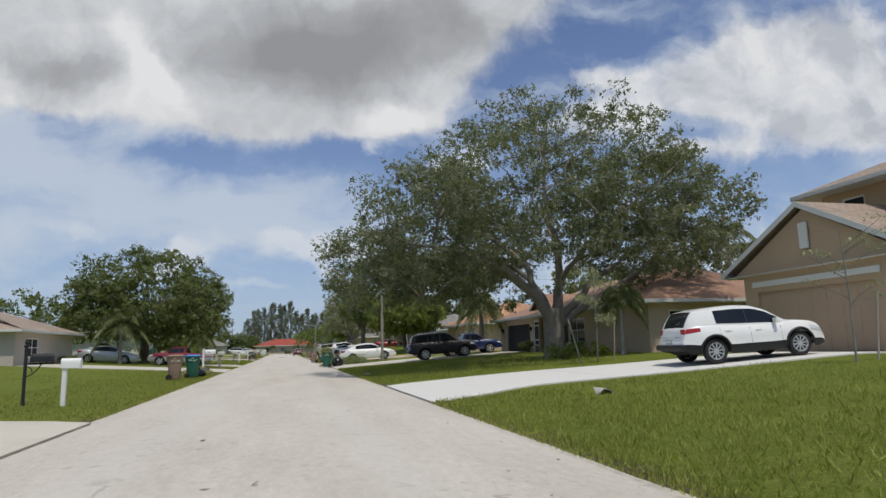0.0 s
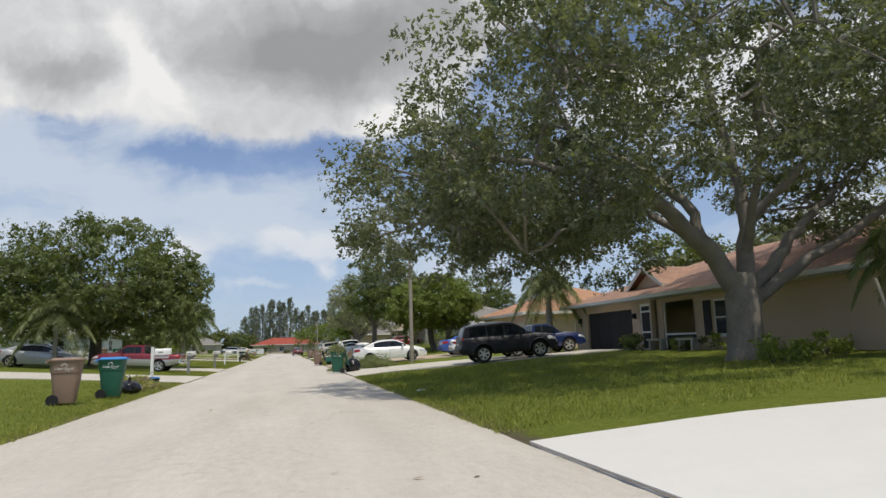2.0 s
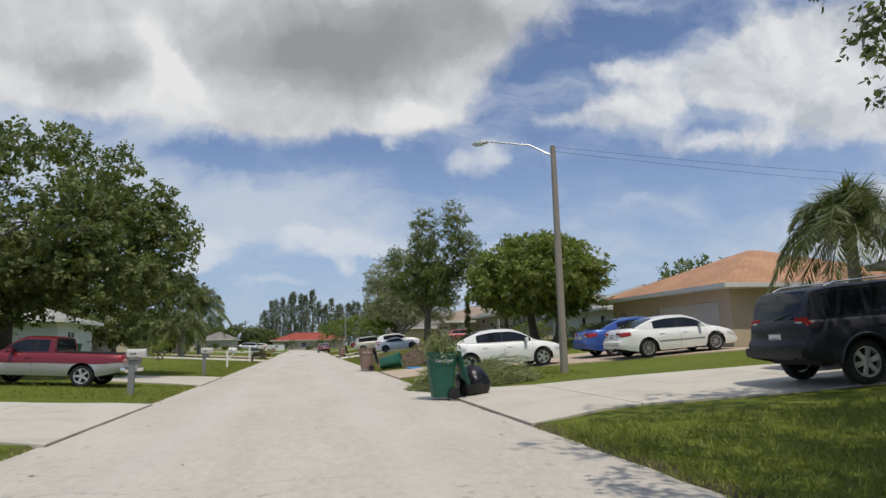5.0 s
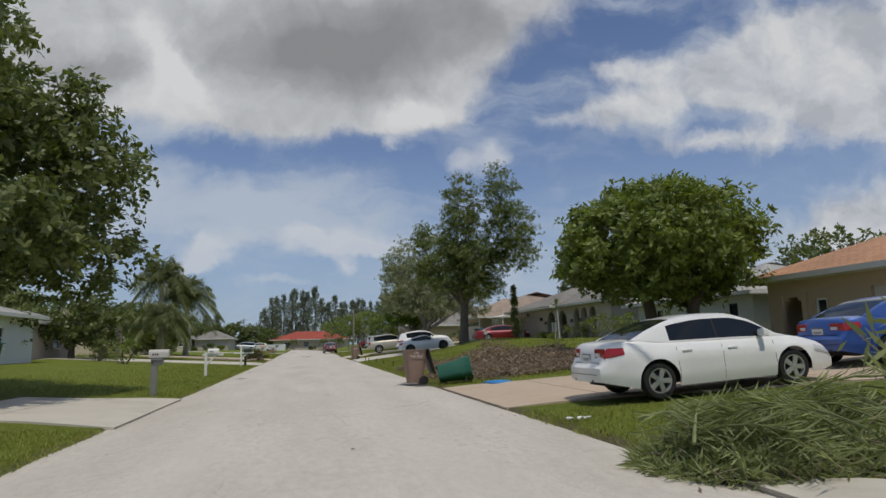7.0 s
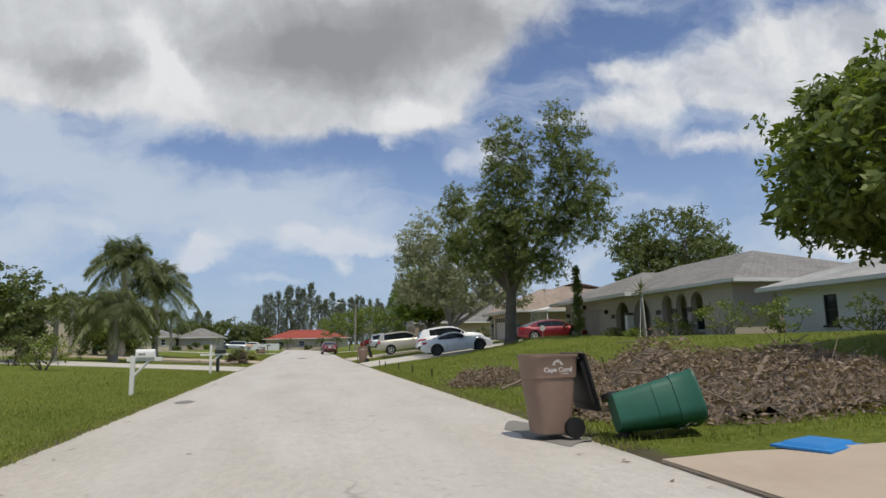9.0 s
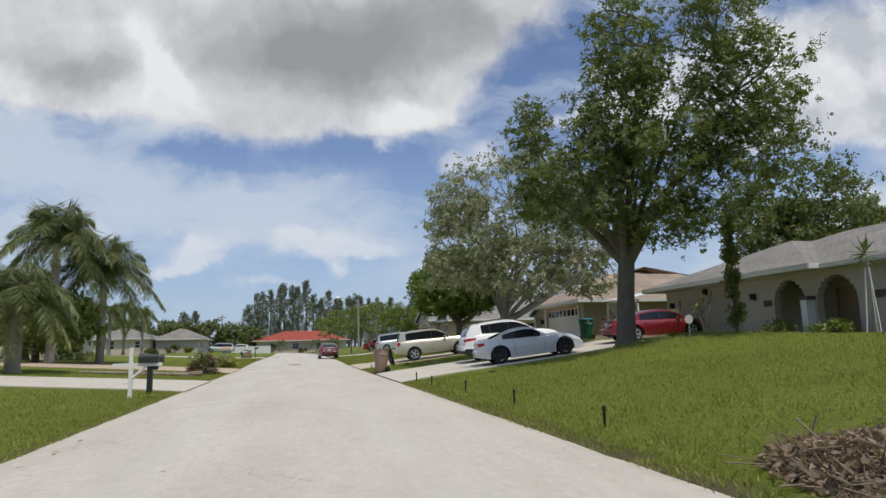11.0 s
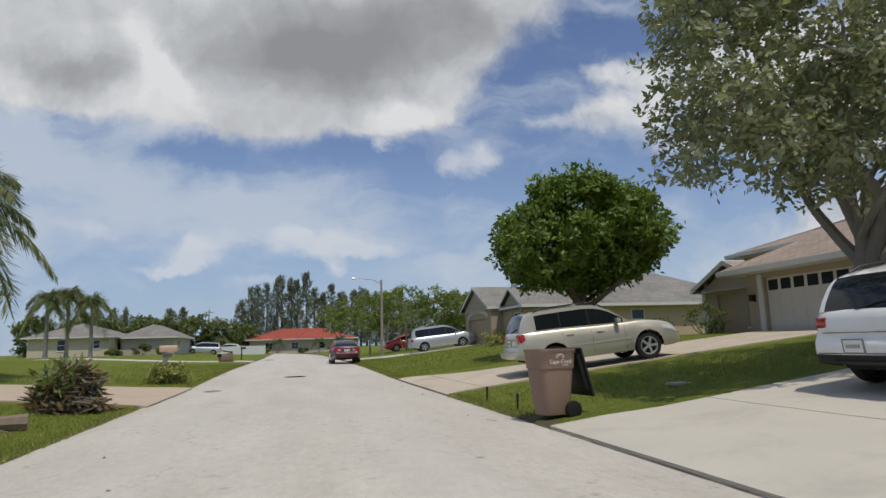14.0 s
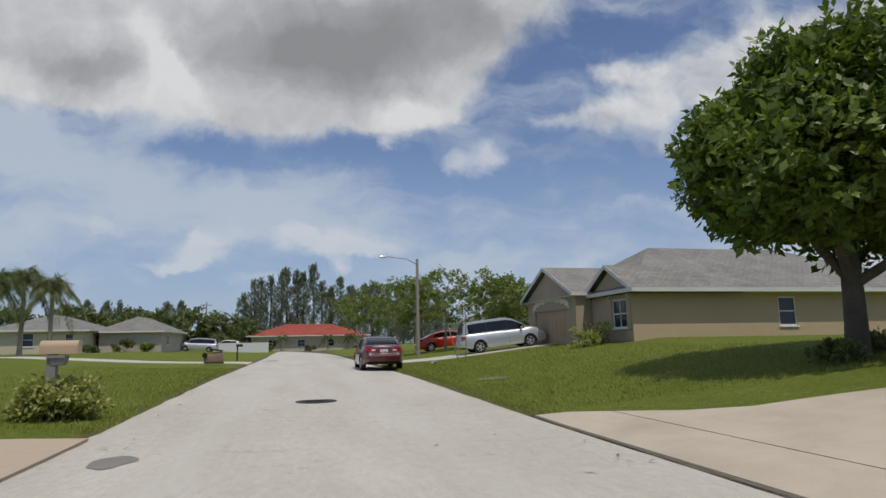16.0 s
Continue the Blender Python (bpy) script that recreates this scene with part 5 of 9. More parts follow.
def palm(label, x, y, trunk_h, trunk_r, fronds, frond_l, leaflet, seed, droop=0.9, swell=1.0, lean=(0, 0), group="palms", mat=None, up=0.9, z0=None):
    """A palm: ringed trunk, green crownshaft, and arching fronds, each a rachis with two rows of leaflets."""
    rng = np.random.default_rng(seed)
    z0 = ground_z(x, y) - 0.05 if z0 is None else z0
    tree = thing("palm_tree", Matrix.Translation((x, y, z0)), label, "palm tree", group)
    bm = bmesh.new()
    steps = 14
    pts = [(lean[0] * (t ** 1.5), lean[1] * (t ** 1.5), trunk_h * t) for t in np.linspace(0, 1, steps)]
    rad = [trunk_r * (1.35 if i == 0 else 1.1 if i == 1 else 1.0 + 0.25 * (swell - 1) * math.sin(math.pi * i / steps) + (0.05 if i % 2 else 0.0)) * (1 - 0.25 * i / steps) for i in range(steps)]
    add_tube(bm, pts, rad, 10)
    part("trunk", bm, M_PALM_BARK, tree, smooth=True)
    top = np.array(pts[-1])
    bm = bmesh.new()
    add_tube(bm, [tuple(top), tuple(top + (0, 0, 0.35)), tuple(top + (0, 0, 0.8))], [trunk_r * 0.85, trunk_r * 0.7, trunk_r * 0.3], 10)
    part("crownshaft", bm, mat or L_PALM, tree, smooth=True)
    c = top + (0, 0, 0.6)
    for i in range(fronds):
        az = 2.399963 * i + rng.uniform(-0.2, 0.2)
        rise = up * (1 - 1.35 * i / fronds) + rng.uniform(-0.12, 0.12)
        L = frond_l * rng.uniform(0.85, 1.1)
        h = np.array((math.cos(az), math.sin(az), 0))
        n = 22
        ts = np.linspace(0, 1, n)
        path = np.array([c + h * L * (t - 0.18 * t * t) * math.cos(max(rise, -0.2)) + np.array((0, 0, 1)) * L * (t * math.sin(rise) - droop * 0.55 * t ** 2.2) for t in ts])
        bm = bmesh.new()
        add_tube(bm, [tuple(p) for p in path[::3]], [0.03 * (1 - 0.8 * t) for t in ts[::3]], 4)
        fr = part("frond_stem", bm, mat or L_PALM, tree)
        tang = unit(np.gradient(path, axis=0))
        side = unit(np.cross(tang, (0, 0, 1.0)))
        P, A, S = [], [], []
        for t in np.linspace(0.08, 1.0, 120):
            j = t * (n - 1)
            a0 = int(min(j, n - 2))
            q = path[a0] + (path[a0 + 1] - path[a0]) * (j - a0)
            ll = leaflet * (0.45 + 0.75 * math.sin(math.pi * min(1, t * 0.9 + 0.08))) * rng.uniform(0.8, 1.15)
            for s in (-1, 1):
                d = side[a0] * s * 0.8 + tang[a0] * 0.55 + np.array((0, 0, rng.uniform(-1.5, 0.15)))
                d /= np.linalg.norm(d)
                P.append(q)
                A.append(d * ll)
                w = np.cross(d, (0, 0, 1.0)) + rng.normal(size=3) * 0.3
                S.append(w / np.linalg.norm(w) * 0.014 * (leaflet / 0.5) ** 0.7)
        leaf_mesh("frond_blade", np.array(P), np.array(A), np.array(S), mat or L_PALM, fr)
    return tree


def bush(label, x, y, rx, ry, h, leaf, seed, leaves=900, length=0.12, width=0.03, name="shrub", group="", z=None, category="shrub"):
    """A shrub: a few stems and leaves in clumps, uneven on top."""
    rng = np.random.default_rng(seed)
    z0 = ground_z(x, y) if z is None else z
    ob = thing(name, Matrix.Translation((x, y, z0)), label, category, group)
    n = max(8, int(leaves / 45))
    u = rng.uniform(0, 1, n) ** 0.5
    a = rng.uniform(0, 2 * math.pi, n)
    cs = np.stack([rx * 0.8 * u * np.cos(a), ry * 0.8 * u * np.sin(a), h * (0.10 + 0.72 * rng.uniform(0, 1, n) * (1 - 0.35 * u))], 1)
    bm = bmesh.new()
    for c in cs[:10]:
        limb(bm, (c[0] * 0.2, c[1] * 0.2, -0.05), c, 0.025, 0.008, rng, 0.1, 5, 3)
    tagged(part("branchwork", bm, M_BARK, ob), kind="stuff")
    p, q, s = crown_leaves(rng, cs, rng.uniform(0.18, 0.34, n) * (0.6 + 0.4 * h), int(leaves / n), length, width, 0.1)
    leaf_mesh("foliage", p, q, s, leaf, ob)
    return ob


broad_tree("oak_tree", "huge spreading live oak with dark leathery leaves shading the lawn", 13.3, 43.2,
           [(14.5, 44.5, 10.4, 7.6, 7.0, 4.6), (7.0, 43.5, 7.0, 4.6, 6.0, 3.4), (20.2, 45.5, 8.4, 4.0, 5.6, 3.8), (4.4, 45.5, 5.4, 2.7, 4.6, 2.4), (10.5, 39.0, 7.8, 5.5, 3.8, 3.2), (17.0, 39.0, 7.8, 4.8, 3.4, 3.2), (9.5, 50.5, 7.0, 5.5, 3.8, 3.2), (6.4, 42.2, 4.8, 3.2, 3.6, 1.1), (20.0, 44.0, 6.2, 4.6, 5.0, 2.0), (8.5, 47.5, 5.2, 4.3, 3.0, 1.4), (9.5, 51.4, 5.0, 2.8, 2.4, 1.5), (12.8, 51.3, 4.9, 3.0, 2.4, 1.7), (12.5, 50.2, 7.0, 3.8, 2.8, 1.8)],
           1540, 150, 0.132, 0.038, L_OAK, M_BARK_OAK, 0.47, 2.55, 11, low=2.9, clump_r=(0.42, 0.85), lean=(0.15, 0.0), limbs=18, twigs=260, tuft=6,
           mains=((0.34, 0.07, [(13.35, 43.2, 2.5), (12.0, 43.1, 4.0), (10.2, 42.8, 5.1), (8.4, 43.0, 5.8), (5.8, 43.6, 6.5)]),
                  (0.21, 0.06, [(12.5, 43.3, 3.5), (12.2, 43.9, 5.4), (11.0, 44.5, 6.5), (9.4, 45.6, 8.0)]),
                  (0.30, 0.06, [(13.45, 43.2, 2.4), (13.75, 43.3, 4.4), (13.75, 43.5, 6.4), (13.5, 44.0, 9.0), (13.9, 44.4, 11.6)]),
                  (0.25, 0.06, [(13.45, 43.2, 2.4), (14.8, 43.3, 3.6), (16.1, 43.5, 4.7), (17.6, 44.0, 5.6), (20.2, 44.6, 7.4)]),
                  (0.22, 0.06, [(13.5, 43.1, 2.2), (15.4, 42.7, 3.5), (17.8, 42.2, 5.0), (19.6, 41.4, 6.8)]),
                  (0.20, 0.05, [(13.4, 43.4, 2.5), (13.1, 45.4, 4.7), (12.0, 48.0, 6.3), (10.4, 50.6, 7.4)]),
                  (0.17, 0.05, [(13.6, 43.2, 3.7), (13.0, 41.6, 6.0), (11.4, 39.6, 8.0)]),
                  (0.15, 0.05, [(13.75, 43.3, 4.4), (15.1, 41.2, 6.8), (16.9, 39.3, 8.4)]),
                  (0.08, 0.02, [(9.9, 42.8, 5.2), (8.9, 42.6, 4.95), (7.8, 42.5, 4.3), (6.4, 42.4, 3.4)])))
broad_tree("tree", "broad dense shade tree with whorled leaves over parked cars", -12.0, 75.5,
           [(-12.2, 75.5, 7.2, 6.6, 6.0, 3.6), (-8.5, 76.0, 5.4, 3.4, 4.6, 2.6), (-15.4, 75.0, 5.8, 2.9, 4.0, 2.7), (-11.0, 71.5, 5.6, 4.4, 3.0, 2.8), (-12.0, 73.5, 4.0, 6.5, 4.5, 1.6), (-8.0, 74.0, 4.0, 2.8, 3.0, 1.4), (-6.7, 77.0, 6.2, 1.9, 2.6, 1.8), (-6.7, 78.0, 3.9, 1.8, 2.4, 0.9)],
           800, 104, 0.21, 0.056, L_DARK, M_BARK, 0.42, 2.0, 12, low=2.2, clump_r=(0.5, 0.95), limbs=12, twigs=120)
broad_tree("mango_tree", "round dense fruit tree with glossy bright green leaves", 13.2, 79.8,
           [(12.6, 79.6, 4.85, 3.6, 3.8, 2.15), (14.7, 80.0, 4.3, 2.0, 2.8, 1.8), (10.6, 79.0, 4.3, 1.8, 2.8, 1.6), (13.7, 79.8, 5.6, 2.0, 2.3, 1.6)],
           430, 94, 0.235, 0.055, L_BRIGHT, M_BARK, 0.26, 1.7, 13, low=2.5, clump_r=(0.4, 0.75), stems=2, limbs=9, twigs=60, core=0.6)
broad_tree("tree", "tall two-headed tree with feathery olive leaves beside the arched house", 11.0, 103.2,
           [(10.5, 101.3, 11.2, 1.35, 1.5, 2.3), (10.4, 101.4, 8.8, 1.9, 1.9, 2.2), (12.9, 99.7, 11.4, 1.35, 1.5, 2.3), (13.7, 99.8, 9.4, 1.9, 1.9, 2.0), (9.4, 102.0, 7.4, 1.4, 1.6, 1.5), (11.6, 101.2, 7.2, 2.3, 2.2, 2.0), (13.9, 100.0, 7.2, 1.9, 2.0, 1.4), (9.8, 102.3, 5.6, 1.4, 1.5, 0.9), (12.0, 101.6, 5.2, 1.7, 1.8, 1.0), (8.3, 104.4, 8.7, 0.8, 0.9, 1.6), (8.6, 104.2, 6.9, 1.2, 1.3, 1.4), (8.8, 105.2, 6.4, 1.0, 1.1, 0.9)],
           1060, 98, 0.135, 0.025, L_OLIVE, M_BARK, 0.33, 2.9, 14, low=3.9, clump_r=(0.34, 0.66), limbs=14, twigs=170, lean=(0.1, -0.4), core=0.2, droop=0.4, bend=0.06, tuft=12)
broad_tree("tree", "spreading grey-green tree with pale branching trunks and sparse leaves", 10.1, 113.4,
           [(10.8, 112.9, 8.1, 4.5, 3.2, 3.0), (8.2, 112.8, 6.2, 2.4, 2.6, 2.0), (13.4, 113.0, 6.4, 2.6, 2.6, 2.3), (11.0, 112.5, 5.0, 3.6, 2.6, 1.8), (14.2, 113.2, 8.2, 1.8, 2.2, 2.0), (7.6, 113.0, 8.0, 1.4, 2.0, 1.6), (7.6, 112.8, 4.9, 1.7, 1.9, 1.2), (14.0, 113.0, 4.7, 2.2, 2.2, 1.3), (10.8, 112.2, 4.3, 2.8, 2.0, 1.0)],
           780, 82, 0.155, 0.035, L_GREY, M_BARK_GREY, 0.27, 1.7, 16, low=3.0, clump_r=(0.36, 0.7), limbs=13, twigs=190, tuft=9, lean=(-0.2, 0.0))
broad_tree("ficus_tree", "compact round-headed tree with glossy leaf clusters on a short trunk", 11.4, 128.3,
           [(11.7, 128.3, 5.7, 3.2, 3.5, 2.55), (9.9, 128.0, 5.0, 1.75, 2.6, 1.8), (13.3, 128.4, 5.6, 1.75, 2.6, 1.95)],
           430, 112, 0.25, 0.06, L_FICUS, M_BARK, 0.25, 1.8, 17, low=2.9, clump_r=(0.42, 0.72), limbs=10, twigs=60, core=0.62, droop=0.05)
for i, (x, y, h, r) in enumerate(((6.6, 163, 5.2, 2.0), (9.6, 161, 5.6, 2.2), (12.6, 158.5, 5.4, 1.9), (14.6, 160.5, 5.0, 2.0), (4.6, 170, 5.0, 2.6), (9.5, 171, 5.8, 3.0))):
    broad_tree("tree", "small bright green street tree on a thin stem", x, y, [(x, y, h * 0.72 + 0.6, r, r, h * 0.36)], 60, 60, 0.20, 0.055, L_BRIGHT, M_BARK_GREY, 0.09, 1.6, 30 + i, clump_r=(0.35, 0.6), limbs=5, twigs=16, group="street trees")
broad_tree("tree", "round dense dark tree rising behind the arched house", 27.0, 112.0,
           [(26.8, 112.0, 7.9, 4.4, 3.6, 3.1), (24.2, 111.6, 6.4, 2.6, 2.6, 2.0), (29.8, 112.4, 7.0, 2.6, 2.6, 2.2)],
           330, 84, 0.24, 0.06, L_DARK, M_BARK, 0.3, 2.6, 19, low=4.2, clump_r=(0.5, 0.9), limbs=9, twigs=50, group="garden trees")
# woods behind the houses
for i, (x, y, h, r, lf) in enumerate(((25.6, 64.2, 8.6, 3.4, L_DARK), (30, 66, 9.0, 4.5, L_DARK), (33, 57, 9.0, 5.0, L_OAK), (29, 88, 7.0, 4.0, L_DARK), (36, 142, 7.0, 4.0, L_DARK), (-27, 66, 8.5, 5.0, L_DARK), (-33, 72, 9.0, 5.5, L_DARK), (-24, 84, 8.0, 4.5, L_DARK), (-24, 110, 7.5, 4.5, L_DARK), (-29, 120, 8.0, 5.0, L_DARK), (-33, 132, 8.0, 5.0, L_DARK), (-19, 98, 6.5, 3.0, L_DARK), (-16.5, 108, 6.0, 2.8, L_DARK), (-15.5, 127, 5.5, 2.6, L_BRIGHT), (-18.5, 134, 6.5, 3.0, L_DARK), (24, 178, 6.5, 4.5, L_BRIGHT), (18, 172, 6.5, 4.0, L_DARK))):
    broad_tree("tree", "dark leafy garden tree behind the houses", x, y, [(x, y, h * 0.62, r, r, h * 0.36), (x + r * 0.6, y, h * 0.5, r * 0.6, r * 0.6, h * 0.28)], 120, 62, 0.27, 0.08, lf, M_BARK, 0.22, h * 0.25, 50 + i, clump_r=(0.6, 1.1), limbs=6, twigs=20, group="garden trees")
for i, (x, y, h) in enumerate(((-29, 222, 5.8), (-25, 224, 6.6), (-21, 221, 5.9), (-17.5, 226, 6.6), (-13.5, 228, 6.0), (-33, 220, 6.6), (-37, 224, 6.2), (-42, 222, 6.6), (-10.5, 236, 5.5))):
    broad_tree("tree", "low dark thicket tree far beyond the lawn", x, y, [(x, y, h * 0.6, 3.6, 2.8, h * 0.55)], 110, 45, 0.42, 0.14, L_DARK, M_BARK, 0.18, 1.0, 80 + i, clump_r=(0.6, 1.0), limbs=5, twigs=10, group="far thicket")


def casuarina(x, y, h, seed):
    """A feathery casuarina: a straight stem and drooping needle sprays in tiers, gappy and pointed."""
    rng = np.random.default_rng(seed)
    tree = thing("casuarina_tree", Matrix.Translation((x, y, 0.2)), "tall feathery grey-green casuarina at the end of the street", "tree", "casuarina row")
    bm = bmesh.new()
    add_tube(bm, [(0, 0, 0), (0.2, 0, h * 0.5), (0.1, 0.1, h * 0.97)], [0.35, 0.22, 0.04], 7)
    part("trunk", bm, M_BARK, tree, smooth=True)
    n = 120
    t = rng.uniform(0.10, 0.97, n)
    a = rng.uniform(0, 2 * math.pi, n)
    R = (0.3 + 3.9 * (1 - t) ** 0.8) * rng.uniform(0.2, 1.1, n)
    cs = np.stack([R * np.cos(a), R * np.sin(a), h * t], 1)
    p, ax, s = crown_leaves(rng, cs, rng.uniform(0.6, 1.2, n), 30, 0.9, 0.07, -0.5, 1.6)
    mid = np.repeat(cs, 30, axis=0)
    out = mid - np.stack([np.zeros(len(mid)), np.zeros(len(mid)), mid[:, 2]], 1)
    p = mid + (p - mid) * (0.55, 0.55, 1.5) + out * ((p - mid)[:, 2] * 0.10)[:, None]
    ax = ax * 0.6 + np.array((0, 0, 0.25)) * np.linalg.norm(ax, axis=1)[:, None]
    leaf_mesh("crown", p, ax, s, L_PINE, tree)
    return tree


rc = random.Random(3)
for i in range(25):
    x = -13.5 + 2.05 * i
    casuarina(x + rc.uniform(-0.6, 0.6), 276 + rc.uniform(-5, 6), (19.5 if i < 9 else 16.5 if i < 17 else 14.5) * rc.uniform(0.86, 1.06) * (0.72 if i == 0 else 1), 200 + i)
for i, x in enumerate((-52, -48, -45, -34, -31)):
    casuarina(x, 290 + i, 12.5, 230 + i)

palm("queen palm with an arching drooping crown beside a garage", 15.2, 61.3, 3.2, 0.20, 28, 2.75, 0.62, 1, 1.45, mat=L_PALM, up=1.5)
palm("young palm with dark drooping fronds before the tan house", 14.9, 39.4, 2.1, 0.11, 15, 1.5, 0.45, 12, 1.3, up=1.1)
palm("young queen palm under the spreading shade tree", -12.6, 69.6, 2.6, 0.14, 20, 2.9, 0.65, 2, 1.3, up=1.2)
palm("stout royal palm with a swollen trunk by the driveway", -12.0, 114.6, 3.0, 0.30, 24, 3.1, 0.85, 3, 1.3, 1.4, up=1.2)
palm("tall royal palm with a smooth grey trunk and drooping fronds", -14.4, 126.0, 7.3, 0.26, 30, 4.1, 1.05, 4, 1.05, 1.4, up=1.3)
palm("tall royal palm with a smooth grey trunk and drooping fronds", -12.5, 129.0, 5.7, 0.25, 28, 4.4, 1.05, 5, 1.05, 1.4, up=1.3)
palm("smaller palm among the royal palms", -16.0, 136.5, 3.3, 0.17, 18, 2.4, 0.7, 6, 1.4, up=1.2)
palm("smaller palm among the royal palms", -15.0, 113.5, 3.0, 0.16, 13, 2.3, 0.45, 7, 1.2)
palm("palm behind the lawn shrubs", -17.5, 124.0, 3.8, 0.15, 13, 2.3, 0.45, 8, 1.2)
palm("foxtail palm with windblown bushy fronds before the pale house", -22.7, 170.0, 5.0, 0.2, 14, 2.9, 0.8, 9, 1.7, up=1.3)
palm("foxtail palm with windblown bushy fronds before the pale house", -21.4, 171.5, 5.4, 0.18, 14, 2.9, 0.8, 10, 1.7, up=1.3)
palm("foxtail palm with a bare spear leaf before the pale house", -19.0, 170.4, 4.7, 0.18, 13, 2.8, 0.8, 11, 1.8, up=1.3)
for i, (x, y) in enumerate(((29, 60), (31, 50), (27, 47), (34, 64))):
    palm("tall palm behind the tan house", x, y, 5.5 + 0.6 * i, 0.15, 13, 2.3, 0.5, 20 + i, 1.1)
for i, (x, y) in enumerate(((-3.5, 232), (4.5, 231), (8.5, 232.5), (-18.5, 218), (-12.8, 222))):
    palm("small palm at the far end of the street", x, y, 1.8, 0.14, 10, 1.9, 0.5, 40 + i, 1.2)

# ---- houses ----
def stucco(name, colour, tint):
    return material(name, colour, 0.9, var=0.07, scale=0.5, fine=14, bump=0.5, bump_scale=45, tint=tint, tint_amount=0.35, tint_scale=0.35, space="World")


W_BROWN = stucco("brown_stucco", (0.47, 0.34, 0.22), (0.40, 0.285, 0.18))
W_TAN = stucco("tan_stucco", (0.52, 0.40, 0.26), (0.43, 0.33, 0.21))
W_PEACH = stucco("peach_stucco", (0.55, 0.43, 0.31), (0.46, 0.36, 0.26))
W_WHITE = stucco("white_stucco", (0.66, 0.67, 0.66), (0.52, 0.53, 0.52))
W_GREIGE = stucco("greige_stucco", (0.50, 0.44, 0.38), (0.42, 0.37, 0.315))
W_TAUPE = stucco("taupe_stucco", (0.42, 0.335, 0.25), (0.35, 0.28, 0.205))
W_CREAM = stucco("cream_stucco", (0.58, 0.51, 0.38), (0.48, 0.42, 0.31))
R_GREY = roof_material("grey_shingles", (0.23, 0.215, 0.195), (0.30, 0.28, 0.25))
R_BROWN = roof_material("brown_shingles", (0.36, 0.205, 0.14), (0.44, 0.27, 0.19))
R_ORANGE = roof_material("orange_shingles", (0.46, 0.24, 0.13), (0.56, 0.31, 0.18))
R_METAL = roof_material("pale_roof_sheet", (0.38, 0.37, 0.34), (0.44, 0.43, 0.40), 0.35)
R_TAN = roof_material("tan_shingles", (0.34, 0.26, 0.20), (0.42, 0.33, 0.26))
R_RED = roof_material("red_tiles", (0.32, 0.055, 0.032), (0.40, 0.085, 0.05), 0.3)
M_GARAGE = material("garage_door_white", (0.62, 0.58, 0.52), 0.55, var=0.05, scale=1)
M_GARAGE_BROWN = material("garage_door_brown", (0.43, 0.31, 0.205), 0.6, var=0.06, scale=1)
M_GARAGE_DARK = material("garage_screen_dark", (0.022, 0.022, 0.024), 0.75, var=0.15, scale=2)
M_STONE = material("band_stone", (0.10, 0.085, 0.075), 0.9, var=0.3, scale=4, fine=12)


def frame_of(o, u):
    """A wall's own axes: along, up, and out of it."""
    u = Vector((u[0], u[1], 0)).normalized()
    n = Vector((u.y, -u.x, 0))
    return lambda a, z, d=0.0: Vector((o[0], o[1], 0)) + u * a + n * d + Vector((0, 0, z))


def wall_box(bm, F, a0, a1, z0, z1, d0, d1):
    vs = [bm.verts.new(F(a, z, d)) for a in (a0, a1) for z in (z0, z1) for d in (d0, d1)]
    for q in ((0, 1, 3, 2), (4, 6, 7, 5), (0, 4, 5, 1), (2, 3, 7, 6), (0, 2, 6, 4), (1, 5, 7, 3)):
        bm.faces.new([vs[i] for i in q])


def build_wall(house, F, length, z0, z1, mat, holes=(), thick=0.2):
    """A wall with its openings cut through it."""
    bm = bmesh.new()
    cuts_a = sorted({0.004, length - 0.004, *[h[0] for h in holes], *[h[1] for h in holes]})
    cuts_z = sorted({z0, z1, *[h[2] for h in holes], *[h[3] for h in holes]})
    for a0, a1 in zip(cuts_a, cuts_a[1:]):
        run = None
        for c0, c1 in zip(cuts_z, cuts_z[1:]):
            am, zm = (a0 + a1) / 2, (c0 + c1) / 2
            solid = not any(h[0] < am < h[1] and h[2] < zm < h[3] for h in holes)
            if solid:
                run = (run[0], c1) if run else (c0, c1)
            if (not solid or c1 == cuts_z[-1]) and run:
                wall_box(bm, F, a0, a1, run[0], run[1], -thick, 0)
                run = None
    bmesh.ops.remove_doubles(bm, verts=bm.verts, dist=0.0005)
    bmesh.ops.recalc_face_normals(bm, faces=bm.faces)
    return part("wall", bm, mat, house)


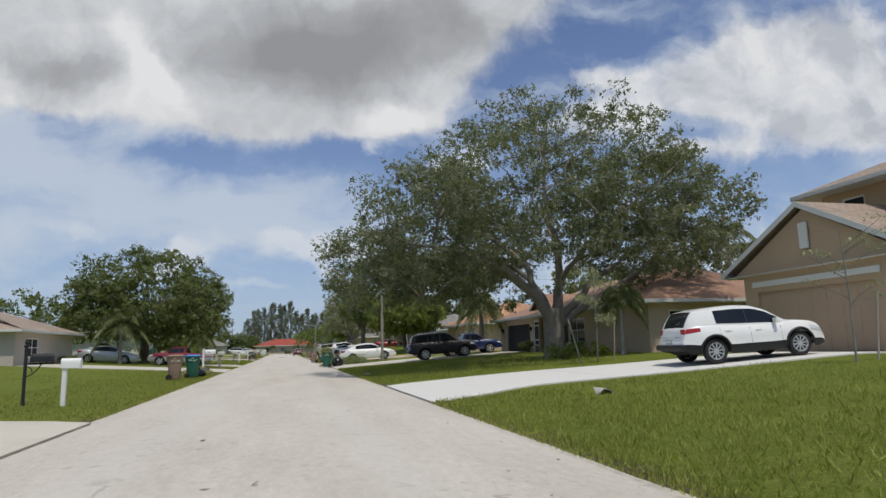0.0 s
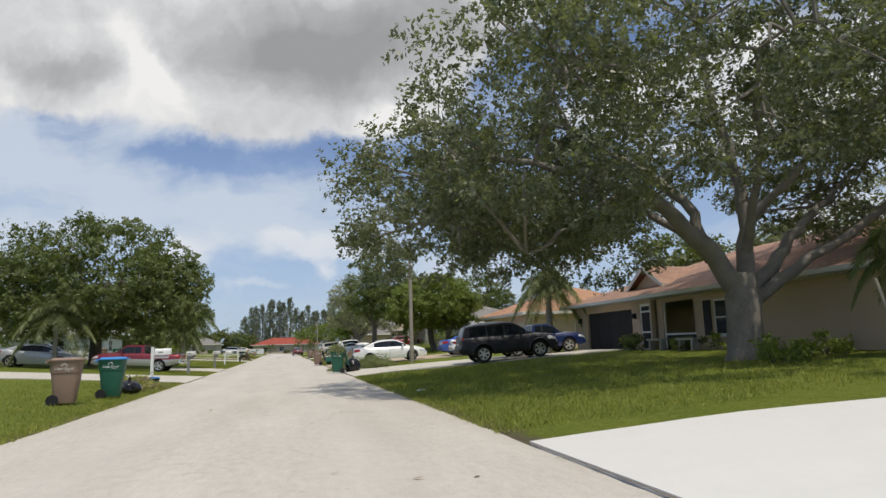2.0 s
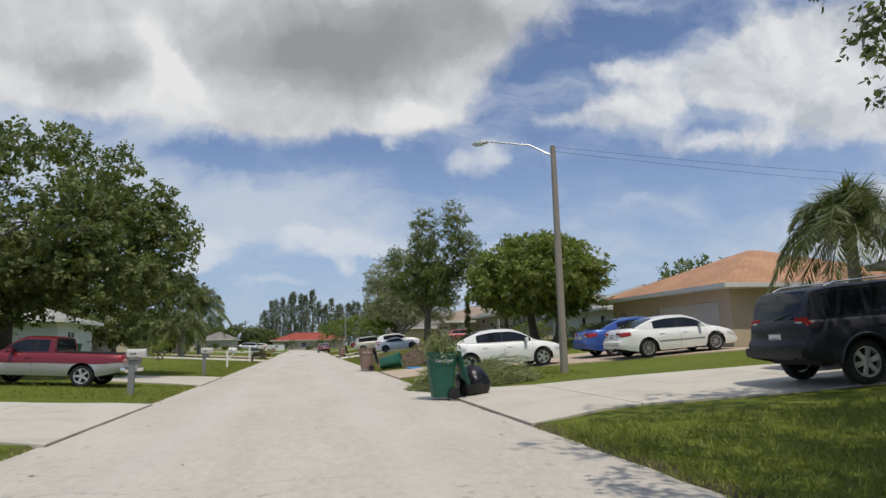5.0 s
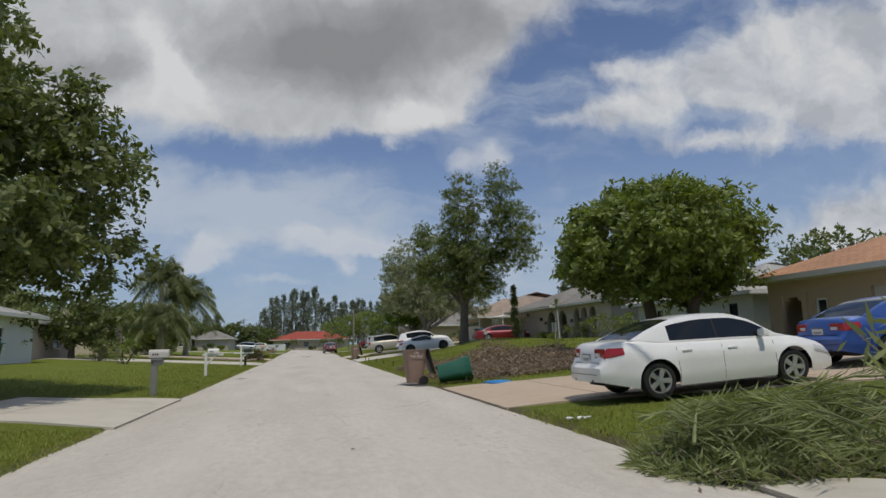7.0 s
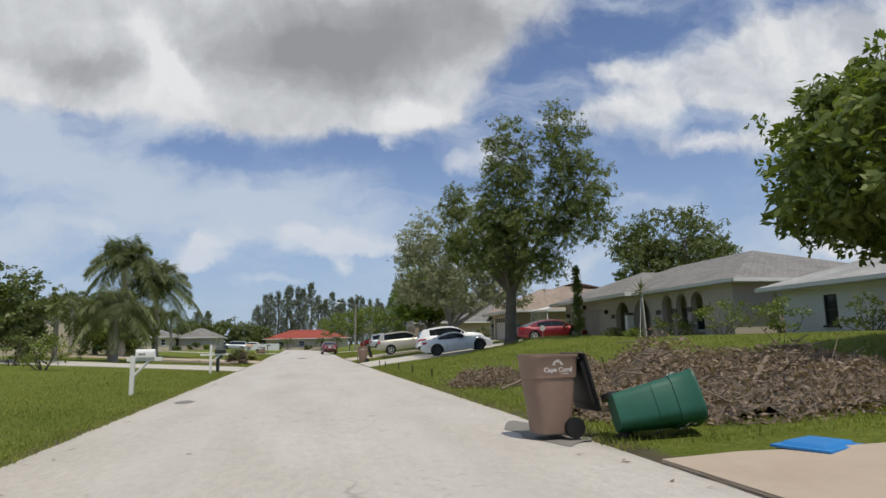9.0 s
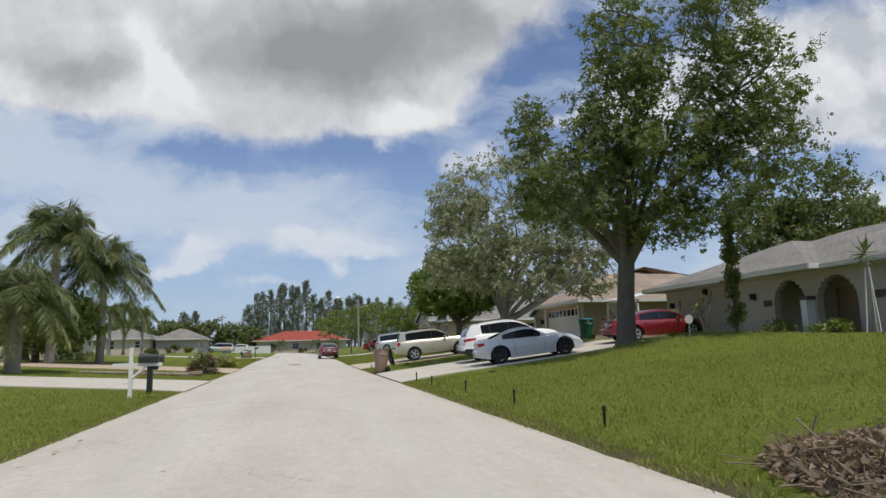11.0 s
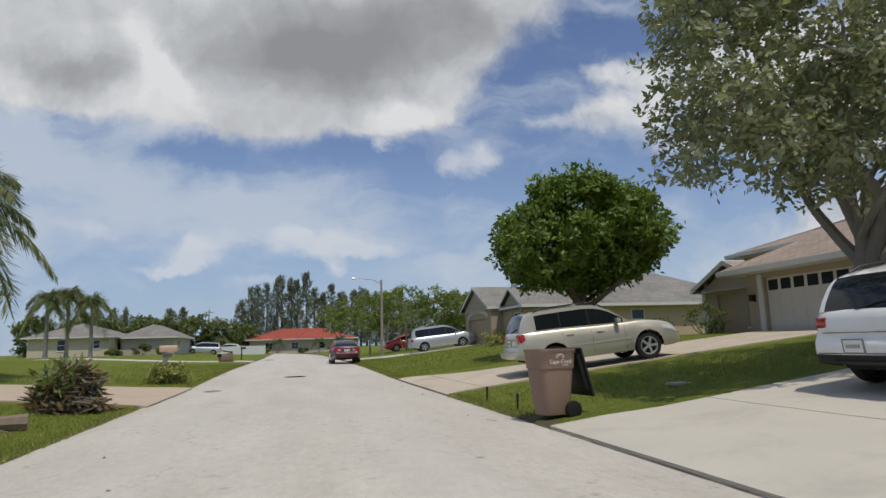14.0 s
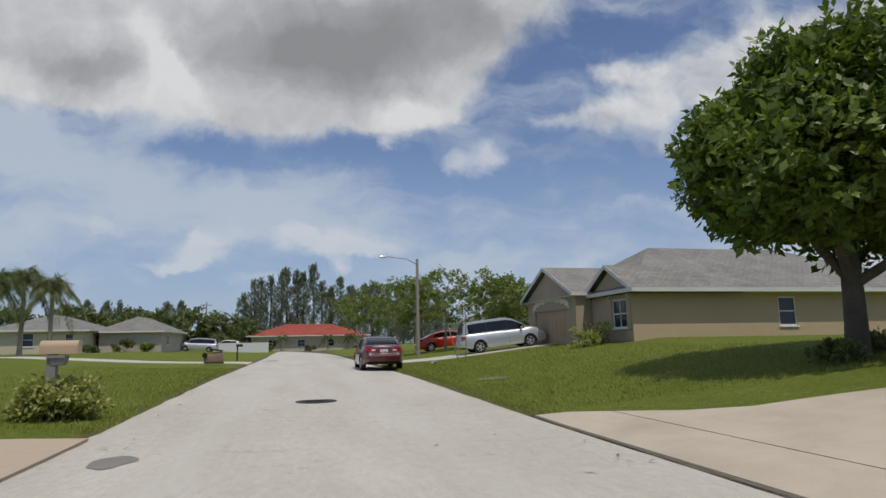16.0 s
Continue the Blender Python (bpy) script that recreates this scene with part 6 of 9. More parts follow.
def build_window(house, F, a0, a1, z0, z1, rows=2, cols=1, frame_mat=None, sill=True, pane_mat=None):
    """A window in its opening: frame, glazing bars, one pane a light, sill."""
    frame_mat = frame_mat or M_WHITE
    w = new("window")
    w.parent = house
    bm = bmesh.new()
    t = 0.06
    for b in ((a0, a0 + t, z0, z1), (a1 - t, a1, z0, z1), (a0 + t, a1 - t, z0, z0 + t), (a0 + t, a1 - t, z1 - t, z1)):
        wall_box(bm, F, *b, -0.12, -0.03)
    for r in range(1, rows):
        z = z0 + (z1 - z0) * r / rows
        wall_box(bm, F, a0 + t, a1 - t, z - 0.025, z + 0.025, -0.11, -0.05)
    for c in range(1, cols):
        a = a0 + (a1 - a0) * c / cols
        wall_box(bm, F, a - 0.02, a + 0.02, z0 + t, z1 - t, -0.108, -0.052)
    bmesh.ops.recalc_face_normals(bm, faces=bm.faces)
    part("frame", bm, frame_mat, w)
    for r in range(rows):
        for c in range(cols):
            bm = bmesh.new()
            wall_box(bm, F, a0 + (a1 - a0) * c / cols + 0.02, a0 + (a1 - a0) * (c + 1) / cols - 0.02, z0 + (z1 - z0) * r / rows + 0.02, z0 + (z1 - z0) * (r + 1) / rows - 0.02, -0.09, -0.08)
            part("pane", bm, pane_mat or M_PANE, w)
    if sill:
        bm = bmesh.new()
        wall_box(bm, F, a0 - 0.06, a1 + 0.06, z0 - 0.07, z0, -0.02, 0.07)
        part("sill", bm, frame_mat, w)
    return w


def build_garage_door(house, F, a0, a1, z0, z1, mat, lights=False, rows=4, cols=8, label=""):
    """A sectional garage door: each raised panel a piece, glazed lights in the top row where it has them."""
    g = new("garage_door")
    g.parent = house
    if label:
        g["label"] = label
    bm = bmesh.new()
    wall_box(bm, F, a0, a1, z0, z1, -0.16, -0.12)
    bmesh.ops.recalc_face_normals(bm, faces=bm.faces)
    part("leaf", bm, mat, g)
    for r in range(rows):
        for c in range(cols):
            b = (a0 + (a1 - a0) * (c + 0.12) / cols, a0 + (a1 - a0) * (c + 0.88) / cols, z0 + (z1 - z0) * (r + 0.14) / rows, z0 + (z1 - z0) * (r + 0.86) / rows)
            bm = bmesh.new()
            glass = lights and r == rows - 1
            wall_box(bm, F, *b, -0.119, -0.112 if glass else -0.104)
            bmesh.ops.recalc_face_normals(bm, faces=bm.faces)
            part("light" if glass else "panel", bm, M_PANE if glass else mat, g)
    return g


def build_roof(house, x0, x1, y0, y1, z, ridge_z, axis, mat, hip0=None, hip1=None, name="roof", fascia=None, gable_mat=None, inset=0.5):
    """A roof over a rectangle (eaves included): ridge along the axis, hipped by hip0 and hip1 metres at its ends, gabled where that is 0."""
    if axis == "y":
        w, l = x1 - x0, y1 - y0
        P = lambda a, b, c: Vector((x0 + b, y0 + a, c))
    else:
        w, l = y1 - y0, x1 - x0
        P = lambda a, b, c: Vector((x0 + a, y0 + b, c))
    hip0 = w / 2 if hip0 is None else hip0
    hip1 = w / 2 if hip1 is None else hip1
    A, B, C, D = P(0, 0, z), P(l, 0, z), P(l, w, z), P(0, w, z)
    R0, R1 = P(hip0, w / 2, ridge_z), P(l - hip1, w / 2, ridge_z)
    bm = bmesh.new()
    uv = bm.loops.layers.uv.new("slope")
    t = Vector((0, 0, 0.13))

    def face(pts, roofing=True):
        f = bm.faces.new([bm.verts.new(p) for p in pts])
        f.normal_update()
        if roofing:
            n = f.normal
            down = (Vector((0, 0, -1)) - n * n.dot(Vector((0, 0, -1))))
            down = down.normalized() if down.length > 1e-6 else Vector((0, 1, 0))
            across = n.cross(down)
            for lp in f.loops:
                lp[uv].uv = (lp.vert.co.dot(across), lp.vert.co.dot(down))
        return f
    face((A, B, R1, R0))
    face((C, D, R0, R1))
    if hip0 > 0.01:
        face((D, A, R0))
    if hip1 > 0.01:
        face((B, C, R1))
    bmesh.ops.remove_doubles(bm, verts=bm.verts, dist=0.001)
    bmesh.ops.recalc_face_normals(bm, faces=bm.faces)
    r = part(name, bm, mat, house)
    # fascia boards and soffit
    bm = bmesh.new()
    edges = [(A, B), (C, D)]
    edges.append((D, A) if hip0 > 0.01 else None)
    edges.append((B, C) if hip1 > 0.01 else None)
    for e in edges:
        if e:
            f = [bm.verts.new(p) for p in (e[0] + Vector((0, 0, 0.012)), e[1] + Vector((0, 0, 0.012)), e[1] - t * 1.3, e[0] - t * 1.3)]
            bm.faces.new(f)
    if hip0 <= 0.01:
        for p, q in ((A, R0), (R0, D)):
            bm.faces.new([bm.verts.new(v) for v in (p + Vector((0, 0, 0.012)), q + Vector((0, 0, 0.012)), q - t * 1.5, p - t * 1.5)])
    if hip1 <= 0.01:
        for p, q in ((B, R1), (R1, C)):
            bm.faces.new([bm.verts.new(v) for v in (p + Vector((0, 0, 0.012)), q + Vector((0, 0, 0.012)), q - t * 1.5, p - t * 1.5)])
    bm.faces.new([bm.verts.new(v - t * 1.25) for v in (A, B, C, D)])
    bm.normal_update()
    bmesh.ops.solidify(bm, geom=bm.faces[:], thickness=0.02)
    part("fascia", bm, fascia or M_FASCIA, r)
    if gable_mat:
        for h, p, q, rr, s in ((hip0, A, D, R0, 1), (hip1, B, C, R1, -1)):
            if h <= 0.01:
                g = bmesh.new()
                d = (P(1, 0, 0) - P(0, 0, 0)) * s * inset
                k = 0.9
                mid = (p + q) / 2
                tri = [mid + (p - mid) * k + d - t * 1.2, mid + (q - mid) * k + d - t * 1.2, rr + d - Vector((0, 0, 0.26))]
                f = g.faces.new([g.verts.new(v) for v in tri])
                ex = bmesh.ops.extrude_face_region(g, geom=[f])
                bmesh.ops.translate(g, vec=(P(1, 0, 0) - P(0, 0, 0)) * s * 0.15, verts=[v for v in ex["geom"] if isinstance(v, bmesh.types.BMVert)])
                bmesh.ops.recalc_face_normals(g, faces=g.faces)
                part("gable", g, gable_mat, house)
    return r


def sconce(house, F, a, z):
    bm = bmesh.new()
    wall_box(bm, F, a - 0.06, a + 0.06, z - 0.12, z + 0.12, 0, 0.03)
    wall_box(bm, F, a - 0.07, a + 0.07, z - 0.1, z + 0.1, 0.06, 0.2)
    wall_box(bm, F, a - 0.09, a + 0.09, z + 0.1, z + 0.14, 0.02, 0.22)
    bmesh.ops.recalc_face_normals(bm, faces=bm.faces)
    part("wall_lamp", bm, M_BLACK, house)


def trim(house, F, a0, a1, z0, z1, d=0.05, mat=None, name="trim"):
    bm = bmesh.new()
    wall_box(bm, F, a0, a1, z0, z1, -0.01, d)
    bmesh.ops.recalc_face_normals(bm, faces=bm.faces)
    return part(name, bm, mat or M_FASCIA, house)


def house(label, x, y, group="houses along the street"):
    return thing("house", Matrix(), label, "house", group)


# brown two-storey house with the garage gable towards the road
A = house("brown stucco two-storey house with a gabled garage wing", 17.6, 31)
F = frame_of((17.6, 34.6), (0, -1))
build_wall(A, F, 6.4, 0.5, 3.86, W_BROWN, [(0.7, 5.6, 0.5, 3.02)])
build_garage_door(A, F, 0.7, 5.6, 0.78, 3.02, M_GARAGE_BROWN)
trim(A, F, 0.5, 5.9, 3.22, 3.42, 0.06, M_FASCIA)
build_wall(A, frame_of((17.8, 34.6), (1, 0)), 0.01, 0.5, 3.6, W_BROWN)
build_wall(A, frame_of((27.6, 34.6), (-1, 0)), 9.8, 0.5, 3.7, W_BROWN)
build_wall(A, frame_of((17.6, 28.2), (1, 0)), 10.0, 0.5, 3.7, W_BROWN)
build_roof(A, 17.3, 28.0, 27.3, 35.5, 3.86, 6.0, "x", R_TAN, 0.0, 2.5, gable_mat=W_BROWN, inset=0.28)
G = frame_of((17.52, 34.6), (0, -1))
trim(A, G, 3.05, 3.42, 4.35, 5.25, 0.05, M_FASCIA, "gable_vent")
build_wall(A, frame_of((21.3, 34.1), (0, -1)), 9.5, 3.4, 6.9, W_BROWN, [(0.9, 1.9, 5.6, 6.6)])
build_window(A, frame_of((21.3, 34.1), (0, -1)), 0.9, 1.9, 5.6, 6.6)
build_wall(A, frame_of((30.3, 34.1), (-1, 0)), 9.0, 0.5, 6.9, W_BROWN)
build_wall(A, frame_of((21.3, 24.6), (1, 0)), 9.0, 0.5, 6.9, W_BROWN)
build_roof(A, 20.5, 31.0, 23.8, 34.9, 7.05, 9.2, "y", R_TAN, None, None)

# tan house behind the oak, garage with a dark screen
B = house("tan stucco single-storey house with a brown shingle roof behind the oak", 16.7, 50)
F = frame_of((16.7, 61.0), (0, -1))
build_wall(B, F, 7.7, 0.45, 3.15, W_PEACH, [(1.45, 6.05, 0.45, 2.72), (6.75, 7.62, 0.45, 2.9)])
build_garage_door(B, F, 1.45, 6.05, 0.72, 2.72, M_GARAGE_DARK, rows=4, cols=4, label="dark screened double garage door")
d = new("screen_door")
d.parent = B
bm = bmesh.new()
for b in ((6.75, 6.83, 0.72, 2.9), (7.54, 7.62, 0.72, 2.9), (6.83, 7.54, 2.78, 2.9), (6.83, 7.54, 0.72, 0.84), (6.83, 7.54, 1.55, 1.63), (6.83, 7.54, 2.5, 2.58)):
    wall_box(bm, F, *b, -0.08, -0.03)
bmesh.ops.recalc_face_normals(bm, faces=bm.faces)
part("door_frame", bm, M_WHITE, d)
bm = bmesh.new()
wall_box(bm, F, 6.83, 7.54, 0.72, 2.9, -0.07, -0.06)
part("screen", bm, M_SCREEN, d)
sconce(B, F, 0.75, 2.35)
sconce(B, F, 6.4, 2.35)
F = frame_of((17.0, 53.3), (0, -1))
build_wall(B, F, 6.5, 0.45, 3.15, W_PEACH, [(0.45, 2.75, 0.62, 2.88), (3.9, 6.0, 1.35, 2.75)])
build_window(B, F, 3.9, 6.0, 1.35, 2.75, 2, 2)
trim(B, F, 3.35, 3.8, 1.35, 2.75, 0.04, M_SCREEN, "shutter")
# screened porch between the door and the window
build_wall(B, frame_of((18.9, 53.3), (0, -1)), 3.4, 0.45, 3.15, W_PEACH, [(1.0, 2.2, 1.4, 2.6)])
build_window(B, frame_of((18.9, 53.3), (0, -1)), 1.0, 2.2, 1.4, 2.6, 1, 1)
bm = bmesh.new()
for b in ((0.45, 0.52, 0.62, 2.88), (2.68, 2.75, 0.62, 2.88), (0.52, 2.68, 1.42, 1.49)):
    wall_box(bm, F, *b, -0.12, -0.06)
bmesh.ops.recalc_face_normals(bm, faces=bm.faces)
part("porch_rail", bm, M_WHITE, B)
bm = bmesh.new()
wall_box(bm, F, 0.52, 2.68, 0.62, 1.42, -0.10, -0.09)
part("screen", bm, M_SCREEN, B)
F = frame_of((17.0, 46.8), (0, -1))
build_wall(B, F, 4.4, 0.45, 3.15, W_PEACH)
F = frame_of((16.6, 42.4), (0, -1))
build_wall(B, F, 2.5, 0.45, 3.15, W_PEACH)
F = frame_of((16.6, 39.9), (1, 0))
build_wall(B, F, 12.4, 0.45, 3.15, W_PEACH, [(1.1, 2.6, 1.35, 2.75), (5.2, 6.4, 1.5, 2.7)])
build_window(B, F, 1.1, 2.6, 1.35, 2.75, 1, 1, pane_mat=M_SCREEN)
build_window(B, F, 5.2, 6.4, 1.5, 2.7)
build_wall(B, frame_of((29.0, 61.0), (-1, 0)), 12.3, 0.45, 3.15, W_PEACH)
build_wall(B, frame_of((16.6, 42.4), (1, 0)), 0.41, 0.45, 3.15, W_PEACH)
build_roof(B, 16.0, 29.6, 39.2, 61.7, 3.22, 5.6, "y", R_BROWN)
build_roof(B, 17.2, 23.5, 53.0, 56.2, 3.75, 4.75, "x", R_BROWN, 0.0, 3.0, "dormer", gable_mat=W_PEACH, inset=0.35)

# orange-roofed house beyond the palm
C = house("cream stucco house with an orange shingle hip roof", 17.2, 74)
F = frame_of((17.2, 79.6), (0, -1))
build_wall(C, F, 10.2, 0.5, 3.3, W_PEACH, [(0.7, 1.9, 0.5, 2.75), (2.3, 2.8, 1.6, 2.5), (4.6, 9.4, 0.5, 2.75)])
build_window(C, F, 2.3, 2.8, 1.6, 2.5, 1, 1)
build_garage_door(C, F, 4.6, 9.4, 0.85, 2.75, M_GARAGE, rows=4, cols=8)
for a in (0.7, 1.9):
    trim(C, F, a - 0.12, a + 0.12, 0.85, 2.75, 0.12, W_PEACH, "pier")
bm = bmesh.new()
for k in range(8):
    t0, t1 = math.pi * k / 8, math.pi * (k + 1) / 8
    wall_box(bm, F, 1.3 - 0.62 * math.cos(t0), 1.3 - 0.62 * math.cos(t1), 2.05 + 0.62 * min(math.sin(t0), math.sin(t1)), 2.76, -0.18, 0.04)
bmesh.ops.recalc_face_normals(bm, faces=bm.faces)
part("entry_arch", bm, W_PEACH, C)
build_wall(C, frame_of((17.2, 69.4), (1, 0)), 11.0, 0.5, 3.3, W_PEACH, [(3.5, 4.6, 1.7, 2.7)])
build_window(C, frame_of((17.2, 69.4), (1, 0)), 3.5, 4.6, 1.7, 2.7)
build_wall(C, frame_of((28.2, 79.6), (-1, 0)), 11.0, 0.5, 3.3, W_PEACH)
build_wall(C, frame_of((28.4, 69.4), (0, 1)), 10.2, 0.5, 3.3, W_PEACH)
build_wall(C, frame_of((18.6, 79.4), (0, -1)), 4.0, 0.5, 3.3, W_PEACH)
build_roof(C, 16.5, 29.0, 68.7, 80.3, 3.4, 5.6, "x", R_ORANGE)

# white house behind the mango
D = house("white painted house with narrow dark windows and a pale roof", 18.4, 87)
F = frame_of((18.4, 91.6), (0, -1))
build_wall(D, F, 9.6, 0.8, 3.1, W_WHITE, [(2.0, 2.6, 1.6, 2.7), (5.2, 5.7, 1.6, 2.7), (8.0, 8.6, 1.6, 2.7)])
for a in (2.0, 5.2, 8.0):
    build_window(D, F, a, a + 0.58, 1.6, 2.7, 2, 1, M_BLACK)
build_wall(D, frame_of((18.4, 82.0), (1, 0)), 10.0, 0.8, 3.1, W_WHITE, [(2, 3.2, 1.7, 2.7)])
build_window(D, frame_of((18.4, 82.0), (1, 0)), 2, 3.2, 1.7, 2.7)
build_wall(D, frame_of((28.4, 91.6), (-1, 0)), 10.0, 0.8, 3.1, W_WHITE)
build_roof(D, 17.7, 29.0, 81.3, 92.3, 3.15, 5.0, "y", R_METAL)

# arched house
E_ = house("greige stucco house with an arched loggia and pale shingle roof", 17.8, 103)
F = frame_of((17.8, 111.4), (0, -1))
arch_a = [(7.2, 8.75), (9.25, 10.95), (12.1, 13.05), (13.35, 14.3), (14.6, 15.55)]
build_wall(E_, F, 17.6, 0.9, 3.6, W_GREIGE, [(a, b, 1.0, 3.4) for a, b in arch_a] + [(1.0, 5.4, 1.0, 3.1)], 0.3)
build_garage_door(E_, F, 1.0, 5.4, 1.2, 3.1, W_GREIGE, rows=4, cols=8, label="garage door painted like the wall")
for a, b in arch_a:
    bm = bmesh.new()
    mid, r = (a + b) / 2, (b - a) / 2
    for k in range(12):
        t0, t1 = math.pi * k / 12, math.pi * (k + 1) / 12
        wall_box(bm, F, mid - r * math.cos(t0), mid - r * math.cos(t1), 3.4 - r + r * min(math.sin(t0), math.sin(t1)) * 0.98, 3.42, -0.29, -0.004)
    bmesh.ops.remove_doubles(bm, verts=bm.verts, dist=0.0005)
    bmesh.ops.recalc_face_normals(bm, faces=bm.faces)
    part("arch", bm, W_GREIGE, E_)
for a in (6.9, 11.8, 13.2, 14.45, 15.85):
    trim(E_, F, a - 0.2, a + 0.2, 2.45, 2.68, 0.05, M_STONE, "stone_band")
trim(E_, F, 8.86, 9.14, 1.0, 2.55, 0.34, M_WHITE, "column")
trim(E_, F, 8.78, 9.22, 2.55, 2.68, 0.36, M_STONE, "stone_band")
trim(E_, F, 0.35, 0.8, 2.35, 2.55, 0.05, M_STONE, "stone_band")
sconce(E_, F, 0.6, 2.85)
sconce(E_, F, 6.2, 2.85)
sconce(E_, F, 3.2, 3.3)
build_wall(E_, frame_of((19.9, 104.6), (0, -1)), 11.0, 0.9, 3.6, W_GREIGE, [(1.2, 2.2, 1.0, 3.1), (4.0, 6.0, 1.6, 2.9)])
bm = bmesh.new()
wall_box(bm, frame_of((19.9, 104.6), (0, -1)), 1.2, 2.2, 1.0, 3.1, -0.18, -0.10)
part("front_door", bm, M_GARAGE_BROWN, E_)
build_window(E_, frame_of((19.9, 104.6), (0, -1)), 4.0, 6.0, 1.6, 2.9, 2, 2)
build_wall(E_, frame_of((28.0, 111.4), (-1, 0)), 10.2, 0.9, 3.6, W_GREIGE)
build_wall(E_, frame_of((17.8, 93.8), (1, 0)), 10.2, 0.9, 3.6, W_GREIGE, [(3, 4.2, 1.8, 2.9)])
build_window(E_, frame_of((17.8, 93.8), (1, 0)), 3, 4.2, 1.8, 2.9)
build_roof(E_, 17.3, 29.0, 93.0, 111.6, 3.70, 5.75, "y", R_GREY)
build_roof(E_, 16.9, 27.0, 101.4, 112.1, 3.74, 5.45, "x", R_GREY, 4.3, 3.0, "wing_roof")

# garage with the row of lights, gold car's house
H = house("taupe stucco house with a row of panes in its garage door", 16.4, 122)
F = frame_of((16.4, 124.4), (0, -1))
build_wall(H, F, 6.6, 0.9, 3.6, W_TAUPE, [(0.9, 5.7, 0.9, 3.3)])
build_garage_door(H, F, 0.9, 5.7, 1.2, 3.3, M_GARAGE, True, 4, 8, "white sectional garage door with a row of panes")
for a in (0.72, 5.88):
    trim(H, F, a - 0.12, a + 0.12, 1.0, 3.45, 0.05, M_FASCIA)
sconce(H, F, 0.35, 2.6)
build_wall(H, frame_of((16.4, 117.8), (1, 0)), 12.0, 0.9, 3.6, W_TAUPE)
build_wall(H, frame_of((28.4, 128.6), (-1, 0)), 10.8, 0.9, 3.6, W_TAUPE)
build_wall(H, frame_of((17.6, 128.6), (0, -1)), 4.2, 0.9, 3.3, W_TAUPE, [(0.8, 1.9, 1.0, 3.0), (2.7, 3.6, 1.6, 2.8)])
build_window(H, frame_of((17.6, 128.6), (0, -1)), 2.7, 3.6, 1.6, 2.8)
bm = bmesh.new()
wall_box(bm, frame_of((17.6, 128.6), (0, -1)), 0.8, 1.9, 1.0, 3.0, -0.18, -0.12)
part("front_door", bm, M_GARAGE_BROWN, H)
trim(H, frame_of((17.6, 128.6), (0, -1)), -0.1, 0.12, 1.0, 3.3, 0.1, M_FASCIA)
build_roof(H, 15.7, 29.2, 117.0, 125.2, 3.68, 5.6, "x", R_TAN, None, None)
build_roof(H, 17.3, 24.0, 124.6, 129.2, 3.34, 4.4, "x", R_TAN, 0.0, 2.0, gable_mat=W_TAUPE, inset=0.28)
build_wall(H, frame_of((20.6, 129.6), (0, -1)), 7.0, 3.4, 5.0, W_TAUPE)
build_roof(H, 20.0, 30.0, 122.0, 130.2, 5.05, 6.6, "y", R_TAN)
dish = thing("aerial_mast", Matrix.Translation((19.5, 119.2, 4.9)), "thin television aerial mast on the garage roof", "aerial")
bm = bmesh.new()
add_tube(bm, [(0, 0, -0.4), (0, 0, 1.3)], 0.02, 6)
part("mast", bm, M_GALV, dish)
bm = bmesh.new()
for k in range(4):
    add_tube(bm, [(-0.3 + 0.06 * k, 0, 0.8 + 0.15 * k), (0.3 - 0.06 * k, 0, 0.8 + 0.15 * k)], 0.01, 4)
part("antenna", bm, M_GALV, dish)

# tan house with the grey hip roof and two small gables
Gh = house("tan stucco house with a grey hip roof and two front gables", 14.3, 148)
F = frame_of((14.3, 142.9), (1, 0))
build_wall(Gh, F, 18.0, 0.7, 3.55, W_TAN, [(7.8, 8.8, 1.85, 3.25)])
build_window(Gh, F, 7.8, 8.8, 1.85, 3.25, 2, 1)
# road-facing walls and gables are darker and greyer than the long side wall
F = frame_of((14.3, 147.0), (0, -1))
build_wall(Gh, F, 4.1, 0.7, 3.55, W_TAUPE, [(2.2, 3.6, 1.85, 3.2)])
build_window(Gh, F, 2.2, 3.6, 1.85, 3.2, 2, 2)
for a in (2.0, 3.8):
    trim(Gh, F, a - 0.18, a + 0.18, 1.8, 3.2, 0.04, M_GARAGE_BROWN, "shutter")
bm = bmesh.new()
for k in range(8):
    t0, t1 = math.pi * k / 8, math.pi * (k + 1) / 8
    r = 0.95
    wall_box(bm, F, 2.9 - r * math.cos(t0), 2.9 - r * math.cos(t1), 3.18 + 0.45 * min(math.sin(t0), math.sin(t1)), 3.3 + 0.45 * max(math.sin(t0), math.sin(t1)), 0, 0.06)
bmesh.ops.recalc_face_normals(bm, faces=bm.faces)
part("window_hood", bm, M_FASCIA, Gh)
F = frame_of((13.4, 153.9), (0, -1))
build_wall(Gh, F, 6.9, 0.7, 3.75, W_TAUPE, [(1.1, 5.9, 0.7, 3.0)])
build_garage_door(Gh, F, 1.1, 5.9, 0.95, 3.0, M_GARAGE_BROWN)
bm = bmesh.new()
for k in range(10):
    t0, t1 = math.pi * k / 10, math.pi * (k + 1) / 10
    wall_box(bm, F, 3.5 - 2.6 * math.cos(t0), 3.5 - 2.6 * math.cos(t1), 3.0 + 0.5 * min(math.sin(t0), math.sin(t1)), 3.16 + 0.5 * max(math.sin(t0), math.sin(t1)), 0, 0.05)
bmesh.ops.recalc_face_normals(bm, faces=bm.faces)
part("garage_arch", bm, M_FASCIA, Gh)
build_wall(Gh, frame_of((13.4, 147.0), (1, 0)), 0.9, 0.7, 3.6, W_TAUPE)
